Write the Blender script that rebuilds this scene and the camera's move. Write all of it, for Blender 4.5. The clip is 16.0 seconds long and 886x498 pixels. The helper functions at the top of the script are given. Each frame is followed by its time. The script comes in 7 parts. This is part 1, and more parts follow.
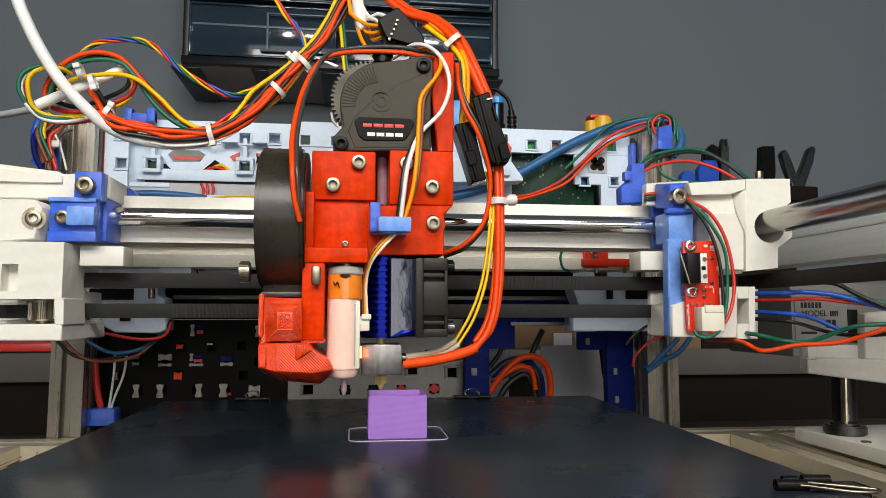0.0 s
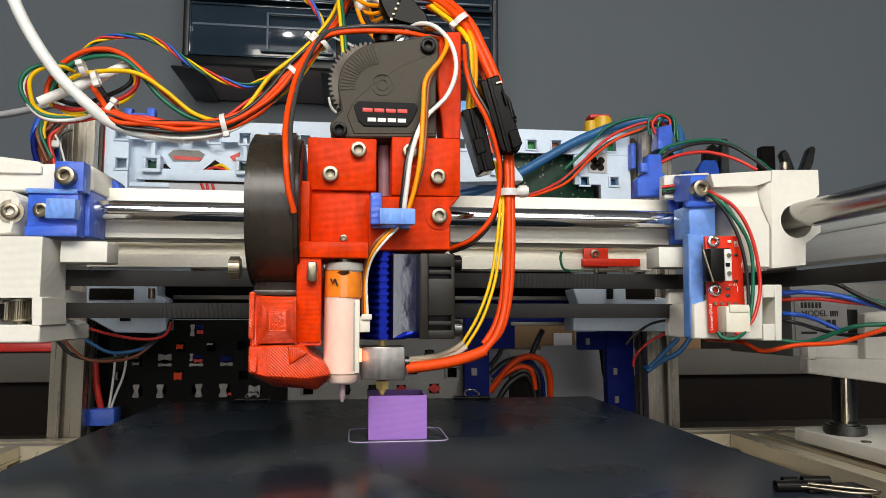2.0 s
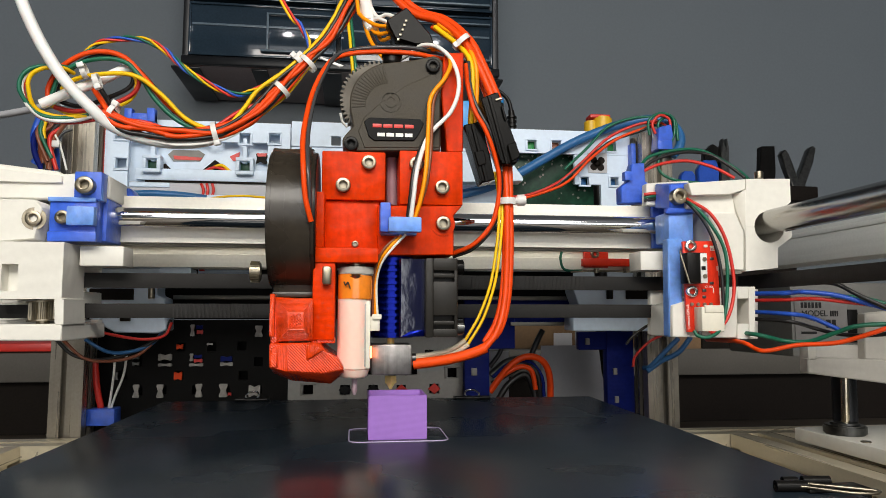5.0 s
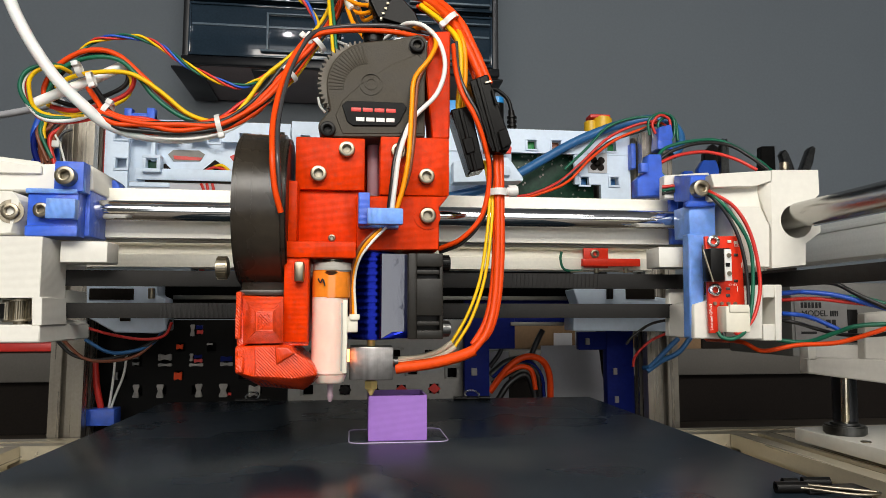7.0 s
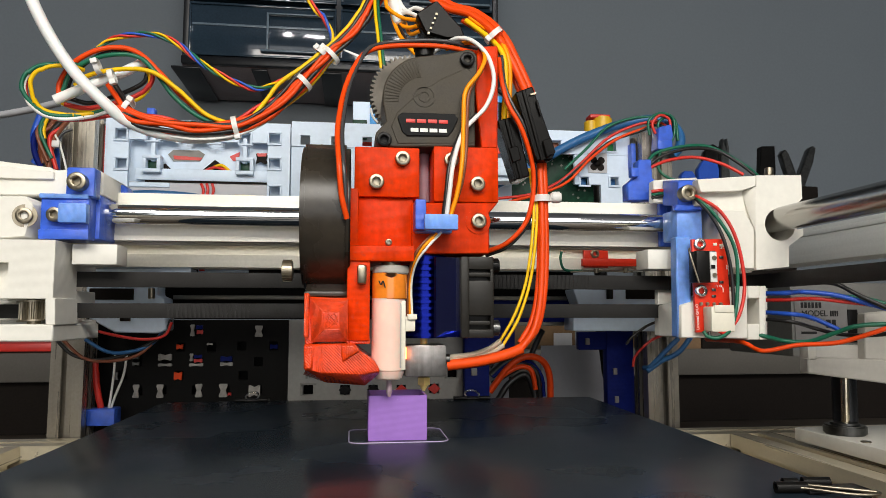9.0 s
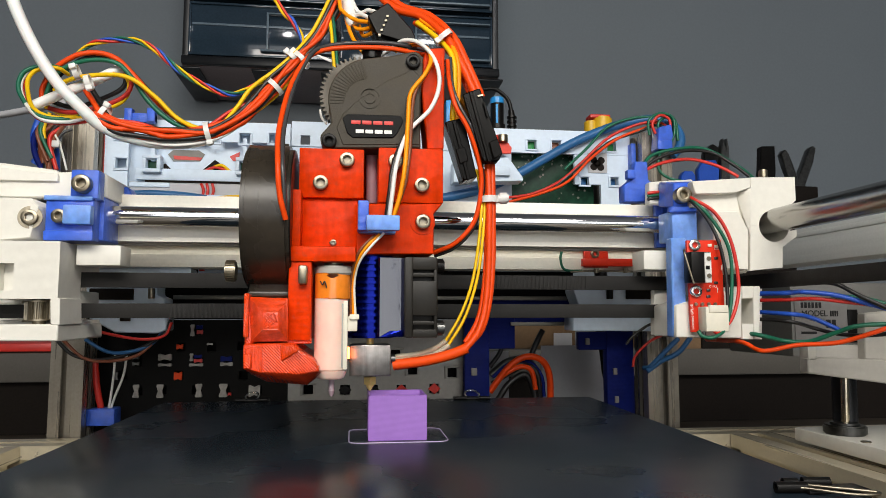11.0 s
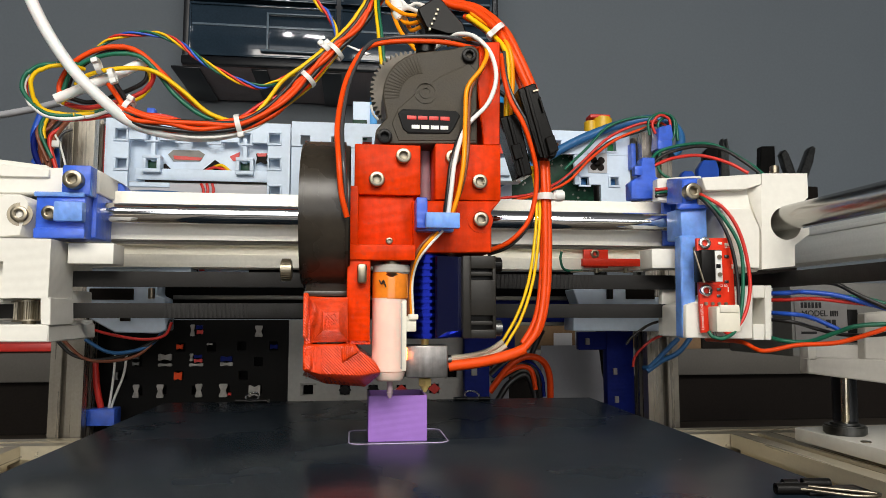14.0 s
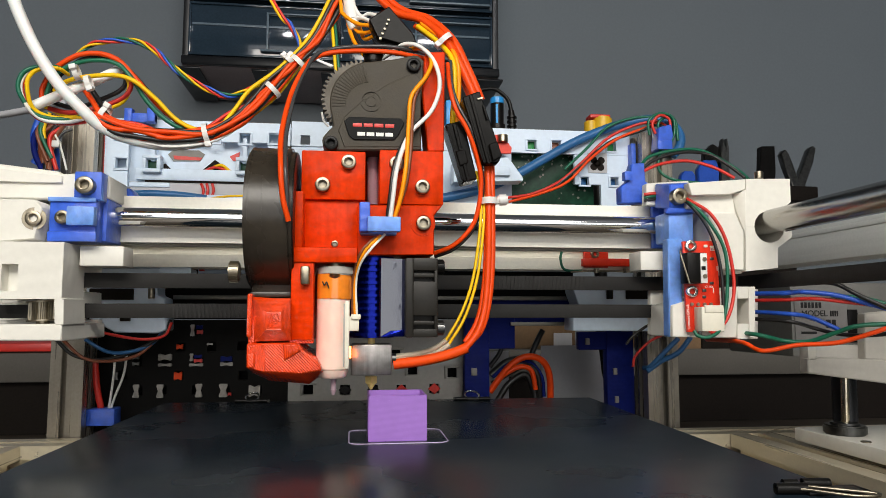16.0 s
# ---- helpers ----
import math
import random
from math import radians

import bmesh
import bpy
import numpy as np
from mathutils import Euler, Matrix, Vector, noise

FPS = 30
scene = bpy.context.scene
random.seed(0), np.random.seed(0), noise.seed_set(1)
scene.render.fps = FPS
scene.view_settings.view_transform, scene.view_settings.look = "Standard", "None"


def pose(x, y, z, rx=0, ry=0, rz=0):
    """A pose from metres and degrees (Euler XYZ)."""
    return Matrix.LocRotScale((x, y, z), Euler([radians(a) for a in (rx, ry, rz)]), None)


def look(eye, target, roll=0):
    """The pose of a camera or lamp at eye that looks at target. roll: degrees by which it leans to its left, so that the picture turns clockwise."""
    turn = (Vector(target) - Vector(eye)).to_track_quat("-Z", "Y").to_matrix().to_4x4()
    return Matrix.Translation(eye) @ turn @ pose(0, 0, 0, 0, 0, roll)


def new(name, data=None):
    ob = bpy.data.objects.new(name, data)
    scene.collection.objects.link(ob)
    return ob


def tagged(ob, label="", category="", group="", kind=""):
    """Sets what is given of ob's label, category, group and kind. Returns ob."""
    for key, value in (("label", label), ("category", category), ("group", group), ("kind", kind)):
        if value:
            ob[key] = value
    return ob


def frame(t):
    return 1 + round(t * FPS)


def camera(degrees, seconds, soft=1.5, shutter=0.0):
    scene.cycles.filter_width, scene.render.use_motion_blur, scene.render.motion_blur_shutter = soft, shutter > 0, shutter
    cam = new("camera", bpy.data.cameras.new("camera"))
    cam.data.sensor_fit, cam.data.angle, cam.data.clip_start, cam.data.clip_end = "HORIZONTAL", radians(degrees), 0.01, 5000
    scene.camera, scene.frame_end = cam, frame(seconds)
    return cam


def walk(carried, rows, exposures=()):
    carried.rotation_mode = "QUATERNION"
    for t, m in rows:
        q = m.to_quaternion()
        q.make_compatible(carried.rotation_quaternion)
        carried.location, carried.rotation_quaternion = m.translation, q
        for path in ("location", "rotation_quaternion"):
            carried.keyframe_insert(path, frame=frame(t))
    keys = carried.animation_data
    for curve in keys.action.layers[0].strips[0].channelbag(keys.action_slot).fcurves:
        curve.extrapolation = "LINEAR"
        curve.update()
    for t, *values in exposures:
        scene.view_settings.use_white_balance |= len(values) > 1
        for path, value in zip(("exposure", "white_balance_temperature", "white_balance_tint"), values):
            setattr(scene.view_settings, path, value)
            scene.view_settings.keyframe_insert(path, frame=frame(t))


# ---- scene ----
MM = 0.001
EYE = (0.0, 0.0, 0.12)
cam = camera(64.23, 16.0, soft=0.7)
VIEW = look(EYE, (0.12664, 0.98751, 0.21374))
walk(cam, [(0.0, VIEW), (16.0, VIEW)], exposures=[(0.0, -0.1), (16.0, -0.1)])

# ---- light: a dim room, ceiling tubes, added fill lamp, assumed window ----
world = bpy.data.worlds.new("room_air")
scene.world = world
world.use_nodes = True
world.node_tree.nodes["Background"].inputs["Color"].default_value = (0.75, 0.85, 1.0, 1)
world.node_tree.nodes["Background"].inputs["Strength"].default_value = 0.008


def area_lamp(name, at, target, sx, sy, watts, color=(1, 1, 1)):
    data = bpy.data.lights.new(name, "AREA")
    data.shape, data.size, data.size_y, data.energy, data.color = "RECTANGLE", sx, sy, watts, color
    ob = new(name, data)
    ob.matrix_world = look(at, target)
    return ob


# added unseen fill lamp behind the camera, brightens the printer's front
area_lamp("front_fill_glow", (-0.01, -0.26, 0.48), (0.02, 0.27, 0.13), 0.66, 0.22, 5.9, (1.0, 0.96, 0.89))
# fill from an assumed, unseen window; gives the rods their bright band
area_lamp("assumed_window_fill", (0.3, -3.06, 0.5), (0.3, 0.0, 0.4), 2.6, 1.3, 22, (0.97, 0.98, 1.0))
area_lamp("ceiling_light_glow", (0.0, -1.88, 1.595), (0.1, 0.6, 0.4), 0.12, 0.3, 9, (0.98, 0.98, 1.0))
area_lamp("ceiling_light_glow", (0.56, -2.03, 1.595), (0.5, 0.6, 0.4), 0.4, 0.16, 19, (0.98, 0.98, 1.0))



# ---- materials ----
def mat(name, color, rough=0.5, metal=0.0, var=0.12, scale=60.0, bump=0.15, bscale=400.0, layers=0.0, pitch=0.0005,
        axis="Z", wobble=0.25, coat=0.0, trans=0.0, sss=0.0, ior=1.45, alpha=1.0, random_shift=0.0, rvar=0.12, dirt=0.0, spec=0.5, streak=None):
    """A surface with two scales of mottling, fine relief and, for printed plastic, layer lines."""
    m = bpy.data.materials.new(name)
    m.use_nodes = True
    nt = m.node_tree
    N, L = nt.nodes, nt.links
    b = N["Principled BSDF"]
    b.inputs["Roughness"].default_value, b.inputs["Metallic"].default_value = rough, metal
    b.inputs["Specular IOR Level"].default_value = spec
    b.inputs["Coat Weight"].default_value = coat
    b.inputs["Transmission Weight"].default_value = trans
    b.inputs["IOR"].default_value = ior
    b.inputs["Alpha"].default_value = alpha
    if sss:
        b.inputs["Subsurface Weight"].default_value = sss
        b.inputs["Subsurface Radius"].default_value = (0.004, 0.002, 0.002)
        b.inputs["Subsurface Scale"].default_value = 0.5
    tc = N.new("ShaderNodeTexCoord")
    big = N.new("ShaderNodeTexNoise")
    big.inputs["Scale"].default_value, big.inputs["Detail"].default_value = scale, 5
    fine = N.new("ShaderNodeTexNoise")
    fine.inputs["Scale"].default_value, fine.inputs["Detail"].default_value = bscale, 3
    L.new(tc.outputs["Object"], fine.inputs["Vector"])
    if streak:
        mp = N.new("ShaderNodeMapping")
        mp.inputs["Scale"].default_value = streak
        L.new(tc.outputs["Object"], mp.inputs["Vector"])
        L.new(mp.outputs["Vector"], big.inputs["Vector"])
    else:
        L.new(tc.outputs["Object"], big.inputs["Vector"])
    ramp = N.new("ShaderNodeMapRange")
    ramp.inputs["From Min"].default_value, ramp.inputs["From Max"].default_value = 0.25, 0.75
    ramp.inputs["To Min"].default_value, ramp.inputs["To Max"].default_value = 1 - var, 1 + var
    L.new(big.outputs["Fac"], ramp.inputs["Value"])
    ramp2 = N.new("ShaderNodeMapRange")
    ramp2.inputs["From Min"].default_value, ramp2.inputs["From Max"].default_value = 0.3, 0.7
    ramp2.inputs["To Min"].default_value, ramp2.inputs["To Max"].default_value = 1 - var * 0.5, 1 + var * 0.5
    L.new(fine.outputs["Fac"], ramp2.inputs["Value"])
    mul = N.new("ShaderNodeMath")
    mul.operation = "MULTIPLY"
    L.new(ramp.outputs["Result"], mul.inputs[0])
    L.new(ramp2.outputs["Result"], mul.inputs[1])
    fac = mul.outputs["Value"]
    if random_shift:
        info = N.new("ShaderNodeObjectInfo")
        rr = N.new("ShaderNodeMapRange")
        rr.inputs["To Min"].default_value, rr.inputs["To Max"].default_value = 1 - random_shift, 1 + random_shift
        L.new(info.outputs["Random"], rr.inputs["Value"])
        m2 = N.new("ShaderNodeMath")
        m2.operation = "MULTIPLY"
        L.new(fac, m2.inputs[0])
        L.new(rr.outputs["Result"], m2.inputs[1])
        fac = m2.outputs["Value"]
    mix = N.new("ShaderNodeVectorMath")
    mix.operation = "SCALE"
    mix.inputs[0].default_value = color
    L.new(fac, mix.inputs["Scale"])
    out = mix.outputs["Vector"]
    if dirt:
        spots = N.new("ShaderNodeTexNoise")
        spots.inputs["Scale"].default_value, spots.inputs["Detail"].default_value = scale * 3, 8
        L.new(tc.outputs["Object"], spots.inputs["Vector"])
        sr = N.new("ShaderNodeMapRange")
        sr.inputs["From Min"].default_value, sr.inputs["From Max"].default_value = 0.56, 0.7
        sr.inputs["To Max"].default_value = dirt
        L.new(spots.outputs["Fac"], sr.inputs["Value"])
        dm = N.new("ShaderNodeMix")
        dm.data_type = "RGBA"
        dm.inputs["B"].default_value = (0.12, 0.1, 0.08, 1)
        L.new(sr.outputs["Result"], dm.inputs["Factor"])
        L.new(out, dm.inputs["A"])
        out = dm.outputs["Result"]
    L.new(out, b.inputs["Base Color"])
    rm = N.new("ShaderNodeMapRange")
    rm.inputs["From Min"].default_value, rm.inputs["From Max"].default_value = 0.3, 0.7
    rm.inputs["To Min"].default_value, rm.inputs["To Max"].default_value = max(0.02, rough - rvar * rough), min(1, rough + rvar * rough)
    L.new(big.outputs["Fac"], rm.inputs["Value"])
    L.new(rm.outputs["Result"], b.inputs["Roughness"])
    bp = N.new("ShaderNodeBump")
    bp.inputs["Strength"].default_value, bp.inputs["Distance"].default_value = bump, 0.0002
    L.new(fine.outputs["Fac"], bp.inputs["Height"])
    last = bp
    if layers:
        wv = N.new("ShaderNodeTexWave")
        wv.wave_type, wv.bands_direction = "BANDS", axis
        wv.inputs["Scale"].default_value, wv.inputs["Distortion"].default_value = 0.314 / pitch, wobble
        wv.inputs["Detail"].default_value = 1
        L.new(tc.outputs["Object"], wv.inputs["Vector"])
        lb = N.new("ShaderNodeBump")
        lb.inputs["Strength"].default_value, lb.inputs["Distance"].default_value = layers, 0.00025
        L.new(wv.outputs["Fac"], lb.inputs["Height"])
        L.new(bp.outputs["Normal"], lb.inputs["Normal"])
        last = lb
    L.new(last.outputs["Normal"], b.inputs["Normal"])
    return m


def glow(name, color, strength):
    m = bpy.data.materials.new(name)
    m.use_nodes = True
    b = m.node_tree.nodes["Principled BSDF"]
    b.inputs["Base Color"].default_value = (*color, 1)
    b.inputs["Emission Color"].default_value, b.inputs["Emission Strength"].default_value = (*color, 1), strength
    return m


RED = mat("red_print", (0.64, 0.036, 0.0006), 0.3, layers=0.12, pitch=0.0004, var=0.26, scale=220, spec=0.07, dirt=0.16, streak=(1, 1, 0.12))
RED_DUCT = mat("red_print_shiny", (0.8, 0.055, 0.004), 0.2, layers=0.7, pitch=0.0005, axis="DIAGONAL", wobble=1.5, var=0.25, scale=160, bump=1.0, bscale=700, spec=0.5, coat=0.35)
RED_RINGS = mat("red_print_ringed", (0.8, 0.055, 0.004), 0.22, layers=0.75, pitch=0.00034, axis="Y", wobble=1.6, var=0.25, scale=160, bump=1.0, bscale=700, spec=0.5, coat=0.35)
RED_RIBS = mat("red_print_ribbed", (0.8, 0.055, 0.004), 0.22, layers=0.6, pitch=0.0006, axis="X", wobble=0.6, var=0.25, scale=160, bump=1.0, bscale=700, spec=0.5, coat=0.35)
SHROUD = mat("shroud_plastic", (0.002, 0.003, 0.025), 0.06, var=0.1, bump=0.16, bscale=200, spec=0.75, ior=1.8)
WHITE = mat("white_print", (0.78, 0.76, 0.69), 0.5, layers=0.12, pitch=0.0004, var=0.05, scale=30, bump=0.06)
# white plastic; the cool light over the tray is put into its blue tint
COOLWHITE = mat("white_plastic_cool_lit", (0.64, 0.75, 0.88), 0.42, var=0.05, scale=25, bump=0.05, dirt=0.1)
BLUE = mat("blue_print", (0.045, 0.13, 0.66), 0.34, layers=0.3, pitch=0.0004, var=0.2, scale=120, coat=0.2)
PALEBLUE = mat("pale_blue_print", (0.17, 0.34, 0.8), 0.35, sss=0.3, layers=0.3, pitch=0.0004, axis="X", var=0.2, scale=150)
NAVY = mat("navy_print", (0.005, 0.012, 0.13), 0.5, spec=0.12, layers=0.3, var=0.2)
BLACK = mat("black_plastic", (0.006, 0.0055, 0.005), 0.34, var=0.25, scale=120, bump=0.2, bscale=900, spec=0.18)
BLOWER = mat("blower_plastic", (0.03, 0.024, 0.017), 0.28, spec=0.5, var=0.3, scale=60, bump=0.2, bscale=500)
FANBLK = mat("fan_plastic", (0.018, 0.016, 0.013), 0.42, spec=0.3, var=0.2, scale=120, bump=0.2, bscale=900)
COVER = mat("gear_cover_nylon", (0.048, 0.04, 0.028), 0.55, spec=0.3, var=0.2, scale=90, bump=0.5, bscale=1600)
CONNBLK = mat("connector_black", (0.004, 0.0035, 0.003), 0.24, spec=0.09, var=0.2, bump=0.15, bscale=300)
# dimmed white: weaker light on the rod bracket is put into this colour
DIMWHITE = mat("dimmed_white_print", (0.42, 0.4, 0.36), 0.5, layers=0.1, var=0.08, scale=30)
SKIRTM = mat("pale_skirt_line", (0.5, 0.42, 0.6), 0.5, var=0.1)
COVERBLK = mat("black_cover", (0.006, 0.0055, 0.005), 0.6, spec=0.12, var=0.2)
LABEL = mat("label_black", (0.003, 0.003, 0.003), 0.3, var=0.1, spec=0.1)
RUBBER = mat("belt_rubber", (0.011, 0.01, 0.009), 0.7, var=0.3, scale=200, bump=0.3, bscale=1200)
# one aluminium stock: room reflections, warm light and shade are put into these tones
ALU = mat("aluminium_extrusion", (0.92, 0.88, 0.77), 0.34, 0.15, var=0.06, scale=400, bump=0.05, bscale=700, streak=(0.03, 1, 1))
ALU_WARM = mat("aluminium_warm_lit", (0.68, 0.61, 0.46), 0.3, 0.55, var=0.05, scale=200, bump=0.03, bscale=700, streak=(1, 0.03, 1))
ALU_LIT = mat("aluminium_lit", (0.78, 0.8, 0.78), 0.36, 0.1, var=0.06, scale=400, bump=0.05, bscale=700, streak=(1, 0.03, 1))
ALU_SHADED = mat("aluminium_shaded", (0.32, 0.29, 0.24), 0.28, 0.7, var=0.14, scale=400, bump=0.05, bscale=700, streak=(1, 1, 0.03))
ALU_DULL = mat("dull_aluminium", (0.2, 0.19, 0.165), 0.42, 0.7, var=0.12, scale=20, bump=0.08, bscale=500)
ROD_DULL = mat("ground_rod", (0.4, 0.39, 0.37), 0.24, 1.0, var=0.05)
BRASSY = mat("warm_steel", (0.75, 0.66, 0.48), 0.16, 1.0, var=0.1, scale=200)
CHROME = mat("polished_rod", (0.82, 0.82, 0.82), 0.07, 1.0, var=0.03, bump=0.01)
STEEL = mat("screw_steel", (0.31, 0.27, 0.2), 0.36, 1.0, var=0.25, scale=300, bump=0.1)
BRIGHT = mat("zinc_screw", (0.7, 0.7, 0.68), 0.2, 1.0, var=0.15, scale=300, bump=0.2)
DARKSTEEL = mat("dark_steel", (0.12, 0.12, 0.115), 0.35, 1.0, var=0.2, scale=200)
BRASS = mat("brass", (1.0, 0.74, 0.26), 0.35, 0.15, var=0.15, scale=300)
BLOCK = mat("machined_block", (0.27, 0.255, 0.24), 0.35, 0.9, var=0.3, scale=400, layers=0.05, pitch=0.0003, axis="X", streak=(1, 1, 0.05))
SINK = mat("blue_anodised", (0.004, 0.012, 0.22), 0.22, 0.85, var=0.1)
PURPLE = mat("purple_filament", (0.33, 0.16, 0.55), 0.42, layers=0.12, pitch=0.0003, var=0.06, bump=0.1)
PLATE = mat("dark_build_sheet", (0.011, 0.017, 0.024), 0.27, spec=0.2, var=0.25, scale=14, bump=0.05, bscale=1500, rvar=0.3)
# pink glow of the indicator is put into this white body's colour
PROBE = mat("probe_white_glow_tint", (0.95, 0.66, 0.56), 0.35, sss=0.6, var=0.03)
AMBER = mat("amber_tape", (0.85, 0.24, 0.02), 0.18, var=0.12, coat=0.6)
TUBEWHITE = mat("ptfe_tube", (0.8, 0.8, 0.78), 0.35, sss=0.25, var=0.03)
NYLON = mat("nylon_tie", (0.8, 0.79, 0.76), 0.3, trans=0.15, var=0.05)
WALLM = mat("painted_wall", (0.194, 0.22, 0.242), 0.8, var=0.05, scale=4, bump=0.25, bscale=250)
# for the unseen wall, paled to bounce fill light onto the printer's front
WALLBOUNCE = mat("bounce_wall_pale", (0.6, 0.58, 0.54), 0.8, var=0.05, scale=4, bump=0.25, bscale=250)
LABELGREY = mat("grey_label", (0.2, 0.19, 0.18), 0.7, var=0.08)
DARKM = mat("shade_and_rack_dark", (0.013, 0.01, 0.008), 0.7, spec=0.15, var=0.25, scale=8)
BOARD = mat("grey_board", (0.24, 0.23, 0.21), 0.6, var=0.1, scale=12)
SHELFM = mat("shelf_board", (0.11, 0.1, 0.085), 0.6, var=0.12, scale=12)
PSUM = mat("grey_metal_case", (0.17, 0.165, 0.15), 0.5, 0.2, var=0.1, scale=30)
BENCHM = mat("bench_top", (0.1, 0.08, 0.06), 0.5, var=0.2, scale=8)
CABM = mat("cabinet_plastic", (0.009, 0.01, 0.012), 0.35, var=0.15, scale=10)
DRAWERM = mat("drawer_smoky", (0.024, 0.042, 0.062), 0.1, var=0.2, scale=15, coat=0.4)
# paler than the cabinet: bounce light from below is put into this colour
CABBOUNCE = mat("cabinet_bounce_tone", (0.3, 0.26, 0.26), 0.6, var=0.15, scale=10)
GEARM = mat("gear_sintered_steel", (0.075, 0.065, 0.05), 0.45, 0.4, var=0.2, scale=200)
CLEAR = mat("drawer_clear_rim", (0.15, 0.2, 0.24), 0.2, var=0.2, scale=20)
PCBRED = mat("red_board", (0.72, 0.035, 0.012), 0.35, var=0.1, spec=0.3)
PCBGREEN = mat("green_board", (0.008, 0.042, 0.022), 0.4, var=0.3, scale=200, spec=0.25)
PLUGGREEN = mat("green_plug", (0.015, 0.24, 0.05), 0.45, var=0.15)
CREAM = mat("connector_cream", (0.78, 0.74, 0.62), 0.45, var=0.06)
SKYBLUE = mat("bright_blue_plastic", (0.02, 0.26, 0.62), 0.35, var=0.1)
YELLOWM = mat("yellow_plastic", (0.7, 0.42, 0.02), 0.4, var=0.12)
PAPER = mat("paper_white", (0.5, 0.5, 0.52), 0.7, var=0.04)
CARD = mat("brown_card", (0.2, 0.12, 0.06), 0.75, var=0.15)
TRANSP = mat("filament_tube", (0.42, 0.3, 0.34), 0.3, var=0.06, sss=0.2)
W_RED = mat("wire_orange_red", (0.76, 0.062, 0.004), 0.36, spec=0.25, var=0.08, scale=100)
W_CRIM = mat("wire_red", (0.6, 0.03, 0.02), 0.36, var=0.08)
W_YEL = mat("wire_yellow", (0.82, 0.5, 0.006), 0.36, spec=0.25, var=0.08)
W_ORA = mat("wire_orange", (0.9, 0.3, 0.004), 0.36, spec=0.25, var=0.08)
W_GRN = mat("wire_green", (0.007, 0.12, 0.065), 0.36, var=0.1)
W_BLK = mat("wire_black", (0.014, 0.013, 0.013), 0.36, var=0.15)
W_WHT = mat("wire_white", (0.78, 0.77, 0.73), 0.4, var=0.05)
W_BLU = mat("wire_blue", (0.02, 0.09, 0.5), 0.36, var=0.1)
W_STEEL = mat("wire_steel_blue", (0.024, 0.12, 0.3), 0.36, var=0.1)
W_GREY = mat("wire_dark_grey", (0.05, 0.05, 0.052), 0.22, var=0.1)
W_FIB = mat("glass_fibre_sleeve", (0.62, 0.55, 0.42), 0.7, var=0.12, layers=0.12, pitch=0.0008, axis="DIAGONAL")
W_BRN = mat("wire_brown", (0.2, 0.06, 0.025), 0.4, var=0.1)
LAMPGLOW = glow("tube_light", (1.0, 0.98, 0.94), 6.0)
LEDGLOW = glow("board_led", (0.75, 1.0, 0.92), 2.5)
HOTGLOW = glow("probe_led", (1.0, 0.22, 0.05), 14.0)


# ---- building helpers, all in millimetres ----
BASE = {}
ROUND = set()


def thing(name, base, label, category, group="", kind=""):
    """A top-level thing: an Empty at its base."""
    ob = new(name)
    ob.empty_display_size = 0.01
    ob.location = Vector(base) * MM
    BASE[ob] = Vector(base)
    return tagged(ob, label, category, group, kind)


def solid(name, bms, material, label="", category="", kind="", group="", bend=0.7):
    """A top-level thing that is one mesh."""
    ob = mesh_object(name, bms, material, Vector((0, 0, 0)), bend)
    return tagged(ob, label, category, group, kind)


def mesh_object(name, bms, material, base, bend=0.7):
    if not isinstance(bms, (list, tuple)):
        bms = [bms]
    me = bpy.data.meshes.new(name)
    if all(b in ROUND for b in bms):
        bend = 1.3
    whole = bmesh.new()
    for b in bms:
        tmp = bpy.data.meshes.new("tmp")
        b.to_mesh(tmp)
        b.free()
        whole.from_mesh(tmp)
        bpy.data.meshes.remove(tmp)
    bmesh.ops.transform(whole, matrix=Matrix.Scale(MM, 4) @ Matrix.Translation(-base), verts=whole.verts)
    bmesh.ops.recalc_face_normals(whole, faces=whole.faces)
    for f in whole.faces:
        f.smooth = True
    for e in whole.edges:
        e.smooth = len(e.link_faces) == 2 and e.calc_face_angle(3.0) < bend
    whole.to_mesh(me)
    whole.free()
    me.materials.append(material)
    return new(name, me)


def part(name, bms, material, parent, label="", bend=0.7):
    """One mesh under a thing or under a part of it."""
    base = BASE[parent]
    ob = mesh_object(name, bms, material, base, bend)
    ob.parent = parent
    BASE[ob] = base
    return tagged(ob, label)


def box(x0, x1, y0, y1, z0, z1, bev=0.4):
    bm = bmesh.new()
    m = Matrix.Translation(((x0 + x1) / 2, (y0 + y1) / 2, (z0 + z1) / 2)) @ Matrix.Diagonal((abs(x1 - x0), abs(y1 - y0), abs(z1 - z0), 1))
    bmesh.ops.create_cube(bm, size=1, matrix=m)
    bev = min(bev, 0.3 * min(abs(x1 - x0), abs(y1 - y0), abs(z1 - z0)))
    if bev > 0:
        bmesh.ops.bevel(bm, geom=bm.edges[:], offset=bev, segments=2, affect="EDGES", profile=0.5)
    return bm


def turned(bm, m):
    bmesh.ops.transform(bm, matrix=m, verts=bm.verts)
    return bm


def about(p, rx=0, ry=0, rz=0):
    v = Vector(p)
    return Matrix.Translation(v) @ pose(0, 0, 0, rx, ry, rz) @ Matrix.Translation(-v)


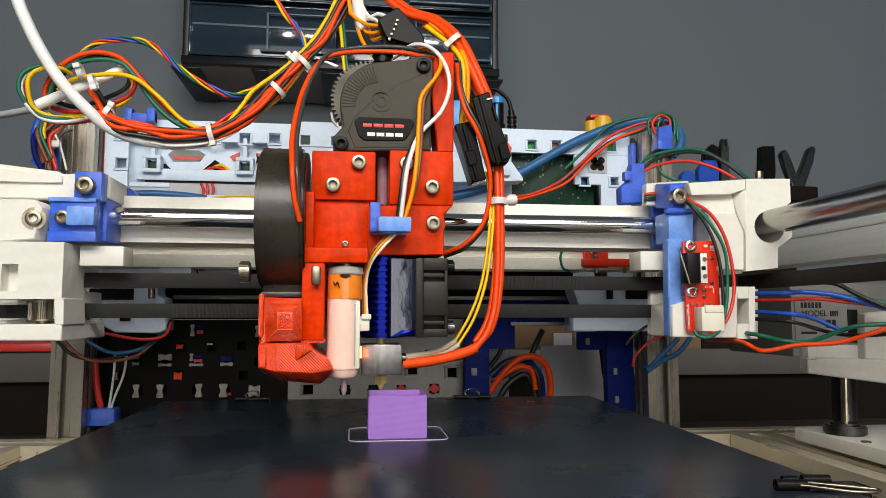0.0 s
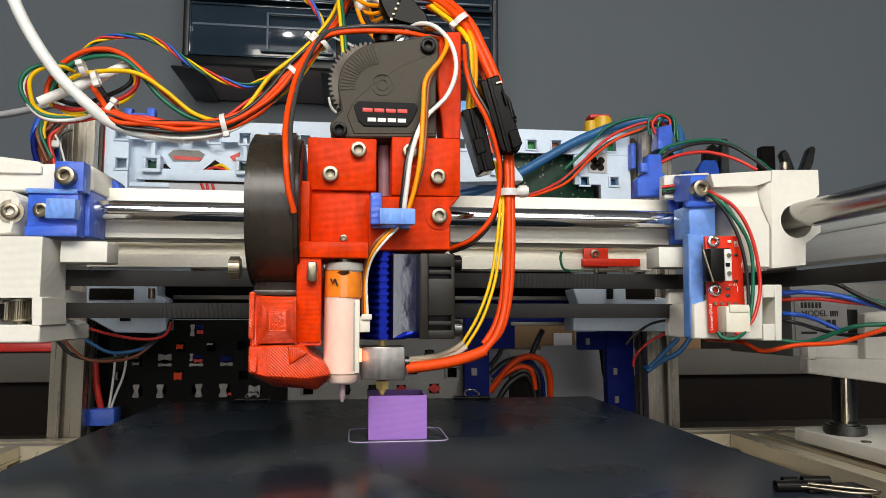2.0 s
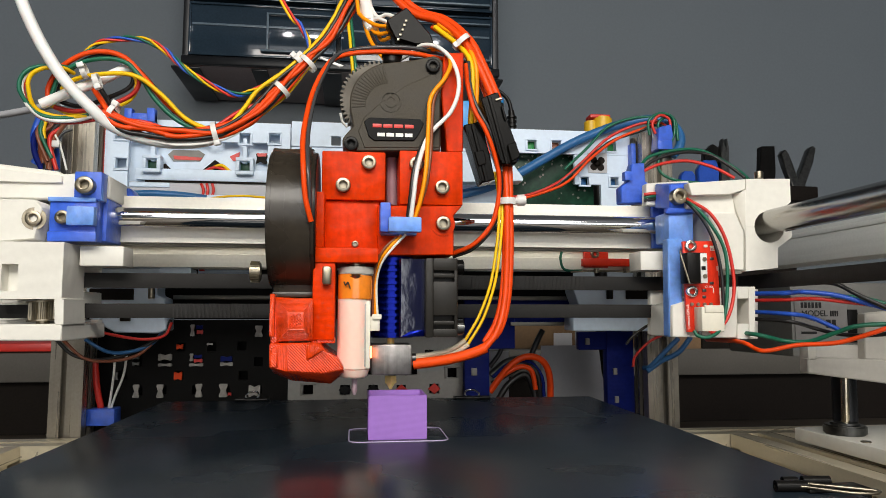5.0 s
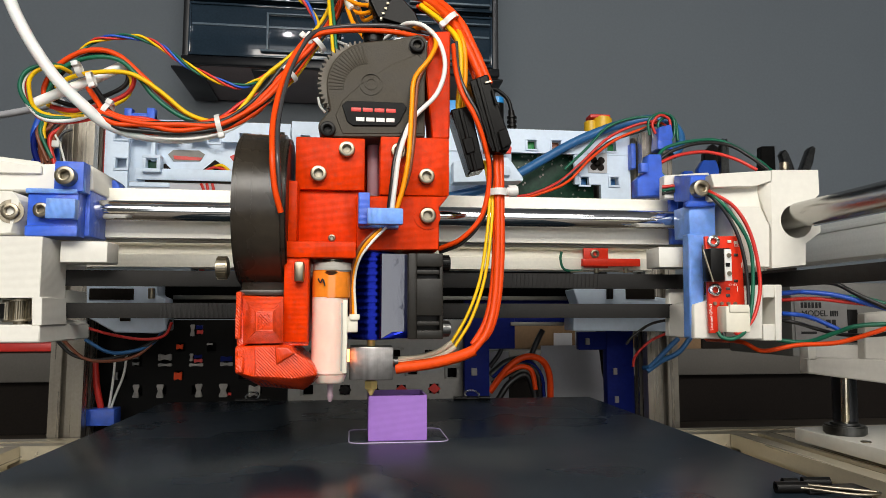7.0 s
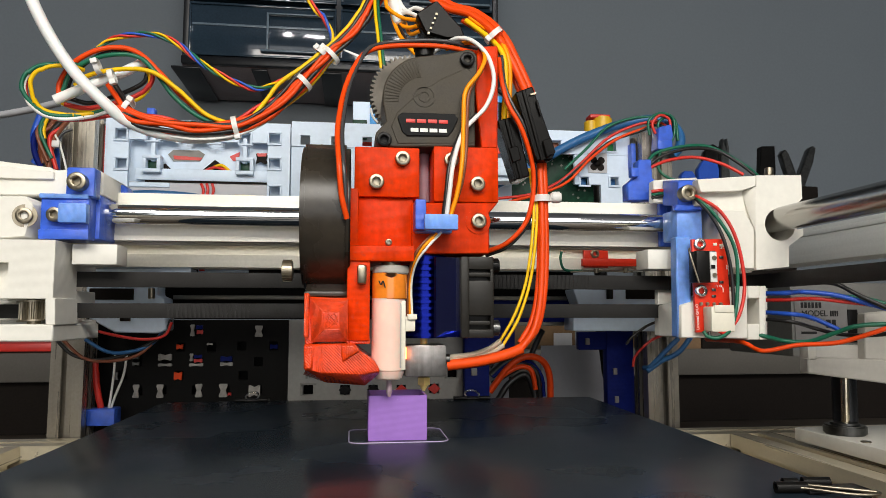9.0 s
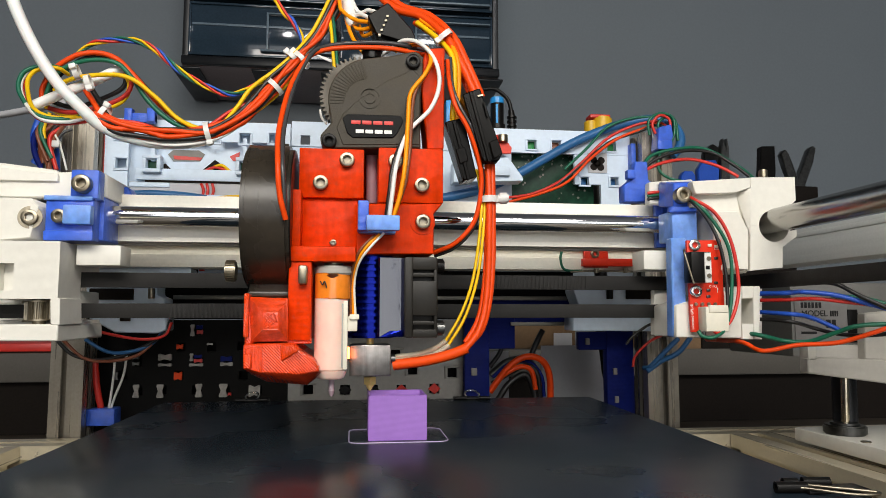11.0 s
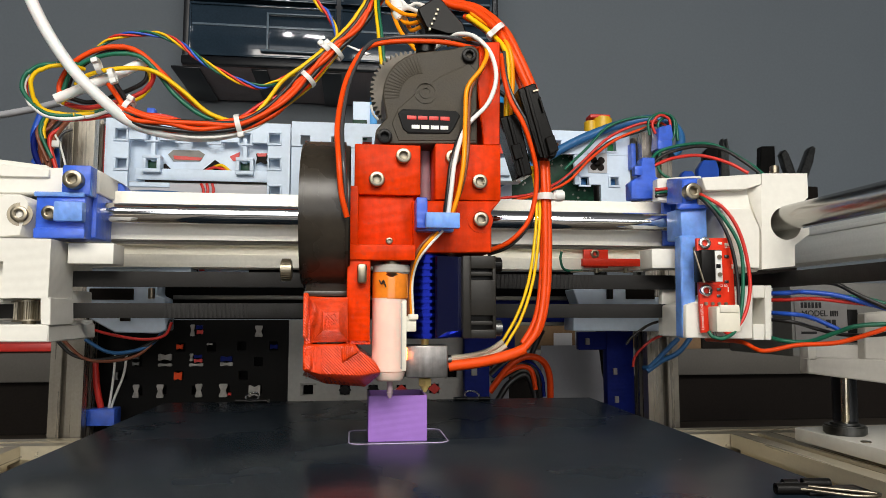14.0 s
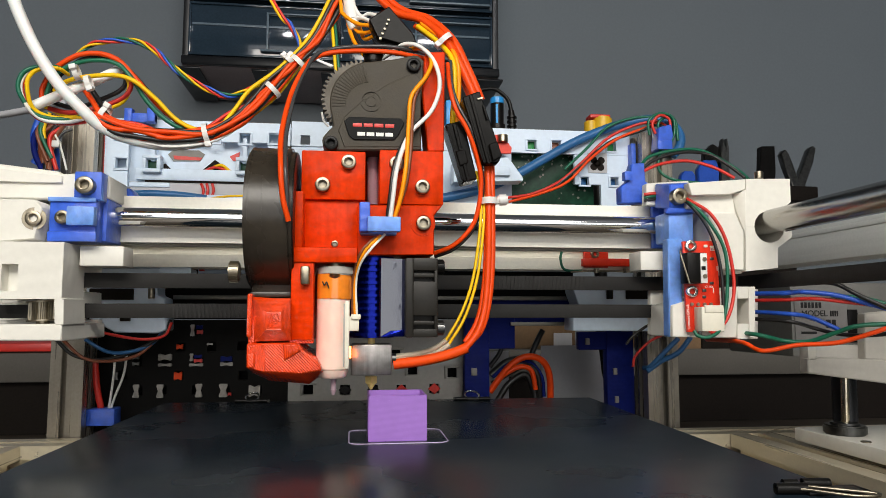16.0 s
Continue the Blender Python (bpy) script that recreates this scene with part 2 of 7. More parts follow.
def prism(points, a0, a1, axis="y", bev=0.4):
    """A polygon drawn in the plane across the axis, drawn out from a0 to a1. y: points are (x, z); x: (y, z); z: (x, y)."""
    put = {"y": lambda p, a: (p[0], a, p[1]), "x": lambda p, a: (a, p[0], p[1]), "z": lambda p, a: (p[0], p[1], a)}[axis]
    bm = bmesh.new()
    lo = [bm.verts.new(put(p, a0)) for p in points]
    hi = [bm.verts.new(put(p, a1)) for p in points]
    bm.faces.new(lo), bm.faces.new(hi[::-1])
    n = len(points)
    for i in range(n):
        bm.faces.new((lo[i], hi[i], hi[(i + 1) % n], lo[(i + 1) % n]))
    bmesh.ops.recalc_face_normals(bm, faces=bm.faces)
    if bev:
        bmesh.ops.bevel(bm, geom=bm.edges[:], offset=bev, segments=1, affect="EDGES", clamp_overlap=True)
    return bm


def rod(p0, p1, r, seg=24, r2=None, bev=0.0):
    p0, p1 = Vector(p0), Vector(p1)
    d = p1 - p0
    bm = bmesh.new()
    m = Matrix.Translation((p0 + p1) / 2) @ d.to_track_quat("Z", "Y").to_matrix().to_4x4()
    bmesh.ops.create_cone(bm, cap_ends=True, segments=seg, radius1=r, radius2=r if r2 is None else r2, depth=d.length, matrix=m)
    if bev:
        rim = [e for e in bm.edges if len(e.link_faces) == 2 and any(len(f.verts) > 4 for f in e.link_faces)]
        bmesh.ops.bevel(bm, geom=rim, offset=bev, segments=2, affect="EDGES")
    return bm


def ring(p0, p1, r_out, r_in, seg=24):
    """A tube with a wall, from p0 to p1."""
    p0, p1 = Vector(p0), Vector(p1)
    q = (p1 - p0).to_track_quat("Z", "Y").to_matrix()
    bm = bmesh.new()
    loops = []
    for p, r in ((p0, r_out), (p1, r_out), (p1, r_in), (p0, r_in)):
        loops.append([bm.verts.new(p + q @ Vector((r * math.cos(a), r * math.sin(a), 0))) for a in (2 * math.pi * i / seg for i in range(seg))])
    for k in range(4):
        a, b = loops[k], loops[(k + 1) % 4]
        for i in range(seg):
            bm.faces.new((a[i], a[(i + 1) % seg], b[(i + 1) % seg], b[i]))
    return bm


def smooth_path(pts, steps=8):
    """A Catmull-Rom line through the points."""
    v = [Vector(p) for p in pts]
    v = [v[0] * 2 - v[1]] + v + [v[-1] * 2 - v[-2]]
    out = []
    for i in range(1, len(v) - 2):
        for k in range(steps):
            t = k / steps
            a, b, c, d = v[i - 1:i + 3]
            out.append(0.5 * ((2 * b) + (c - a) * t + (2 * a - 5 * b + 4 * c - d) * t * t + (3 * b - a - 3 * c + d) * t ** 3))
    out.append(v[-2])
    return out


def sweep(line, r, seg=8):
    """A round tube along a line of points."""
    bm = bmesh.new()
    rings, side = [], None
    n = len(line)
    for i, p in enumerate(line):
        d = (line[min(i + 1, n - 1)] - line[max(i - 1, 0)]).normalized()
        if side is None:
            side = d.orthogonal().normalized()
        side = (side - d * side.dot(d)).normalized()
        up = d.cross(side)
        rings.append([bm.verts.new(p + r * (math.cos(a) * side + math.sin(a) * up)) for a in (2 * math.pi * k / seg for k in range(seg))])
    for a, b in zip(rings, rings[1:]):
        for k in range(seg):
            bm.faces.new((a[k], a[(k + 1) % seg], b[(k + 1) % seg], b[k]))
    bm.faces.new(rings[0][::-1]), bm.faces.new(rings[-1])
    ROUND.add(bm)
    return bm


def hull(points, bev=0.3):
    """The solid that wraps the points."""
    bm = bmesh.new()
    for p in points:
        bm.verts.new(p)
    bmesh.ops.convex_hull(bm, input=bm.verts[:])
    bmesh.ops.dissolve_limit(bm, angle_limit=0.02, verts=bm.verts[:], edges=bm.edges[:])
    if bev:
        bmesh.ops.bevel(bm, geom=bm.edges[:], offset=bev, segments=1, affect="EDGES", clamp_overlap=True)
    return bm


def tube(pts, r, seg=8, steps=8):
    return sweep(smooth_path(pts, steps), r, seg)


def pierced(xs, zs, gone, y0, y1):
    """A panel on a grid of lines xs and zs with the cells in gone cut right through."""
    bm = bmesh.new()
    grid = {}

    def vert(i, j, y):
        if (i, j, y) not in grid:
            grid[i, j, y] = bm.verts.new((xs[i], y, zs[j]))
        return grid[i, j, y]
    nx, nz = len(xs) - 1, len(zs) - 1
    there = {(i, j) for i in range(nx) for j in range(nz)} - set(gone)
    for i, j in sorted(there):
        for y in (y0, y1):
            bm.faces.new([vert(i, j, y), vert(i + 1, j, y), vert(i + 1, j + 1, y), vert(i, j + 1, y)])
        for (di, dj), (a, b) in {(-1, 0): ((0, 0), (0, 1)), (1, 0): ((1, 0), (1, 1)), (0, -1): ((0, 0), (1, 0)), (0, 1): ((0, 1), (1, 1))}.items():
            if (i + di, j + dj) not in there:
                a, b = (i + a[0], j + a[1]), (i + b[0], j + b[1])
                bm.faces.new([vert(*a, y0), vert(*b, y0), vert(*b, y1), vert(*a, y1)])
    return bm


def cap_screw(parent, x, y, z, r=2.75, h=3.0, material=None, turn=(0, -1, 0), washer=0.0):
    """A socket head cap screw whose head stands out along turn."""
    d = Vector(turn).normalized()
    p = Vector((x, y, z))
    q = d.to_track_quat("Z", "Y").to_matrix()
    bm = bmesh.new()
    seg = 24
    prof = [(r, 0), (r, h - 0.45), (r - 0.12, h - 0.15), (r - 0.45, h), (r * 0.6, h), (r * 0.56, h - 0.2)]
    loops = [[bm.verts.new(p + q @ Vector((rr * math.cos(2 * math.pi * k / seg), rr * math.sin(2 * math.pi * k / seg), hh))) for k in range(seg)] for rr, hh in prof]
    hexr = r * 0.52

    def hexat(k):
        a = 2 * math.pi * k / seg
        w = (a + math.pi / 6) % (math.pi / 3) - math.pi / 6
        return hexr * math.cos(math.pi / 6) / math.cos(w)
    for hh in (h - 0.3, h - r * 0.75):
        loops.append([bm.verts.new(p + q @ Vector((hexat(k) * math.cos(2 * math.pi * k / seg), hexat(k) * math.sin(2 * math.pi * k / seg), hh))) for k in range(seg)])
    for a, b in zip(loops, loops[1:]):
        for k in range(seg):
            bm.faces.new((a[k], a[(k + 1) % seg], b[(k + 1) % seg], b[k]))
    bm.faces.new(loops[-1])
    screw = part("screw", bm, material or STEEL, parent, bend=0.5)
    if washer:
        part("washer", ring(p - d * 0.1, p + d * 0.5, washer, r * 0.6), material or STEEL, parent)
    return screw


def letters(name, text, x, y, z, size, material, parent, wide=1.0, thick=0.08, turn=0):
    """Built-in lettering as a mesh that faces the camera's side (-y), centred on x."""
    cu = bpy.data.curves.new("lettering", "FONT")
    cu.body, cu.size, cu.align_x, cu.align_y, cu.extrude = text, size, "CENTER", "CENTER", thick
    tmp = bpy.data.objects.new("lettering", cu)
    scene.collection.objects.link(tmp)
    me = bpy.data.meshes.new_from_object(tmp.evaluated_get(bpy.context.evaluated_depsgraph_get()))
    bpy.data.objects.remove(tmp)
    bm = bmesh.new()
    bm.from_mesh(me)
    bpy.data.meshes.remove(me)
    turned(bm, Matrix.Translation((x, y, z)) @ pose(0, 0, 0, 0, turn) @ pose(0, 0, 0, 90) @ Matrix.Diagonal((wide, 1, 1, 1)))
    return part(name, bm, material, parent)


# ---- how the print head goes round the square ----
STARTS = (-3.48, 1.75, 7.02, 12.285)
SIDE, LEG = 20.0, 1.25


def head_at(t):
    """Millimetres right and away from the near-left corner."""
    u = t - max(s for s in STARTS if s <= t)
    k = SIDE / LEG
    if u < LEG:
        return k * u, 0.0
    if u < 2 * LEG:
        return SIDE, k * (u - LEG)
    if u < 3 * LEG:
        return SIDE - k * (u - 2 * LEG), SIDE
    if u < 4 * LEG:
        return 0.0, SIDE - k * (u - 3 * LEG)
    return 0.0, 0.0


TIMES = {0.0, 16.0} | {round(0.25 * i, 3) for i in range(65)}
for s in STARTS:
    for c in (0, LEG, 2 * LEG, 3 * LEG, 4 * LEG):
        if 0 < s + c < 16:
            TIMES.add(round(s + c, 3))
TIMES = [t for i, t in enumerate(sorted(TIMES)) if i == 0 or t - sorted(TIMES)[i - 1] > 0.034]
DROPS = ((0.0, 0.6), (1.5, 0.6), (1.75, 0.3), (6.75, 0.3), (7.0, 0.0), (12.0, 0.0), (12.28, -0.3), (16.0, -0.3))


# ---- the room ----
solid("floor", box(-3200, 3200, -3200, 1160, -800, -750, 0), BOARD, "dark grey workshop floor", "floor", "structure")
solid("wall_north", box(-3200, 3200, 1060, 1160, -750, 1650, 0), WALLM, "matte grey painted wall behind the printer", "wall", "structure")
solid("wall_south", box(-3200, 3200, -3200, -3100, -750, 1650, 0), WALLBOUNCE, "unseen wall made pale to bounce fill light", "wall", "structure")
solid("wall_west", box(-3300, -3200, -3200, 1160, -750, 1650, 0), WALLM, "matte grey painted wall", "wall", "structure")
solid("wall_east", box(3200, 3300, -3200, 1160, -750, 1650, 0), WALLM, "matte grey painted wall", "wall", "structure")
solid("ceiling", box(-3300, 3300, -3200, 1160, 1650, 1700, 0), PAPER, "plain white ceiling", "ceiling", "structure")
bench = solid("bench", box(-900, 900, -250, 1055, -40, 0, 2), BENCHM, "wooden workbench top under the printer", "bench", "structure")
BASE[bench] = Vector((0, 0, 0))
for x, y in ((-850, -200), (850, -200), (-850, 1000), (850, 1000)):
    part("leg", box(x - 30, x + 30, y - 30, y + 30, -750, -40.2, 2), BENCHM, bench)


# ---- the printer's frame ----
def extrusion(name, a, b, w=20.0, h=20.0, material=ALU_DULL, parent=None):
    """A slotted profile from a to b along one axis; w and h across."""
    a, b = Vector(a), Vector(b)
    d = b - a
    s, o = 3.0, 1.6

    def edge(n):
        k = max(1, round(n / 20))
        out = []
        for i in range(k):
            c = -n / 2 + 10 * (2 * i + 1) * n / (20 * k)
            out += [(c - s, 0), (c - s, o), (c - s - 1.5, o), (c - s - 1.5, o + 1.2), (c - 2.2, o + 4), (c + 2.2, o + 4), (c + s + 1.5, o + 1.2), (c + s + 1.5, o), (c + s, o), (c + s, 0)]
        return [(-n / 2, 0)] + out
    prof = [(u, -h / 2 + v) for u, v in edge(w)] + [(w / 2 - v, u) for u, v in edge(h)] + [(-u, h / 2 - v) for u, v in edge(w)] + [(-w / 2 + v, -u) for u, v in edge(h)]
    q = d.to_track_quat("Z", "Y").to_matrix()
    if abs(d.z) < 1e-6:
        q = Matrix(((d.y, 0, d.x), (-d.x, 0, d.y), (0, 1, 0))) @ Matrix.Diagonal((1 / d.length, 1, 1 / d.length))
    bm = bmesh.new()
    lo = [bm.verts.new(a + q @ Vector((u, v, 0))) for u, v in prof]
    hi = [bm.verts.new(b + q @ Vector((u, v, 0))) for u, v in prof]
    n = len(prof)
    for i in range(n):
        bm.faces.new((lo[i], lo[(i + 1) % n], hi[(i + 1) % n], hi[i]))
    bm.faces.new(lo), bm.faces.new(hi)
    return part(name, bm, material, parent, bend=0.4)


frame_thing = thing("printer_frame", (20, 400, 0), "silver slotted aluminium printer frame standing on the bench", "printer frame")
for x, w in ((-154.6, 17.4), (188.21, 19.4)):
    extrusion("post", (x, 424, 0.2), (x, 424, 234.31), w, 20, ALU_SHADED, frame_thing)
extrusion("back_beam", (-154.03 + 10, 412, 156.40), (187.35 - 10, 412, 156.87), 20, 20, ALU, frame_thing)
extrusion("base_beam", (-210, 402, 44), (330, 388, 44), 22, 20, ALU_WARM, frame_thing)
part("side_beam", [box(253, 273, -60, 432, 149.5, 166.6, 0.5), box(253.8, 258.5, -60, 432, 166.4, 169.5, 0.8), box(267, 272.4, -60, 432, 166.4, 169.5, 0.8), box(252.4, 254, -60, 432, 164.2, 166.9, 0.7)], ALU_LIT, frame_thing)
extrusion("bottom_side_beam", (224.5, 20, 44), (224.5, 379.4, 44), 27, 20, ALU_WARM, frame_thing)
extrusion("bottom_side_beam", (-176, 20, 44), (-176, 389.6, 44), 20, 20, ALU_WARM, frame_thing)

# ---- build plate with the printed box ----
BED_Z = 76.4
bed = thing("build_plate", (14.5, 265, BED_Z - 12), "dark blue-grey spring steel build plate on its heated bed", "print bed")
part("steel_sheet", turned(box(-96, 125, 150, 375, BED_Z - 1, BED_Z, 0.4), about((14, 262, 0), 0, 0, -1.2)), PLATE, bed)
part("heated_bed", turned(box(-92, 121, 154, 371, BED_Z - 6, BED_Z - 1.2, 0.4), about((14, 262, 0), 0, 0, -1.2)), BLACK, bed)
part("bed_carrier", box(-60, 90, 190, 350, BED_Z - 14, BED_Z - 6.2, 1), ALU_DULL, bed)

bx0, bx1, by0, by1 = 6.1, 26.7, 252.7, 273.3
BOX_TOP = 91.8


def tray_wall(z0, z1, inset):
    """Four thin walls round an open square."""
    bm = bmesh.new()
    o = inset
    loops = []
    for k, z in ((o, z0), (o, z1), (0.62 + o, z1), (0.62 + o, z0)):
        loops.append([bm.verts.new(p) for p in ((bx0 + k, by0 + k, z), (bx1 - k, by0 + k, z), (bx1 - k, by1 - k, z), (bx0 + k, by1 - k, z))])
    for k in range(4):
        a, b = loops[k], loops[(k + 1) % 4]
        for i in range(4):
            bm.faces.new((a[i], a[(i + 1) % 4], b[(i + 1) % 4], b[i]))
    corners = [e for e in bm.edges if abs(e.verts[0].co.z - e.verts[1].co.z) > 1]
    bmesh.ops.bevel(bm, geom=corners, offset=0.35, segments=2, affect="EDGES")
    return bm


print_box = thing("printed_box", (16.4, 264.8, BED_Z), "half-printed open purple plastic box on the build plate", "printed box")
part("lower_wall", tray_wall(BED_Z, BOX_TOP - 1.3, 0), PURPLE, print_box)
part("floor_layer", box(bx0 + 0.7, bx1 - 0.7, by0 + 0.7, by1 - 0.7, BED_Z, BED_Z + 0.9, 0), PURPLE, print_box)
upper_wall = part("upper_wall", tray_wall(BOX_TOP - 3.0, BOX_TOP, 0.03), PURPLE, print_box)


def rounded(x0, x1, y0, y1, r, z):
    out = []
    for cx, cy, a0 in ((x1 - r, y1 - r, 0), (x0 + r, y1 - r, 90), (x0 + r, y0 + r, 180), (x1 - r, y0 + r, 270)):
        out += [Vector((cx + r * math.cos(radians(a0 + k * 15)), cy + r * math.sin(radians(a0 + k * 15)), z)) for k in range(7)]
    return out + [out[0]]


skirt = solid("skirt_line", sweep(rounded(-0.6, 34.0, 247.6, 277.5, 4, BED_Z + 0.14), 0.22, 6), SKIRTM, "thin pale purple skirt line printed round the box", "skirt line")

# ---- the gantry that slides to and fro ----
gantry = thing("x_gantry", (20, 295, 100), "white and blue printed gantry with polished rod and aluminium profile", "printer gantry")
ROD_Z = 161
part("smooth_rod", rod((-118.31, 288, ROD_Z), (145.47, 288, ROD_Z), 4.0, 40, bev=0.4), CHROME, gantry, "polished steel rod")
extrusion("profile", (-129.99, 306.5, 161.31), (176.2, 306.5, 161.31), 20, 20, ALU, gantry)
for z0, z1, ta, tb in ((131.32, 137.53, 51.34, 103.53), (118.96, 124.9, -74.29, -40.91)):
    part("belt", box(-111.79, 147.53, 287.4, 288.6, z0, z1, 0.2), RUBBER, gantry, "black toothed drive belt")
    teeth = []
    for i in range(150):
        x = -109.13 + 1.75 * i
        if ta < x < tb:
            teeth.append(box(x, x + 0.7, 287.15, 287.5, z0 + 0.1, z1 - 0.1, 0))
    part("belt_teeth", teeth, RUBBER, gantry)

# left carriage: slab, clamp body, pulley house, stub
lc = part("carriage_top", prism([(-143.46, 180.67), (-117.59, 177.8), (-117.53, 176.72), (-101.47, 178.06), (-98.12, 175.97), (-97.72, 167.28), (-142.59, 166.19)], 279, 314, bev=0.5), WHITE, gantry, "matte white printed carriage piece")
part("carriage_step", prism([(-142.33, 178.54), (-116.27, 175.89), (-116.12, 172.89), (-141.99, 172.82)], 277.5, 279.4, bev=0.3), WHITE, gantry, "matte white printed carriage piece")
part("clamp_block", prism([(-138, 164.91), (-122.44, 164.87), (-119.6, 161.84), (-121.98, 149.45), (-136.98, 147.98)], 270, 300, bev=0.4), WHITE, gantry, "matte white printed carriage piece")
part("pulley_house", [pierced([-136, -130.99, -125.08, -109.2], [126.2, 129.23, 139.39, 147.86], {(1, 1)}, 265, 287), box(-130.97, -125.10, 271, 286, 129.25, 139.37, 0)], WHITE, gantry, "matte white printed carriage piece with a square pocket")
part("pulley_floor", prism([(-132.6, 116.76), (-108.68, 116.76), (-108.36, 110.46), (-132.23, 110.54)], 265, 312, bev=0.5), WHITE, gantry, "matte white printed carriage piece")
part("pulley_cheek", prism([(-111.8, 126.44), (-108.43, 126.45), (-107.93, 116.56), (-111.28, 116.56)], 265, 286.5, bev=0.2), WHITE, gantry, "matte white printed carriage piece")
part("rear_block", prism([(-142.98, 147.94), (-110.66, 148.42), (-110.12, 137.4), (-113.82, 136.92), (-142.31, 136.65)], 289.5, 311, bev=0.5), WHITE, gantry, "matte white printed carriage piece")
part("rear_web", prism([(-141.91, 129.75), (-110.17, 129.94), (-109.93, 124.92), (-141.62, 124.8)], 289.5, 311, bev=0.3), WHITE, gantry, "matte white printed carriage piece")
part("rear_foot", prism([(-141.23, 118.16), (-109.6, 118.18), (-109.28, 111.69), (-140.85, 111.76)], 286, 312, bev=0.3), WHITE, gantry, "matte white printed carriage piece")
part("belt_stub", box(-107.51, -90.83, 276, 289, 139.56, 147.56, 0.5), WHITE, gantry, "matte white printed carriage piece")
part("rear_wall", box(-145.56, -121.39, 290, 293, 110.92, 149.71, 0.3), WHITE, gantry, "matte white printed carriage piece")
part("pulley_shaft", rod((-120.3, 276, 126.48), (-119.77, 276, 116.62), 2.4, 20), STEEL, lc)
pc_ = Vector((-120.04, 276, 121.75))
teeth_line = [(pc_.x + (5.1 if k % 4 < 2 else 4.5) * math.cos(2 * math.pi * k / 88), pc_.y + (5.1 if k % 4 < 2 else 4.5) * math.sin(2 * math.pi * k / 88)) for k in range(88)]
part("belt_pulley", prism(teeth_line, pc_.z - 3.5, pc_.z + 3.5, "z", 0), STEEL, lc, "toothed steel pulley")
# belt strip that doubles as the dark shade inside the pulley housing
part("belt_wrap_shade", box(-138.41, -122.74, 278, 279.2, 118.86, 124.22, 0.2), RUBBER, lc, "black belt round the pulley, also standing in for the housing's shade")
part("pulley_flange", rod((-120.25, 276, 125.65), (-120.22, 276, 125.04), 5.8, 32), STEEL, lc)
part("pulley_flange", rod((-119.87, 276, 118.47), (-119.83, 276, 117.85), 5.8, 32), STEEL, lc)
cap_screw(gantry, -122.65, 270.5, 157.35, 3.0, 2.0, STEEL, (0.1, -1, 0), 4.4)

lcl = part("left_clamp", [
    box(-117.59, -100.18, 271, 279, 148.86, 166.05, 0.6),
    box(-119.88, -98.71, 279.1, 298, 149.84, 167.39, 0.6)], BLUE, gantry, "translucent blue printed clamp")
part("screw_tower", box(-108.6, -98.25, 270, 277, 165.12, 176.43, 0.7), BLUE, lcl)
part("rod_cap", box(-109.99, -99.72, 267.2, 271.3, 154.69, 162.16, 0.6), PALEBLUE, lcl)
part("clamp_lip", box(-117.54, -99.42, 269.4, 271.3, 148.55, 152.45, 0.6), BLUE, lcl)
part("clamp_rim", box(-118.01, -100.21, 269.8, 271.3, 164.22, 166.09, 0.5), PALEBLUE, lcl)
# paler piece puts the lighter look of the tower's side into colour
part("tower_lit_side", hull([*[(-100.32, 270.5, 175.81), (-98.36, 270.5, 175.87), (-97.85, 270.5, 164.93), (-99.81, 270.5, 164.88)], *[(-105.29, 284, 177.71), (-100.33, 284, 177.85), (-99.77, 284, 165.48), (-104.71, 284, 165.36)]], 0.4), PALEBLUE, lcl)
part("rod_socket", rod((-116.28, 286, ROD_Z), (-106.02, 286, ROD_Z), 5.2, 24), PALEBLUE, lcl)
cap_screw(gantry, -103.63, 270, 170.37, 3.5, 4, STEEL)
cap_screw(gantry, -111.71, 270, 157.87, 2.75, 2.4, STEEL)
part("cable_clip", prism([(-99.79, 175.18), (-96.72, 175.26), (-94.34, 171.34), (-99.62, 171.21)], 300, 310), BLUE, gantry)

# right carriage
rc = part("carriage_top", prism([(132.65, 180.11), (153.33, 181.91), (152.92, 170.49), (132.35, 170.02)], 285, 290.5, bev=0.5), WHITE, gantry, "matte white printed carriage piece")
part("carriage_body", prism([(142.25, 176.67), (168.68, 179.02), (166.82, 137.96), (150.72, 140.06), (151.74, 165.84), (141.85, 165.62)], 266, 284, bev=0.5), WHITE, gantry, "matte white printed carriage piece")
part("carriage_step", prism([(141.41, 176.24), (167.52, 178.46), (167.31, 173.94), (160.27, 171.68), (142.65, 170.79)], 262, 266.4, bev=0.3), WHITE, gantry, "matte white printed carriage piece")
part("carriage_pocket", prism([(150.28, 163.66), (162.12, 163.92), (166.14, 155.99), (165.38, 139.17), (150.06, 139.92)], 262.6, 266.4, bev=0.3), WHITE, gantry, "matte white printed carriage piece")
part("carriage_gusset", hull([*[(167.18, 262, 173.7), (166.3, 262, 154.16), (167.43, 262, 173.71)], *[(162.95, 266.4, 172.32), (164.85, 266.4, 164.89), (169.99, 266.4, 174.61), (169.09, 266.4, 154.74)]], 0.1), WHITE, gantry, "matte white printed carriage piece")
BX, BZ, BR = 177.4, 157.9, 6.8
bore = [(BX + BR * math.cos(radians(a)), BZ + BR * math.sin(radians(a))) for a in range(0, 361, 10)]
part("bearing_block_top", prism([(167.65, 178.58), (187.94, 179.14), (187.92, 169.11), (184.8, 166.4), (184.8, BZ)] + bore[:19] + [(166.7, BZ)], 262, 300, bev=0.0), WHITE, gantry, "matte white printed carriage piece")
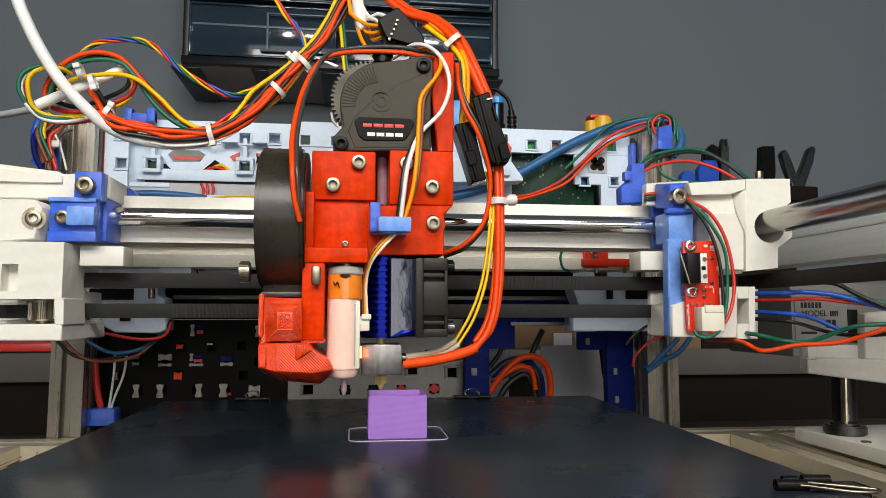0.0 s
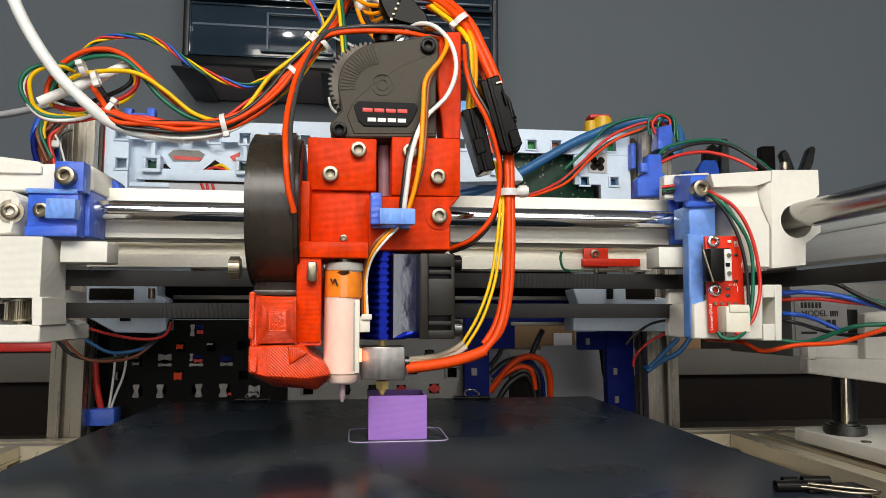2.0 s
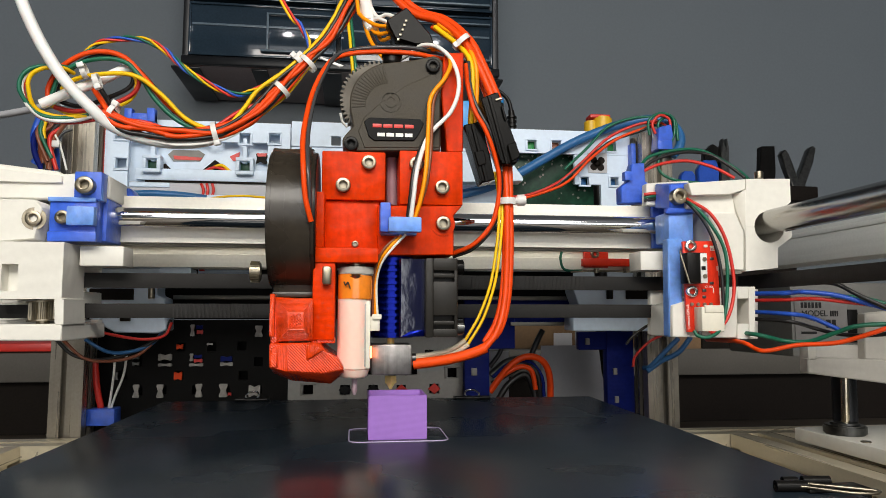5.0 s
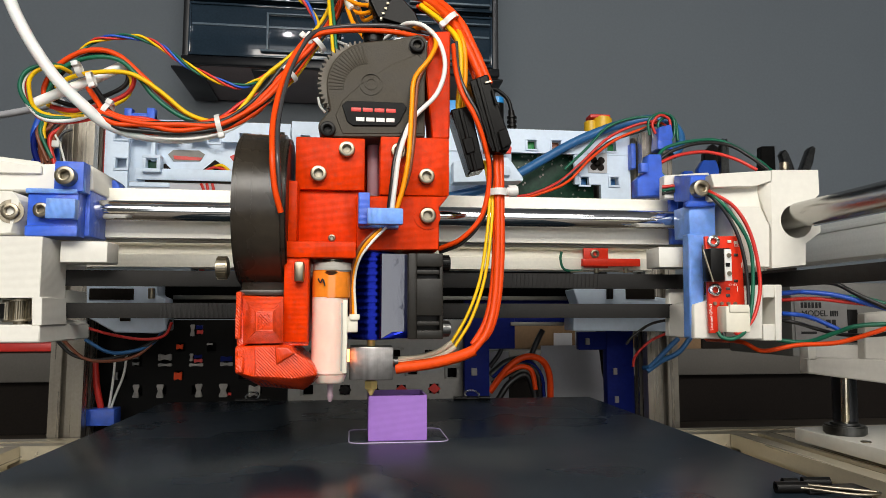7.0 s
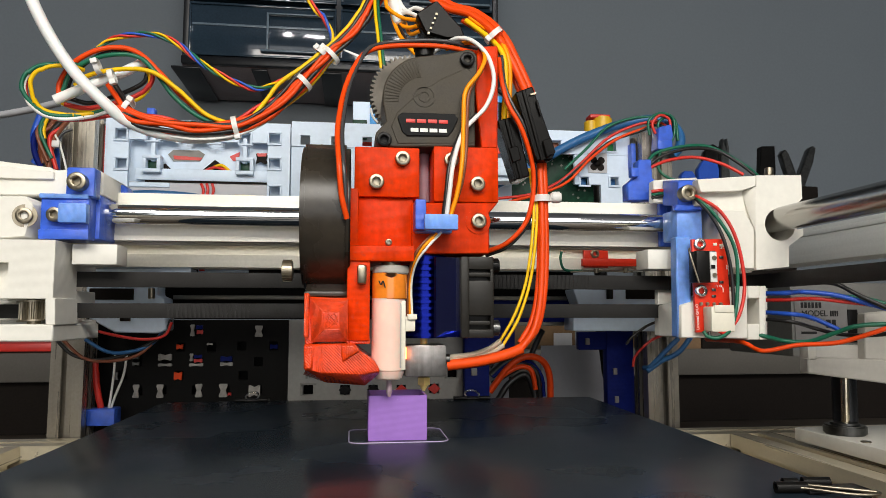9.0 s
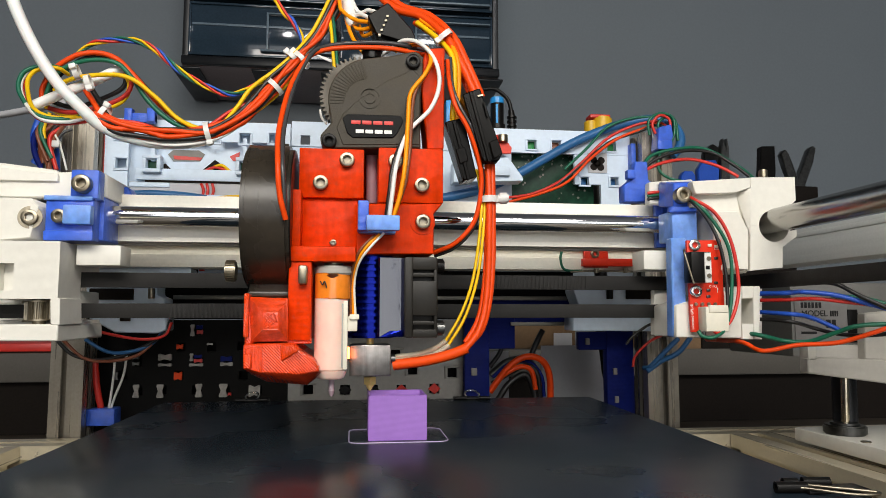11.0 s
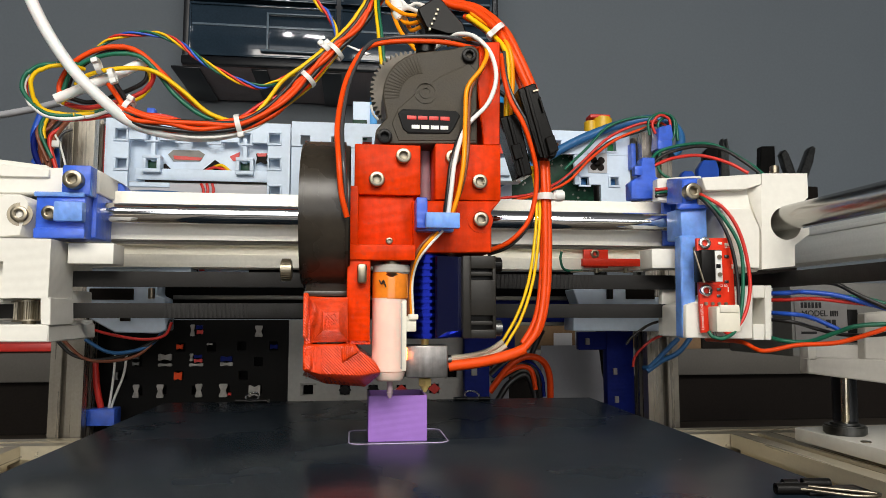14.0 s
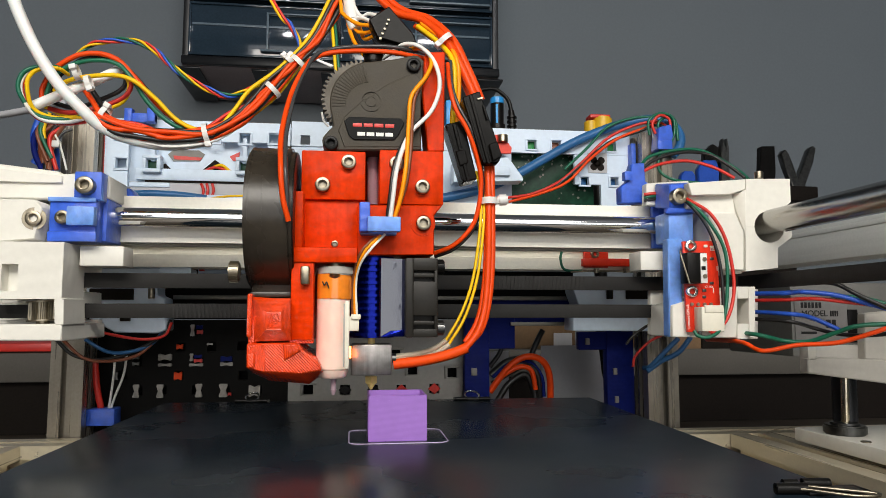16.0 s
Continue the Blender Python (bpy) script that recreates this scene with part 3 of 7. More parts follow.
part("bearing_block_foot", prism([(166.7, BZ - 0.05)] + [(x, z - 0.05) for x, z in bore[18:]] + [(184.8, BZ - 0.05), (184.8, 155.8), (187.74, 156.37), (187.6, 153.6), (180.95, 148.91), (180.51, 140.23), (165.84, 138.73)], 262, 300, bev=0.0), WHITE, gantry, "matte white printed carriage piece")
part("rear_foot", prism([(135.57, 131.46), (147.42, 131.53), (147.34, 129.09), (151.45, 128.13), (150.82, 110.12), (134.96, 111.12)], 290, 294, bev=0.4), WHITE, gantry, "matte white printed carriage piece")
part("lower_block", prism([(133.52, 124.27), (162.94, 132.48), (161.97, 110.49), (133.08, 111.01)], 264, 286, bev=0.4), WHITE, gantry, "matte white printed carriage piece")
part("lower_post", prism([(168.27, 132.29), (171.19, 132.31), (170.15, 110.02), (167.25, 110.03)], 264, 293.5, bev=0.3), WHITE, gantry, "matte white printed carriage piece")
part("lower_sill", prism([(162.36, 116.52), (167.45, 116.52), (167.15, 110.03), (162.07, 110.05)], 264, 300, bev=0.3), WHITE, gantry, "matte white printed carriage piece")
part("lower_lintel", prism([(163.05, 132.26), (168.17, 132.29), (167.93, 127.09), (162.82, 127.07)], 264, 293.5, bev=0.3), WHITE, gantry, "matte white printed carriage piece")
part("lower_back", prism([(180.1, 133.64), (190.64, 133.71), (189.48, 108.89), (179.02, 108.92)], 294, 300, bev=0.3), WHITE, gantry, "matte white printed carriage piece")
part("belt_stub", box(125.08, 139.84, 276, 289, 139.76, 148.19, 0.5), WHITE, gantry, "matte white printed carriage piece")
part("bearing_bore", ring((BX, 284, BZ), (BX, 299, BZ), BR - 0.02, 5.5, 32), DARKSTEEL, rc)
part("dowel_pin", rod((179.65, 272, 180.73), (179.81, 272, 184.12), 1.9, 20, bev=0.3), STEEL, rc)

rcl = part("right_clamp", [
    hull([*[(135.85, 268, 176.59), (144.38, 268, 176.82), (143.99, 268, 166.08), (135.49, 268, 165.9)], *[(136.26, 284, 179.76), (153.02, 284, 180.71), (152.59, 284, 168.83), (135.91, 284, 168.47)]], 0.5),
    hull([*[(134.52, 267, 166.18), (144.69, 267, 166.4), (145.57, 267, 164.1), (132.5, 267, 163.37)], *[(140.55, 284, 170.04), (154.45, 284, 170.36), (154.81, 284, 165.93), (139.9, 284, 165.62)]], 0.5),
    box(141.02, 166.57, 291, 295, 154.74, 170.99, 0.6),
    box(138.14, 149.65, 291.5, 295, 151.02, 170.99, 0.6)], BLUE, gantry, "translucent blue printed clamp")
part("clamp_body", box(135.19, 146.62, 269, 283, 151.73, 164.69, 0.7), PALEBLUE, rcl, "pale translucent blue clamp body")
part("switch_arm", prism([(133.34, 152.72), (140.05, 152.83), (138.57, 110.93), (132.67, 110.95)], 266, 272, bev=0.6), PALEBLUE, rcl)
cap_screw(gantry, 138.75, 268, 170.95, 3.5, 4, STEEL)
part("clamp_nut", rod((153.23, 280, 160.93), (155.97, 285, 161.66), 2.2, 6, bev=0.3), STEEL, rcl)
part("cable_clip", [prism([(131.29, 192.14), (137.2, 192.32), (137.49, 183.48), (140.65, 181.49), (138.8, 173.16), (125.46, 172.85), (125.39, 180.57), (129.46, 183.78)], 297, 304),
                    box(126.21, 129.9, 294, 298, 183.38, 187.47, 0.3)], BLUE, gantry, "blue printed cable clip")

# end-stop board on the right carriage
stop = thing("endstop_board", (144.74, 262, 112.81), "small red end-stop circuit board with micro switch", "circuit board")
part("board", turned(box(136.97, 152.07, 261, 262.6, 113.27, 151.21, 0.2), about((144.49, 261, 133.11), 0, -1.2, 0)), PCBRED, stop)
part("micro_switch", box(134.9, 143.17, 254, 261, 133.18, 145.76, 0.4), BLACK, stop, "black micro switch body")
part("switch_cap", [box(140.31, 143.06, 253.4, 254.2, 133.2, 145.37, 0.1)], W_WHT, stop)
part("switch_rivet", rod((142.05, 253.4, 142.92), (141.72, 252.8, 142.86), 0.9, 14), STEEL, stop)
part("switch_rivet", rod((142.02, 253.4, 135.98), (141.68, 252.8, 135.95), 0.9, 14), STEEL, stop)
part("switch_slot", box(140.54, 142.15, 253.0, 253.5, 138.55, 140.06, 0.05), BLACK, stop)
part("lever", tube([(134.04, 258, 146.95), (132.95, 256, 145.43), (133.66, 255, 140.99), (135.58, 254, 132.72)], 0.45, 6), STEEL, stop, "bent steel switch lever")
part("plug_housing", [box(140.30, 150.25, 254, 261, 113.48, 123.53, 0.6), box(141.60, 149.65, 253.5, 255, 121.13, 124.13, 0.3)], CREAM, stop, "cream four-pin plug")
for px_x in (139.4, 142.2, 145.01, 147.83):
    part("pin", rod((px_x, 260.8, 124.68), (px_x, 260.0, 124.68), 0.7, 10), STEEL, stop)
for x, z in ((139.6, 149.01), (139.61, 129.95)):
    cap_screw(stop, x, 261, z, 2.5, 1.5, BRIGHT)
for x, z in ([(146.44, 149.11), (149.27, 148.7), (145.25, 130.42), (145.15, 127.77), (149.07, 143.78), (148.67, 133.54)]):
    part("component", box(x - 0.8, x + 0.8, 260.4, 261, z - 0.55, z + 0.55, 0.1), CREAM if z > 146.43 else DARKSTEEL, stop)
for x, z in ([(148.34, 149.14), (149.62, 139.77), (147.6, 130.44)]):
    part("white_marking", box(x + 1.6, x + 1.9, 260.8, 261.02, z - 1, z + 1, 0), W_WHT, stop)
letters("lettering", "Licensed GPLv3", 137.95, 260.9, 119.4, 1.6, W_WHT, stop, 1.0, 0.05, -91.2)
for text, x, z in (("LED", 149.7, 147.6), ("C1 R2", 147.4, 131.9)):
    letters("lettering", text, x, 260.9, z, 1.3, W_WHT, stop, 1.0, 0.05)

# wires of the end stop, tied to the carriage
ew = thing("endstop_wires", (156.95, 262, 133.25), "red green and black end-stop wires looping round the carriage", "wires")
part("wire", tube([(131.48, 285, 174.91), (136.66, 283, 175.16), (142.99, 276, 173.56), (141.92, 263, 168.89), (149.82, 260, 162.67), (155.3, 258, 150.82), (157.48, 257, 133.03), (153.97, 256, 119.87), (147.32, 255, 113.41), (144.58, 255, 113.85)], 0.75), W_CRIM, ew)
part("wire", tube([(131.89, 286, 173.62), (136.63, 283, 173.94), (142.96, 276, 172.6), (141.89, 263, 168.2), (148.63, 259, 158.89), (154.04, 257, 146.25), (153.64, 256, 128.58), (150.17, 255, 115.56), (144.37, 254, 111.31), (139.91, 255, 111.72), (138.71, 256, 113.83)], 0.75), W_GRN, ew)
part("wire", tube([(131.85, 286, 172.14), (136.59, 283, 172.72), (142.93, 276, 171.64), (141.86, 263, 167.29), (147.28, 260, 158.55), (150.48, 258, 148.52), (152.17, 257, 135.18), (151.41, 256, 119.87), (147.28, 255, 112.56), (141.5, 255, 111.29), (140.99, 256, 113.4)], 0.75), W_BLK, ew)
part("wire", tube([(135.48, 300, 188.62), (143.75, 300, 194.61), (157.5, 300, 198.74), (171.25, 300, 198.13), (179.71, 296, 191.66), (185.2, 292, 185.24)], 0.8), W_BLK, ew)
part("wire", tube([(135.53, 300, 190.18), (142.03, 302, 196.61), (155.83, 302, 200.23), (169.66, 302, 200.16), (183.65, 298, 191.17), (186.82, 292, 184.77)], 0.8), W_GRN, ew)
part("wire", tube([(135.1, 298, 187.66), (145.42, 298, 192.12), (159.03, 298, 194.1), (171.45, 296, 190.89), (179.75, 292, 185.09)], 0.8), W_CRIM, ew)


# gantry scaled about the camera point so its travel fits the camera's view
for ob in (gantry, stop, ew):
    ob.scale = (1.06, 1.06, 1.06)
    ob.location = (Vector((0, 0, 120)) + (BASE[ob] - Vector((0, 0, 120))) * 1.06) * MM
stop.location.x += 1.0 * MM
# ---- the print head ----
head = thing("print_head", (7, 255, 93), "red printed tool head with gear extruder, blower and hot end", "print head")
bp = part("mount_block", box(-19.72, 3.78, 241, 275, 162.68, 180.96, 0.5), RED, head, "glossy red printed mounting block")
part("mount_block", box(9.02, 33.06, 241, 275, 161.41, 181.96, 0.5), RED, head, "glossy red printed mounting block")
part("block_web", box(2.91, 11.55, 266, 275, 164.82, 186.82, 0.3), RED, head)
part("arm", prism([(27.62, 182.86), (25.3, 206.86), (26.08, 218.46), (26.89, 222.53), (34.33, 223.14), (33.94, 183.08)], 246, 262, bev=0.5), RED, bp)
lp = part("front_plate", [
    box(-19.67, 1.53, 243, 270, 139.82, 162.64, 0.4),
    prism([(0.8, 160.79), (32.93, 161.53), (29.57, 157.5), (29.6, 142.57), (1.04, 142.19)], 241.5, 272, bev=0.4)], RED, head, "glossy red printed front plate")
part("rib", box(-22.01, -18.21, 233, 262, 143.85, 164.17, 0.5), RED, lp)
part("flange", box(-22.02, 1, 230, 262, 138.54, 143.85, 0.5), RED, lp)
part("bracket", [box(-21.88, -14.03, 231, 256, 111.43, 139.63, 0.5)], RED, lp)
part("filament_tube", rod((7.01, 256, 163.23), (6.76, 256, 185.95), 2.1, 20), TRANSP, head, "translucent mauve filament tube")
for x, z in [(-2.48, 176.58), (-11.87, 167.88), (15.35, 176.55), (25.01, 167.89)]:
    cap_screw(head, x, 241, z, 2.75, 2.6)
cap_screw(head, 25.46, 241.5, 154.26, 2.75, 2.6)
part("raised_boss", ring((25.46, 242, 154.26), (25.46, 241.1, 154.26), 4.6, 3.2), RED, lp)
cap_screw(head, -7.22, 243, 146.33, 1.3, 1.0)

# gear extruder
def arc(cx, cy, r, a0, a1, n):
    return [(cx + r * math.cos(radians(a0 + (a1 - a0) * i / n)), cy + r * math.sin(radians(a0 + (a1 - a0) * i / n))) for i in range(n + 1)]


ex_c = (6.66, 200.17)
ex = thing("gear_extruder", (6.75, 255, 184.64), "dark olive-black geared filament extruder with black badge", "extruder")
outline = [(25.68, 213.26), (24.7, 201.99), (24.78, 182.67)] + [(-5.31, 181.65)] + arc(*(-8.87, 185.14), 3.6, 270, 130, 8) + \
    [(-8.38, 191.21)] + arc(ex_c[0], ex_c[1], 16.5, 196, 98, 18) + [(14.1, 217.88)] + arc(*(22.21, 216.43), 3.5, 100, -20, 8)
body = part("cover", prism(outline, 243, 262, bev=0.7), COVER, ex, "matte olive-black moulded cover", bend=0.5)
fins = []
for i in range(17):
    a = radians(104 + 5.1 * i)
    c = Vector((ex_c[0] - 0.4, 242.75, ex_c[1]))
    m = Matrix.Translation(c) @ Matrix.Rotation(-a, 4, "Y")
    fins.append(turned(box(8.3 + 0.12 * i, 15.4, 0.05, 0.6, -0.42, 0.42, 0.2), m))
part("cover_ribs", fins, COVER, body)
part("cover_face", prism([(21.82, 212.65), (24.47, 210.28), (24.37, 183.88), (-4.16, 182.9), (-6.6, 189.26), (-4.33, 194.61), (2.28, 201), (12.17, 208.03)], 242.75, 243.2, bev=0.25), COVER, body)
for ro, ri in ((4.1, 3.5), (2.2, 1.6)):
    part("emblem_ring", ring((5.63, 242.9, 201.02), (5.63, 242.45, 201.02), ro, ri, 32), COVER, body)
gc_ = (2.49, 208.3)
gear_line = []
for k in range(52):
    for o, rr in ((0.0, 15.2), (0.22, 16.5), (0.5, 16.6), (0.72, 15.2)):
        a = 2 * math.pi * (k + o) / 52
        gear_line.append((gc_[0] + rr * math.cos(a), gc_[1] + rr * math.sin(a)))
gear = prism(gear_line, 264.2, 270, bev=0)
part("drive_gear", gear, GEARM, ex, "tan-grey toothed gear wheel")
part("gear_mark", tube([(-13.69, 262, 201.48), (-12.79, 262, 198.04), (-10.87, 262, 195.74)], 0.5, 6), W_WHT, ex)
part("gear_mark", tube([(22.69, 244, 199.83), (23.91, 244, 197.82), (23.31, 244, 195.32)], 0.8, 6), W_WHT, ex)
part("rear_body", box(-3.9, 26.52, 262.2, 264, 186.63, 214.89, 0.5), BLACK, ex)
part("motor", box(-3.61, 25.96, 270.5, 284, 188.72, 219.2, 1), BLACK, ex, "black stepper motor")
part("knob", [rod((6.5, 252, 219.17), (6.47, 252, 221.74), 3.6, 28, bev=0.3), rod((6.47, 252, 221.52), (6.45, 252, 223.67), 4.1, 28, bev=0.5)], BLACK, ex)
badge = part("badge", prism([(-4.4, 192.9), (-2.6, 194.45), (17.0, 194.5), (18.3, 192.8), (16.1, 188.0), (14.4, 186.1), (-0.6, 185.7), (-2.6, 187.3)], 242.1, 243.1, bev=0.15), LABEL, ex, "glossy black badge with red and white bars")
for i in range(4):
    x0 = -1.15 + i * 4.05
    part("red_bar", box(x0, x0 + 3.4, 241.95, 242.2, 190.7, 192.1, 0.03), W_CRIM, badge)
    x1 = 0.55 + i * 3.5
    part("white_bar", box(x1, x1 + 2.9, 241.95, 242.2, 187.3, 188.7, 0.03), W_WHT, badge)
cap_screw(ex, 21.82, 243, 215.63, 2.75, 1.8, BLACK, (0, -1, 0), 3.0)
cap_screw(ex, -9.17, 243, 184, 2.75, 2.2, BLACK)

# blower with its duct
bl = thing("blower_fan", (-30.35, 240, 127.11), "round black radial blower fan", "fan")
bc = Vector((-32.61, 245, 154.61))
blx0, blx1 = -37.68, -21.49
part("housing", [rod((blx0, 247, bc.z + 1), (blx1, 247, bc.z + 1), 26.3, 64, bev=1.2), box(blx0 + 1.5, blx1, 238, 270, 126.45, bc.z - 8, 1)], BLOWER, bl, bend=0.5)
part("end_cap", rod((blx1 - 0.2, 247, bc.z + 1), (blx1 + 0.5, 247, bc.z + 1), 25.0, 64, bev=0.2), BLACK, bl)
part("moulding_seam", [box(blx0 + 8.4, blx0 + 8.8, 246, 248, bc.z + 26.7, bc.z + 27.4, 0.1), ring((blx0 + 6, 247, bc.z + 1), (blx0 + 6.4, 247, bc.z + 1), 26.42, 26, 64)], BLOWER, bl)
part("lug", rod((blx0 + 10.2, 243, bc.z + 26.5), (blx0 + 14, 243, bc.z + 26.5), 1.6, 16), BLOWER, bl)
part("outlet_lip", box(blx0 + 1.2, blx1 + 0.2, 236.4, 262, 126.5, 128.4, 0.6), BLOWER, bl)
part("seam_ridge", [ring((blx0 + 0.9, 247, bc.z + 1), (blx0 + 1.7, 247, bc.z + 1), 26.5, 26, 64), ring((blx1 - 2.4, 247, bc.z + 1), (blx1 - 1.4, 247, bc.z + 1), 26.45, 26, 64)], BLOWER, bl)
kn = [rod((-44.39, 240, 135.59), (-40.77, 240, 135.63), 3.6, 36, bev=0.3)]
part("thumb_screw", kn + [turned(box(-44.39 + 0.3, -40.77 - 0.4, 236.1, 236.6, 135.61 - 0.22, 135.61 + 0.22, 0), about((-42.58, 240, 135.61), 15 * k)) for k in range(24)], STEEL, bl, "knurled steel thumb screw")

duct = thing("air_duct", (-25.4, 235, 96.19), "shiny red printed air duct with rough layer lines", "air duct")
part("inlet", prism([(-35.58, 126.33), (-21.74, 125.7), (-21.43, 111.59), (-31.74, 111.28), (-35.45, 109.55)], 227, 258, bev=0.6), RED_DUCT, duct)
part("inlet_pyramid", hull([*[(-34.2, 227, 125.99), (-21.4, 227, 126.05), (-21.07, 227, 111.24), (-33.45, 227, 111.11)], *[(-29.22, 222.8, 121.06), (-24.13, 222.8, 121.07), (-24, 222.8, 115.2), (-29.07, 222.8, 115.2)]], 0.2), RED_RINGS, duct)
rnd_d = random.Random(8)
beads = []
for i in range(9):
    a, b = (-28.68, 222.6, 120.71), (-24.32, 222.6, 115.55)
    p = [(rnd_d.uniform(a[0], b[0]), 222.7, rnd_d.uniform(b[2], a[2])) for k in range(3)]
    beads.append(tube(p, 0.22, 6, 5))
part("bead_tangle", beads, RED_DUCT, duct)
part("side_tongue", hull([*[(-22.29, 232, 113.02), (-13.74, 232, 112.46), (-13.7, 232, 110.3), (-22.23, 232, 110.33)], *[(-23.44, 244, 112.66), (-14.46, 244, 112.07), (-14.41, 244, 109.8), (-23.38, 244, 109.83)]], 0.3), RED_DUCT, duct)
part("spout", prism([(-35.66, 110.64), (-19.24, 110.75), (-17.12, 108.3), (-12.2, 104.78), (-10.4, 101.45), (-17.64, 100.13), (-29.97, 100.94), (-35.59, 102.2)], 226, 262, bev=0.5), RED_DUCT, duct)
part("spout_belly", hull([*[(-35.15, 226.4, 102.33), (-29.68, 226.4, 100.91), (-17.67, 226.4, 100.27), (-10.42, 226.4, 101.42)], *[(-28.98, 238, 97.01), (-15.24, 238, 95.76), (-10.21, 238, 99.73)], *[(-38.28, 262, 97.94), (-28.37, 262, 95.45), (-16.4, 262, 94.52), (-11.25, 262, 98.49)]], 0.3), RED_DUCT, duct)
part("spout_lip", prism([(-35.42, 107.59), (-32.72, 107.57), (-32.58, 102.42), (-35.27, 102.45)], 224.2, 226.4, bev=0.5), RED_DUCT, duct)
part("spout_wall", prism([(-34.93, 108.91), (-29.54, 110.61), (-29.29, 100.94), (-34.75, 102.36)], 225.2, 226.6, bev=0.3), RED_RIBS, duct)
part("spout_wall", hull([*[(-23.72, 226, 110.59), (-19.24, 226, 110.75), (-17.12, 226, 108.3), (-23.23, 226, 104.34)], *[(-23.23, 224.8, 109.95), (-19.81, 224.8, 109.93), (-18.06, 224.8, 108.19), (-22.79, 224.8, 105.45)]], 0.2), RED_RIBS, duct)
part("side_tab", box(-35.75, -34.04, 225, 232, 112.71, 127.36, 0.6), RED_DUCT, duct)
part("joint_block", box(-23.64, -14.45, 238, 256, 110.8, 124.13, 0.4), RED, duct)

# touch probe
pr = thing("touch_probe", (-6.42, 238, 92), "white touch probe with amber tape and clear pin", "probe")
pc = Vector((-7.3, 238, 112.25))
part("probe_body", prism(arc(pc.x, 238, 5.9, 0, 360, 32), 101.17, 126.04, "z", 0.0), PROBE, pr, "white probe body, pink indicator glow put into its colour", bend=0.5)
part("probe_nose", rod((pc.x, 238, 101.17), (pc.x, 238, 97.86), 5.9, 32, 4.6, 0.5), PROBE, pr)
part("tape_wrap", rod((pc.x + 0.3, 238, 125.67), (pc.x + 0.3, 238, 134.89), 6.25, 32, bev=0.3), AMBER, pr, "glossy amber tape wrap")
part("tape_mark", tube([(-11.03, 231.6, 131.89), (-10.29, 231.6, 130.61), (-9.58, 231.6, 131.72), (-8.82, 231.6, 129.53)], 0.25, 6), W_BLK, pr)
part("mount_ring", rod((pc.x + 0.8, 238, 134.32), (pc.x + 0.8, 238, 137.34), 6.6, 36, bev=0.5), DIMWHITE, pr, "pale grey mount ring")
spring = [ring((pc.x + 0.6, 238, 137.34 + k * 0.7), (pc.x + 0.6, 238, 137.34 + k * 0.7 + 0.5), 3.4, 2.0, 24) for k in range(4)]
part("spring", spring, STEEL, pr)
part("dome_screw", rod((pc.x + 0.4, 233.4, 134.51), (pc.x + 0.4, 233.4, 132.49), 3.0, 24, 1.2, 0.6), STEEL, pr)
part("side_board", box(-4.12, -1.54 , 234, 242, 101.29, 125.08, 0.2), CREAM, pr, "pale circuit board strip")
part("pin_header", [box(-1.82, 1.91, 235, 241, 114.46, 119.69, 0.4), box(-0.89, 2.47, 234, 238, 118.57, 120.44, 0.3)], CREAM, pr)
part("probe_led", box(-1.66, -0.72, 241, 243, 104.56, 108.7, 0.1), HOTGLOW, pr, "glowing red indicator light")
part("probe_pin", [rod((pc.x + 0.4, 238, 98.22), (pc.x + 0.4, 238, 93.83), 1.0, 16), rod((pc.x + 0.4, 238, 93.83), (pc.x + 0.4, 238, 91.82), 1.2, 16, 0.5)], TRANSP, pr, "thin clear probe pin")
part("hex_nut", box(-18.51, -15.3, 227.5, 231.5, 130.49, 137.2, 1.1), STEEL, pr)
part("side_connector", [box(-3.57, -3.02, 233.4, 234, 102.02, 124.15, 0.1)], DIMWHITE, pr)

# blue wire guide on the plate
wg = thing("wire_guide", (6.57, 236, 149.89), "small pale blue printed wire guide clip", "cable clip")
part("guide_post", box(1.58, 5.49, 233, 243, 150.02, 160.8, 0.5), BLUE, wg)
part("guide_arm", [box(4.48, 16.27, 229, 232, 149.66, 155.06, 0.5), box(2, 15.37, 238, 242, 149.47, 155.66, 0.5)], PALEBLUE, wg)

# hot end
he = thing("hot_end", (7.13, 255, 93.36), "blue finned hot end with metal heater block and brass nozzle", "hot end")
hx = 6.93
part("heat_sink", [rod((hx, 255, 111.65), (hx, 255, 144.88), 8.6, 40)], SINK, he, "blue anodised heat sink")
for i in range(12):
    z = 112.45 + i * 2.4
    part("fin", rod((hx, 255, z), (hx, 255, z + 1.1), 10.6, 40, bev=0.2), SINK, he)
part("collar", [rod((hx + 1.6, 255, 141.61), (hx + 1.6, 255, 143.25), 5.2, 32, bev=0.3), rod((hx + 1.6, 255, 139.97), (hx + 1.6, 255, 141.61), 3.6, 32)], STEEL, he)
part("shroud", [prism([(18.75, 270), (18.75, 243.0), (9.9, 241.34), (9.2, 242.2), (10.4, 245.5), (12.6, 249.5), (16.8, 252.5), (16.8, 270)], 112.22, 141.06, "z", 0.0)], SHROUD, he, "glossy dark blue fan shroud", bend=0.5)
part("shroud_lip", hull([(9.9, 241.0, 112.2), (18.7, 242.7, 112.2), (18.7, 242.7, 114.6), (13.6, 241.8, 114.4), (9.9, 244, 112.2), (18.7, 246, 112.2), (18.7, 246, 114.6)], 0.1), SINK, he)
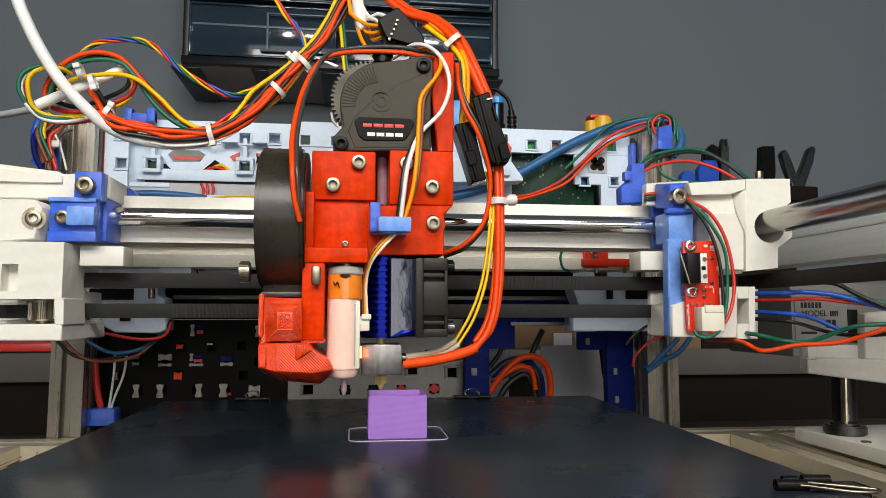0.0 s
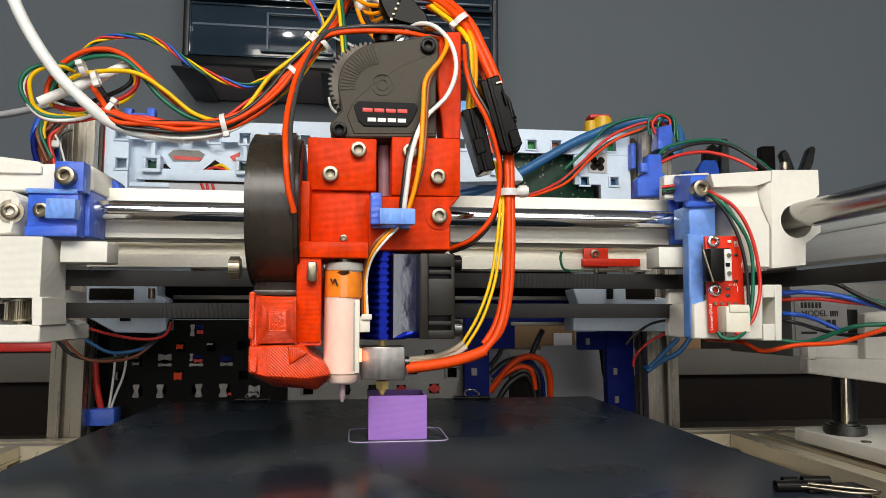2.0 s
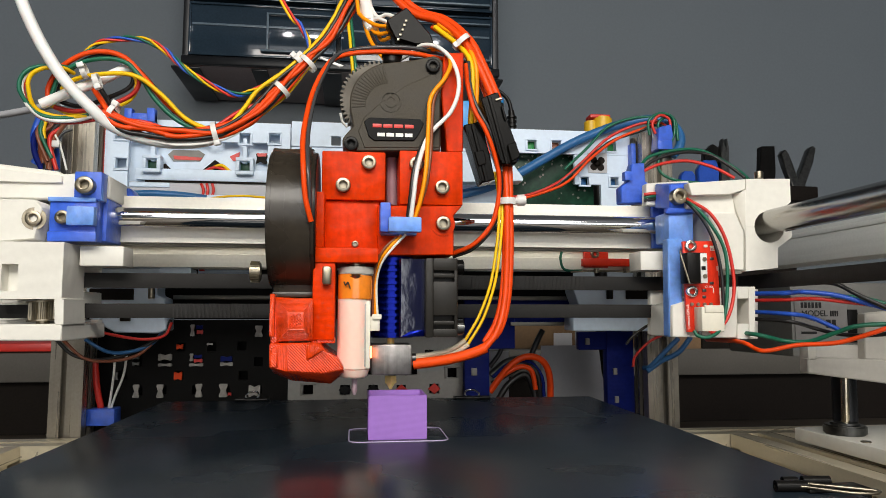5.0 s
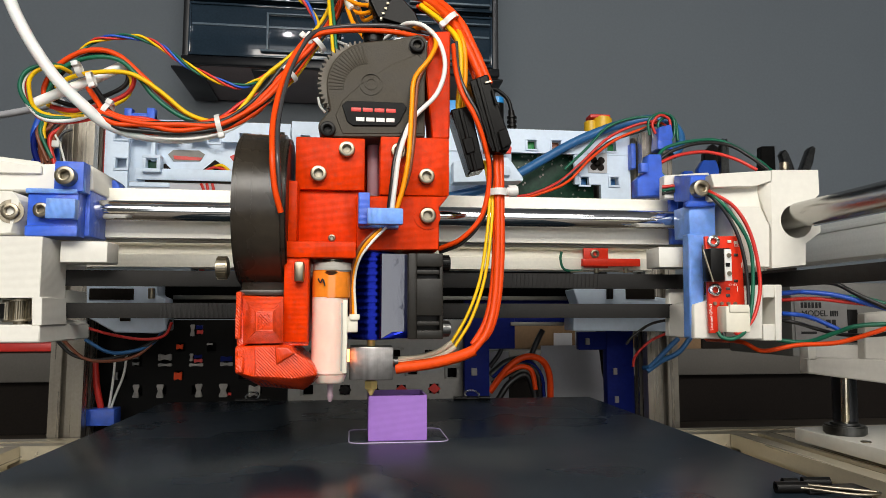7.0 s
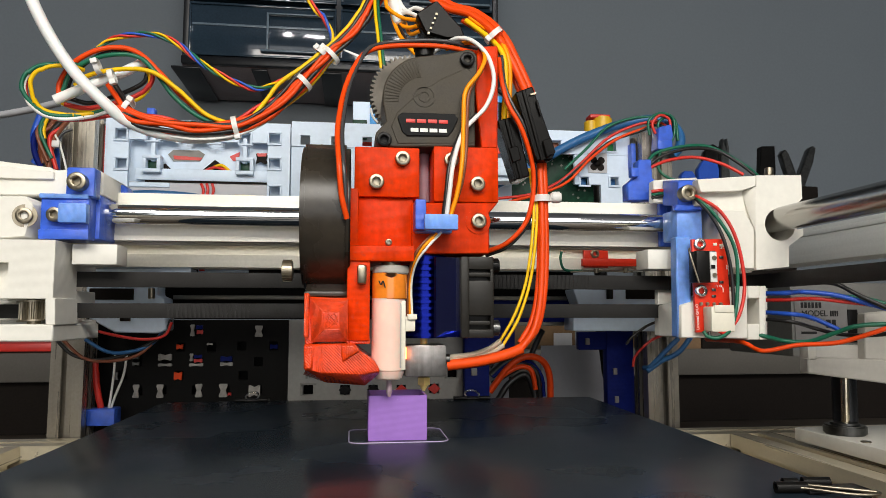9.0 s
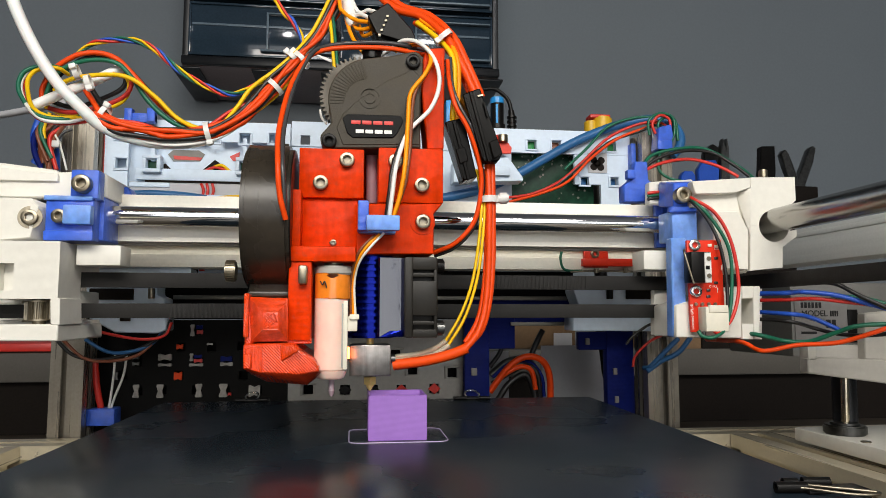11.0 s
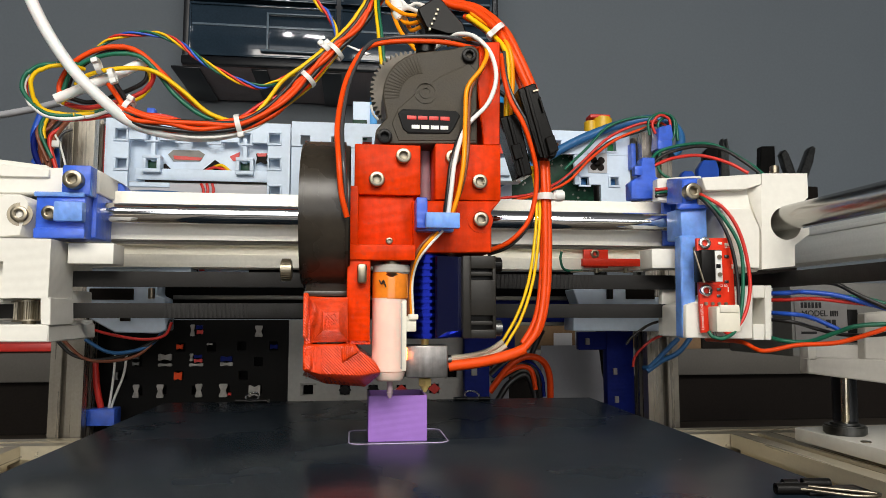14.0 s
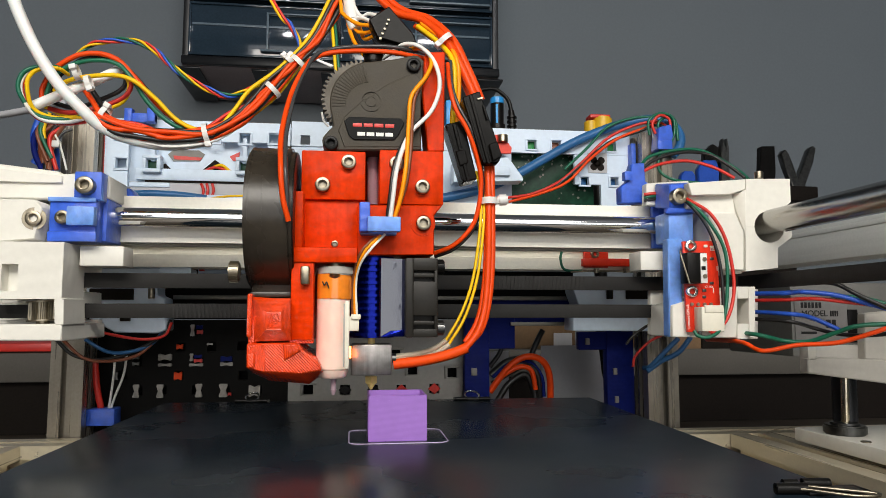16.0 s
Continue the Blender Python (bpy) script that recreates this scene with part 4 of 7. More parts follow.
part("fan_frame", [box(18.8, 21.9, 240, 270, 111.92, 141.28, 0.6), box(21.8, 30.6, 243.4, 269.5, 112.1, 141.1, 0.4), box(29.6, 30.9, 240.3, 270, 111.92, 141.28, 0.4),
                         box(21.7, 30.7, 240.1, 244, 136.6, 141.25, 0.4), box(21.7, 30.7, 240.7, 244, 134.0, 135.6, 0.3), box(21.7, 30.7, 240.1, 244, 119.9, 132.6, 0.4),
                         box(21.7, 30.7, 240.7, 244, 116.5, 118.0, 0.3), box(21.7, 30.7, 240.1, 244, 111.95, 115.0, 0.4)], FANBLK, he, "black cooling fan frame")
for zz, m_ in ((138.3, BLACK), (115.4, DARKSTEEL)):
    part("fan_screw", [rod((30.9, 246, zz), (34.0, 246, zz), 2.7, 24, bev=0.4)] + [turned(box(31.3, 33.6, 243.1, 243.5, zz - 0.22, zz + 0.22, 0), about((32, 246, zz), 15 * k)) for k in range(24)], m_, he)
part("heat_break", rod((hx, 255, 108.45), (hx, 255, 112.05), 1.4, 16), BRASS, he)
part("heater_block", box(-0.74, 14.39, 247, 263, 97.83, 109.2, 0.4), BLOCK, he, "brushed metal heater block")
part("heater_cartridge", rod((14.28, 252, 103.81), (16.27, 252, 103.8), 1.8, 16), DARKSTEEL, he)
part("nozzle", [rod((hx, 255, 96.92), (hx, 255, 94.15), 2.5, 6, bev=0.15), rod((hx, 255, 94.35), (hx, 255, 91.85), 1.9, 20, 0.4)], BRASS, he, "small brass nozzle")

# wires fixed to the head
hw = thing("head_wires", (12.51, 240, 142.73), "bundle of coloured wires fixed to the tool head", "wires")


def wire(pts, r, material, name="wire", label=""):
    return part(name, tube(pts, r, 8, 7), material, hw, label)


wire([(-22.06, 219, 151.43), (-23.9, 217, 159.09), (-24.82, 217, 169.57), (-25.6, 226, 183.59), (-23.35, 236, 201.13), (-18.4, 242, 213.96), (-12.87, 246, 219.54), (-1.97, 248, 222.21), (12.26, 248, 222.56), (21.69, 250, 222.17), (27.97, 252, 222.01)], 0.95, W_RED)
wire([(-23.02, 220, 151.55), (-22.65, 218, 159.3), (-23.4, 218, 169.84), (-24.11, 227, 183.93), (-21.96, 237, 201.93), (-16.58, 243, 216.48), (-10.96, 247, 221.72), (-0.98, 249, 224.37), (12.29, 249, 225.1), (21.77, 251, 224.74), (28.08, 253, 224.6)], 0.85, W_GREY)
wire([(12.49, 234, 152.59), (13.67, 233, 162.95), (15.35, 234, 174.76), (19.83, 238, 187.35), (28.3, 240, 197.15), (31.62, 241, 207.47), (29.83, 243, 217.48), (24.41, 246, 224.51), (18.55, 250, 226.72), (14.77, 256, 225.98), (10.82, 262, 225.1)], 0.85, W_WHT)
wire([(11.41, 235, 152.71), (12.59, 234, 163.11), (14.27, 235, 174.96), (19.13, 239, 187.21), (25.02, 241, 194.48)], 0.75, W_BLK)
wire([(13.49, 235, 152.75), (16.57, 234, 163.21), (18.41, 234, 174.86), (19.61, 238, 191.74), (20.71, 240, 202.52), (25.97, 241, 210.29), (28.61, 243, 216.78), (27.3, 246, 222.55), (22.72, 250, 225.24), (15.96, 258, 225.54)], 0.85, W_ORA)
wire([(14.1, 236, 155.4), (18.16, 235, 166.33), (20, 235, 179.05), (21.06, 239, 194.11), (22.39, 241, 203.34), (27.29, 242, 211.76)], 0.7, W_BRN)
wire([(10.95, 234, 149.25), (6.06, 233, 143.96), (2.12, 235, 138.37), (0.64, 238, 130.96), (1.20, 240, 119.71)], 0.5, W_WHT)
wire([(9.32, 234, 148.81), (4.44, 233, 143.73), (1.11, 235, 137.95), (0.03, 238, 130.95), (0.38, 240, 119.71)], 0.55, W_ORA)
wire([(7.69, 234, 148.38), (2.83, 233, 143.31), (0.31, 235, 137.54), (-0.58, 238, 130.54), (-0.44, 240, 119.71)], 0.55, W_BRN)
# heater leads and sleeved cable
wire([(32.4, 263, 143.6), (40.4, 259, 147.0), (47.3, 257, 154.6), (50.2, 256, 163.4), (50.9, 255, 174.0), (48.9, 253, 183.4)], 0.7, W_BLK)
wire([(15.49, 252, 101.44), (27.3, 250, 103.06), (37.07, 248, 105.49), (42.95, 247, 107.87)], 2.0, mat("orange_sleeve", (0.85, 0.075, 0.005), 0.5, spec=0.25, layers=0.12, pitch=0.0012, axis="DIAGONAL", var=0.1), "sleeve", "orange braided heat sleeve")
wire([(42.14, 247, 107.48), (47.2, 248, 113.76), (50.52, 250, 123.79), (52.27, 252, 140.26), (53.02, 254, 161.41), (53.09, 256, 176.73), (52.68, 257, 183)], 1.35, W_RED)
wire([(42.72, 248, 108.61), (48.62, 249, 114.53), (52.18, 251, 125.84), (53.96, 253, 142.43), (54.51, 255, 161.61), (54.82, 257, 177), (54.63, 258, 183.3)], 1.35, W_RED)
wire([(42.66, 250, 109.72), (47.38, 251, 117.32), (50.11, 252, 127.9), (51.86, 254, 144.58), (52.37, 256, 163.85), (51.99, 258, 178.22)], 1.1, W_RED)
wire([(15.93, 253, 104.53), (23.48, 252, 105.34), (30.42, 251, 107.34), (35.34, 250, 110.54)], 0.95, W_FIB, "fibre_sleeve")
wire([(15.94, 253, 103.14), (23.89, 252, 103.75), (31.44, 251, 105.74), (36.56, 250, 108.95)], 0.95, W_FIB, "fibre_sleeve")
wire([(34.94, 250, 110.15), (40.8, 251, 119.73), (45.55, 252, 131.97), (48.3, 253, 146.52), (50.02, 255, 161.51), (49.6, 257, 172.54), (48.52, 258, 178.11)], 0.6, W_YEL)
wire([(36.15, 250, 108.75), (42.44, 251, 118.73), (47.21, 252, 131.98), (49.77, 253, 146.54), (51.3, 255, 161.54), (50.9, 257, 172.57), (49.38, 258, 178.14)], 0.6, W_YEL)
wire([(31.89, 262, 144.85), (39.65, 258, 148.17), (46.35, 256, 155.23), (49.18, 255, 163.61), (49.89, 254, 174.08), (47.84, 252, 183.14), (43.71, 250, 193.09), (39.1, 250, 201.41), (36.87, 252, 211.64), (36.81, 256, 221.87)], 0.95, W_RED)
wire([(37.89, 256, 223.03), (38.3, 253, 210.98), (40.94, 251, 201.81), (45.57, 251, 193.45), (48.28, 252, 186.35)], 0.7, W_GREY)
wire([(25.43, 268, 242.13), (34.8, 262, 232.02), (39.06, 258, 223.88), (39.77, 257, 213.56), (38.89, 257, 200.36), (38.89, 257, 197.08)], 1.1, W_YEL)
wire([(27, 268, 243.62), (37.01, 262, 233.28), (40.81, 258, 223.97), (41.66, 258, 212.9), (40.78, 258, 200.74), (40.77, 258, 197.45)], 1.0, W_ORA)
wire([(-9.39, 283, 282.18), (13.43, 275, 252.88), (27.67, 268, 244.59), (37.01, 262, 233.74), (42.72, 259, 222.22), (46.9, 258, 212.04), (48.64, 258, 207.68)], 1.7, W_RED)
wire([(-8.1, 286, 285.26), (15.88, 278, 255.68), (30.83, 270, 246.16), (39.97, 264, 235.21), (45.26, 261, 223.13), (49.47, 260, 212.85), (51.22, 260, 208.46)], 1.7, W_RED)
wire([(24.68, 272, 243.88), (33.79, 268, 235.65), (40.64, 264, 225.19), (44.7, 263, 215.94), (47.17, 262, 208.95)], 1.2, W_RED)


def connector(corners, y0, y1, label):
    """A two-row crimp housing with ridges."""
    ob = part("connector", prism(corners, y0, y1, bev=0.5), CONNBLK, hw, label)
    return ob


k1 = connector([(41.75, 206.25), (48.8, 209.17), (57.65, 183.46), (56.34, 180.22), (49.95, 179.6)], 250, 262, "black crimp connector housing")
part("ridge", [prism([(44.38, 206.99), (45.65, 207.47), (52.93, 179.65), (51.66, 179.4)], 249.3, 250.4, bev=0.2), prism([(52.13, 187.24), (55.53, 188.64), (57.4, 182.76), (53.78, 180.52)], 248.6, 250.4, bev=0.3)], CONNBLK, k1)
part("latch", prism([(47.58, 205.72), (49.91, 206.47), (50.12, 205.84), (47.79, 205.09)], 249, 249.6, bev=0.05), STEEL, k1)
k2 = connector([(35.25, 195.84), (42.71, 197.86), (48.18, 174.03), (42.65, 172.6)], 253, 264, "black crimp connector housing")
part("ridge", [prism([(38.14, 196.01), (39.4, 196.49), (45.26, 173.11), (44, 172.65)], 252.2, 253.4, bev=0.2), prism([(39.39, 184.77), (43.19, 185.75), (44.44, 180.27), (41.07, 178.9)], 251.8, 253.4, bev=0.3)], CONNBLK, k2)
part("groove_rib", [prism([(42.47, 204.33), (43.32, 204.8), (50.4, 181.26), (49.56, 180.81)], 249.5, 250.3, bev=0.15), prism([(49.67, 202.93), (50.52, 203.4), (52.19, 197.47), (51.33, 197.01)], 248.8, 250.3, bev=0.2)], CONNBLK, k1)
part("groove_rib", [prism([(35.82, 194.43), (36.66, 194.67), (42.74, 173.46), (41.9, 173.23)], 252.5, 253.3, bev=0.15)], CONNBLK, k2)
k3 = connector([(4.82, 244.11), (13.3, 250.25), (23.56, 239.12), (25.17, 234.99), (17.48, 234.1), (8.48, 236.39)], 268, 282, "black multi-pin connector housing")
part("contact", [box(x - 0.5, x + 0.5, 267.2, 268.2, z - 0.5, z + 0.5, 0.1) for x, z in [(9.89, 235.69), (10.75, 237.8), (11.62, 239.93), (12.49, 242.05), (13.14, 243.94)]], STEEL, k3)
for a in ([(5.58, 276, 244.55), (-0.09, 280, 246.98), (-5.71, 284, 252.34), (-7.22, 286, 258.08), (-10.01, 294, 289.75)], [(6.74, 276, 242.25), (2.26, 280, 242.8), (-1.92, 284, 246.74), (-4.38, 286, 255.81), (-8.53, 294, 287.3)], [(7.22, 276, 239.92), (3.46, 282, 240.86), (1.35, 286, 247.33), (-2.07, 290, 257.86), (-7.66, 298, 289.65)]):
    wire(a, 0.9, W_ORA)
wire([(7.56, 274, 244.71), (2.18, 280, 249.51), (-1.97, 284, 250.62), (-6.29, 288, 256.64), (-13.43, 296, 288.08)], 0.9, W_WHT)
wire([(10.28, 275, 248.17), (5.6, 280, 251.65), (-0.16, 284, 254.15), (-9.65, 292, 285.06)], 0.9, W_WHT)
wire([(-5.71, 298, 289.8), (-4.44, 290, 257.71), (-3.82, 286, 248.99), (-1.35, 278, 238.4), (2.29, 272, 230.95), (4.93, 268, 226.27)], 0.9, W_ORA)
wire([(-3.74, 298, 289.94), (-2.55, 290, 257.83), (-1.95, 286, 249.1), (0.47, 278, 238.03), (4.08, 272, 230.58)], 0.8, W_BLK)
wire([(-11.65, 300, 290.49), (-11.6, 292, 258.21), (-10.27, 288, 241.67), (-9.08, 286, 228.8), (-8.06, 286, 222.61)], 0.75, W_YEL)
wire([(-10.18, 300, 290.6), (-10.18, 292, 258.3), (-8.87, 288, 241.75), (-7.7, 286, 228.87), (-6.68, 286, 222.67)], 0.7, W_GRN)


part("white_plug", [rod((-1.95, 284, 249.16), (-4.59, 290, 267.68), 2.7, 20, bev=0.4), rod((-0.51, 283, 245.41), (-2.19, 284, 249.64), 2.6, 20, bev=0.4)], W_WHT, hw, "white plug on the wire bundle")


def tie(parent, c, d, r, w=2.1, head_side=(0.3, -1, 0.4)):
    """A nylon cable tie round a bundle that runs along d at c, with its square lock."""
    c, d = Vector(c), Vector(d).normalized()
    band = part("cable_tie", ring(c - d * w / 2, c + d * w / 2, r + 0.45, r, 20), NYLON, parent, "clear nylon cable tie")
    s = Vector(head_side)
    s = (s - d * s.dot(d)).normalized()
    h = c + s * (r + 1.0)
    part("tie_lock", turned(box(-1.2, 1.2, -1.1, 1.1, -1.0, 1.0, 0.35), Matrix.Translation(h) @ d.to_track_quat("X", "Z").to_matrix().to_4x4()), NYLON, band)
    return band


tie(hw, (53.46, 255, 165.62), (0, 0, 1), 2.9, 2.6, (1, -0.3, 0))
part("tie_lock", rod((56.6, 254, 165.9), (60.6, 253.6, 166.1), 2.3, 12, bev=0.6), NYLON, hw, "white lock of the cable tie")
tie(hw, (35.9, 262, 233.67), (0.8, 0, -0.9), 3.8, 2.2, (-1, -1, -1))

RIDERS_XY = [head, ex, bl, duct, pr, wg, he, hw]
RIDERS_Y = [gantry, stop, ew]
# ---- storage cabinet on the wall ----
cab = thing("storage_cabinet", (-21.04, 900, 443.85), "dark wall cabinet with smoky clear small-parts drawers", "storage cabinet")
CX0, CX1 = -218.49, 191.54
CZ0, CZ1 = 437.06, 437.06 + 330
part("base_board", box(CX0, CX1, 906.2, 1052, CZ0, CZ0 + 8, 1), CABBOUNCE, cab)
for xa in (CX0, CX1 - 8):
    part("side_board", box(xa, xa + 8, 905, 1052, CZ0 + 8.1, CZ1 - 8.1, 1), CABM, cab)
part("back_board", box(CX0 + 8.1, CX1 - 8.1, 1045, 1052, CZ0 + 8.1, CZ1 - 8.1, 1), CABM, cab)
part("top_board", box(CX0, CX1, 905, 1052, CZ1 - 8, CZ1, 1), CABM, cab)
part("bottom_rail", [box(CX0, CX1, 898, 906, CZ0, CZ0 + 11, 2)], CABM, cab)
for xa, xb in ((-232.4, -197.9), (-132.6, -112.7), (-44.3, -17.5), (57.4, 78.4), (163.6, 198.5)):
    part("foot_rib", box(xa, xb, 908, 1050, CZ0 - 3, CZ0 - 0.1, 1), CABM, cab)
for x0, x1, up in ((-210.22, -24.58, 0), (-19.48, 182.27, 0), (-210.22, -24.58, 1), (-19.48, 182.27, 1)):
    z0 = CZ0 + 12 + up * 76
    z1 = z0 + 70
    d = part("drawer", [box(x0, x1, 902, 905, z0, z1, 1), box(x0 + 2, x1 - 2, 905, 1030, z0, z0 + 3, 0.5)], DRAWERM, cab, "smoky clear drawer front")
    part("drawer_rim", [box(x0, x1, 899, 903, z0, z0 + 3, 1), box(x0, x1, 899, 903, z1 - 3, z1, 1), box(x0, x0 + 3, 899, 903, z0 + 3, z1 - 3, 1), box(x1 - 3, x1, 899, 903, z0 + 3, z1 - 3, 1)], DRAWERM, d)
    part("pull_lip", [box(x0 + 90 if x0 < 0 else x0 + 30, x1 - 4 if x0 < 0 else x1 - 6, 893, 900, z0 + 6, z0 + 9, 1), box(x0 + 97, x0 + 100, 894, 900, z0 + 6, z0 + 58, 1), box(x0 + 97, x1 - 4, 894, 900, z0 + 56, z0 + 58, 0.6)], CLEAR, d, "clear moulded pull lip")
    part("divider", box(x0 + 4, x1 - 4, 900.5, 902, z0 + 40, z0 + 43, 0.5), CLEAR, d)

# ---- the electronics tray at the back: white perforated panels ----
tray = thing("electronics_tray", (8.37, 432, 192.17), "white perforated plastic panels over the printer electronics", "panel")


def holes_panel(name, x0, x1, z0, z1, y0, y1, cuts, parent, material):
    """A panel with square holes; cuts are (x0, x1, z0, z1)."""
    xs = sorted({x0, x1, *[c[0] for c in cuts], *[c[1] for c in cuts]})
    zs = sorted({z0, z1, *[c[2] for c in cuts], *[c[3] for c in cuts]})
    gone = [(i, j) for i in range(len(xs) - 1) for j in range(len(zs) - 1) for c in cuts
            if c[0] <= xs[i] and xs[i + 1] <= c[1] and c[2] <= zs[j] and zs[j + 1] <= c[3]]
    return part(name, pierced(xs, zs, set(gone), y0, y1), material, parent)


def sq(p, s=3.1):
    return (p[0] - s, p[0] + s, p[1] - s, p[1] + s)


PX0, PX1 = -144.86, -38.36
PT, PB = 235.73, 186.51
sqs = [(-135.97, 226.38), (-118.36, 226.31), (-100.87, 225.88), (-82.89, 225.8), (-65.04, 225.71), (-47.69, 226.29), (-135.23, 208.75), (-47.33, 210.97), (-46.94, 194.02)]
bay = (*sorted((-131.6, -51.6)), *sorted((191.28, 223.59)))
pan = holes_panel("left_panel", PX0, PX1, PB, PT, 428, 431, [sq(p) for p in sqs] + [bay], tray, COOLWHITE)
part("panel_back", box(PX0, PX1, 436, 437, PB, PT, 0.2), COOLWHITE, tray)
for p in sqs:
    s = 3.1
    part("hole_collar", [box(p[0] - 4.2, p[0] + 4.2, 426.8, 428.1, p[1] + s, p[1] + s + 1.1, 0.2), box(p[0] - 4.2, p[0] + 4.2, 426.8, 428.1, p[1] - s - 1.1, p[1] - s, 0.2),
                         box(p[0] - s - 1.1, p[0] - s, 426.8, 428.1, p[1] - s, p[1] + s, 0.2), box(p[0] + s, p[0] + s + 1.1, 426.8, 428.1, p[1] - s, p[1] + s, 0.2)], COOLWHITE, tray)
# inside the bay: webs, pierced triangles and bosses
part("bay_strut", [box(-119.12, -116.56, 428, 433, 210.96, 226.31, 0.4), box(-66.39, -63.74, 428, 433, 210.8, 226.04, 0.4),
                   box(-127.68, -51.47, 430, 434, 199.93, 206.78, 0.4), box(-131.49, -108.47, 431, 434, 195.79, 198.5, 0.3)], COOLWHITE, tray)
for p in [(-118.07, 209.04), (-64.77, 208.87)]:
    part("square_boss", [box(p[0] - 5.2, p[0] + 5.2, 426, 434, p[1] + 3, p[1] + 5.2, 0.4), box(p[0] - 5.2, p[0] + 5.2, 426, 434, p[1] - 5.2, p[1] - 3, 0.4),
                         box(p[0] - 5.2, p[0] - 3, 426, 434, p[1] - 3, p[1] + 3, 0.4), box(p[0] + 3, p[0] + 5.2, 426, 434, p[1] - 3, p[1] + 3, 0.4)], COOLWHITE, tray)
    part("boss_plug", box(p[0] - 3, p[0] + 3, 431, 433, p[1] - 3, p[1] + 3, 0.2), PCBGREEN, tray)
part("window_red", prism([(-107.97, 215.93), (-90.89, 215.06), (-92.15, 213.29), (-107.23, 213.53)], 435, 435.8, bev=0.1), W_CRIM, tray)
part("window_hex", prism([(-111.25, 216.51), (-108.1, 219.38), (-93.02, 219.51), (-89.64, 217.19), (-92.14, 212.95), (-107.85, 212.48)], 435.3, 435.9, bev=0.1), BOARD, tray)
# dark pieces below stand in for the shade inside the panel's openings
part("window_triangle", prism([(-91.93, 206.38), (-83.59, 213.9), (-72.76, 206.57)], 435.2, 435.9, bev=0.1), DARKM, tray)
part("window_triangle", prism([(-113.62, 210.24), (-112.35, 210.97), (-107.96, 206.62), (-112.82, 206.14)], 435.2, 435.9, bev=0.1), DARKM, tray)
part("window_triangle", prism([(-75.04, 216.24), (-69.12, 219.22), (-69.63, 213.62), (-72.96, 213.52)], 435.2, 435.9, bev=0.1), W_CRIM, tray)
part("tangled_wire", tube([(-89.95, 434, 206.09), (-83.25, 433, 208.84), (-76.78, 434, 207.5)], 0.9, 6), W_CRIM, tray)
part("tangled_wire", tube([(-87.98, 434, 206.49), (-80, 433, 210.32), (-74.1, 434, 206.88)], 0.9, 6), W_YEL, tray)
part("clover_hole_shade", prism([(-59.18, 217.9), (-56.49, 216.95), (-53.19, 218.44), (-51.47, 216.4), (-53.1, 214.62), (-51.7, 211.88), (-54.36, 211.8), (-56.4, 213.13), (-59.02, 211.67), (-58.44, 214.8)], 432, 433.5, bev=0.1), DARKM, tray)
part("clover_red", prism([(-58.52, 217.92), (-52.18, 218.12), (-53.13, 216.01), (-57.8, 215.86)], 431.4, 432.2, bev=0.1), W_CRIM, tray)
part("lower_rail", box(-132.1, -51.7, 432, 436, 191.74, 198.93, 0.3), PAPER, tray)
part("rail_gap_shade", box(-122.58, -52.13, 431, 432.2, 198.91, 200.27, 0.1), DARKM, tray)
part("ribbon_wire", [tube([(-90.4, 431, 198.27), (-88.78, 430, 194.72), (-89.26, 430, 189.6)], 0.9, 6), tube([(-87.14, 431, 198.36), (-86.18, 430, 194.78), (-86.66, 430, 189.66)], 0.9, 6), tube([(-83.87, 431, 198.44), (-82.89, 430, 193.84), (-84.06, 430, 189.72)], 0.9, 6)], W_CRIM, tray)
# right-hand panels
sq2 = [(-29.46, 226.2), (-11.03, 226.11), (7.93, 226.39), (27.12, 226.31), (46.51, 226.59), (66.13, 226.87), (85.98, 227.16), (111.56, 227.63), (127.47, 227.78), (163.87, 227.84)]
QX0, QX1 = -37.69, 176.27
QT, QB = 237.54, 222.37
holes_panel("right_panel", QX0, QX1, QB, QT, 428, 431, [sq(p, 2.9) for p in sq2], tray, COOLWHITE)
part("panel_rail", [box(QX0, 98.6, 429, 432, PB, QB, 0.2)], COOLWHITE, tray)
for i, p in enumerate(sq2[-3:]):
    part("hole_plug", box(p[0] - 2.8, p[0] + 2.8, 432, 433, p[1] - 2.8, p[1] + 2.8, 0.2), (PLUGGREEN, W_BRN, PLUGGREEN)[i], tray)
    part("hole_collar", [box(p[0] - 4, p[0] + 4, 427, 428.1, p[1] + 2.9, p[1] + 4, 0.2), box(p[0] - 4, p[0] + 4, 427, 428.1, p[1] - 4, p[1] - 2.9, 0.2),
                         box(p[0] - 4, p[0] - 2.9, 427, 428.1, p[1] - 2.9, p[1] + 2.9, 0.2), box(p[0] + 2.9, p[0] + 4, 427, 428.1, p[1] - 2.9, p[1] + 2.9, 0.2)], COOLWHITE, tray)
cl = [(145.74, 205.2), (165.27, 205.34)]
holes_panel("corner_panel", 141.02, QX1, PB, QB - 0.2, 428, 431, [sq(p, 2.6) for p in cl] + [(*sorted((139.26, 156.44)), *sorted((187.74, 203.07)))], tray, COOLWHITE)
part("corner_recess", box(147.88, 160.63, 427, 428.2, 210.52, 223.38, 0.6), PAPER, tray)
# dark discs in place of a shaded hole
part("clover_hole_shade", [rod((x, 426.6, z), (x, 427.4, z), 2.3, 14) for x, z in [(151.68, 218.66), (156.54, 218.44), (151.6, 214.27), (156.08, 214.03), (153.88, 216.53)]], DARKM, tray)
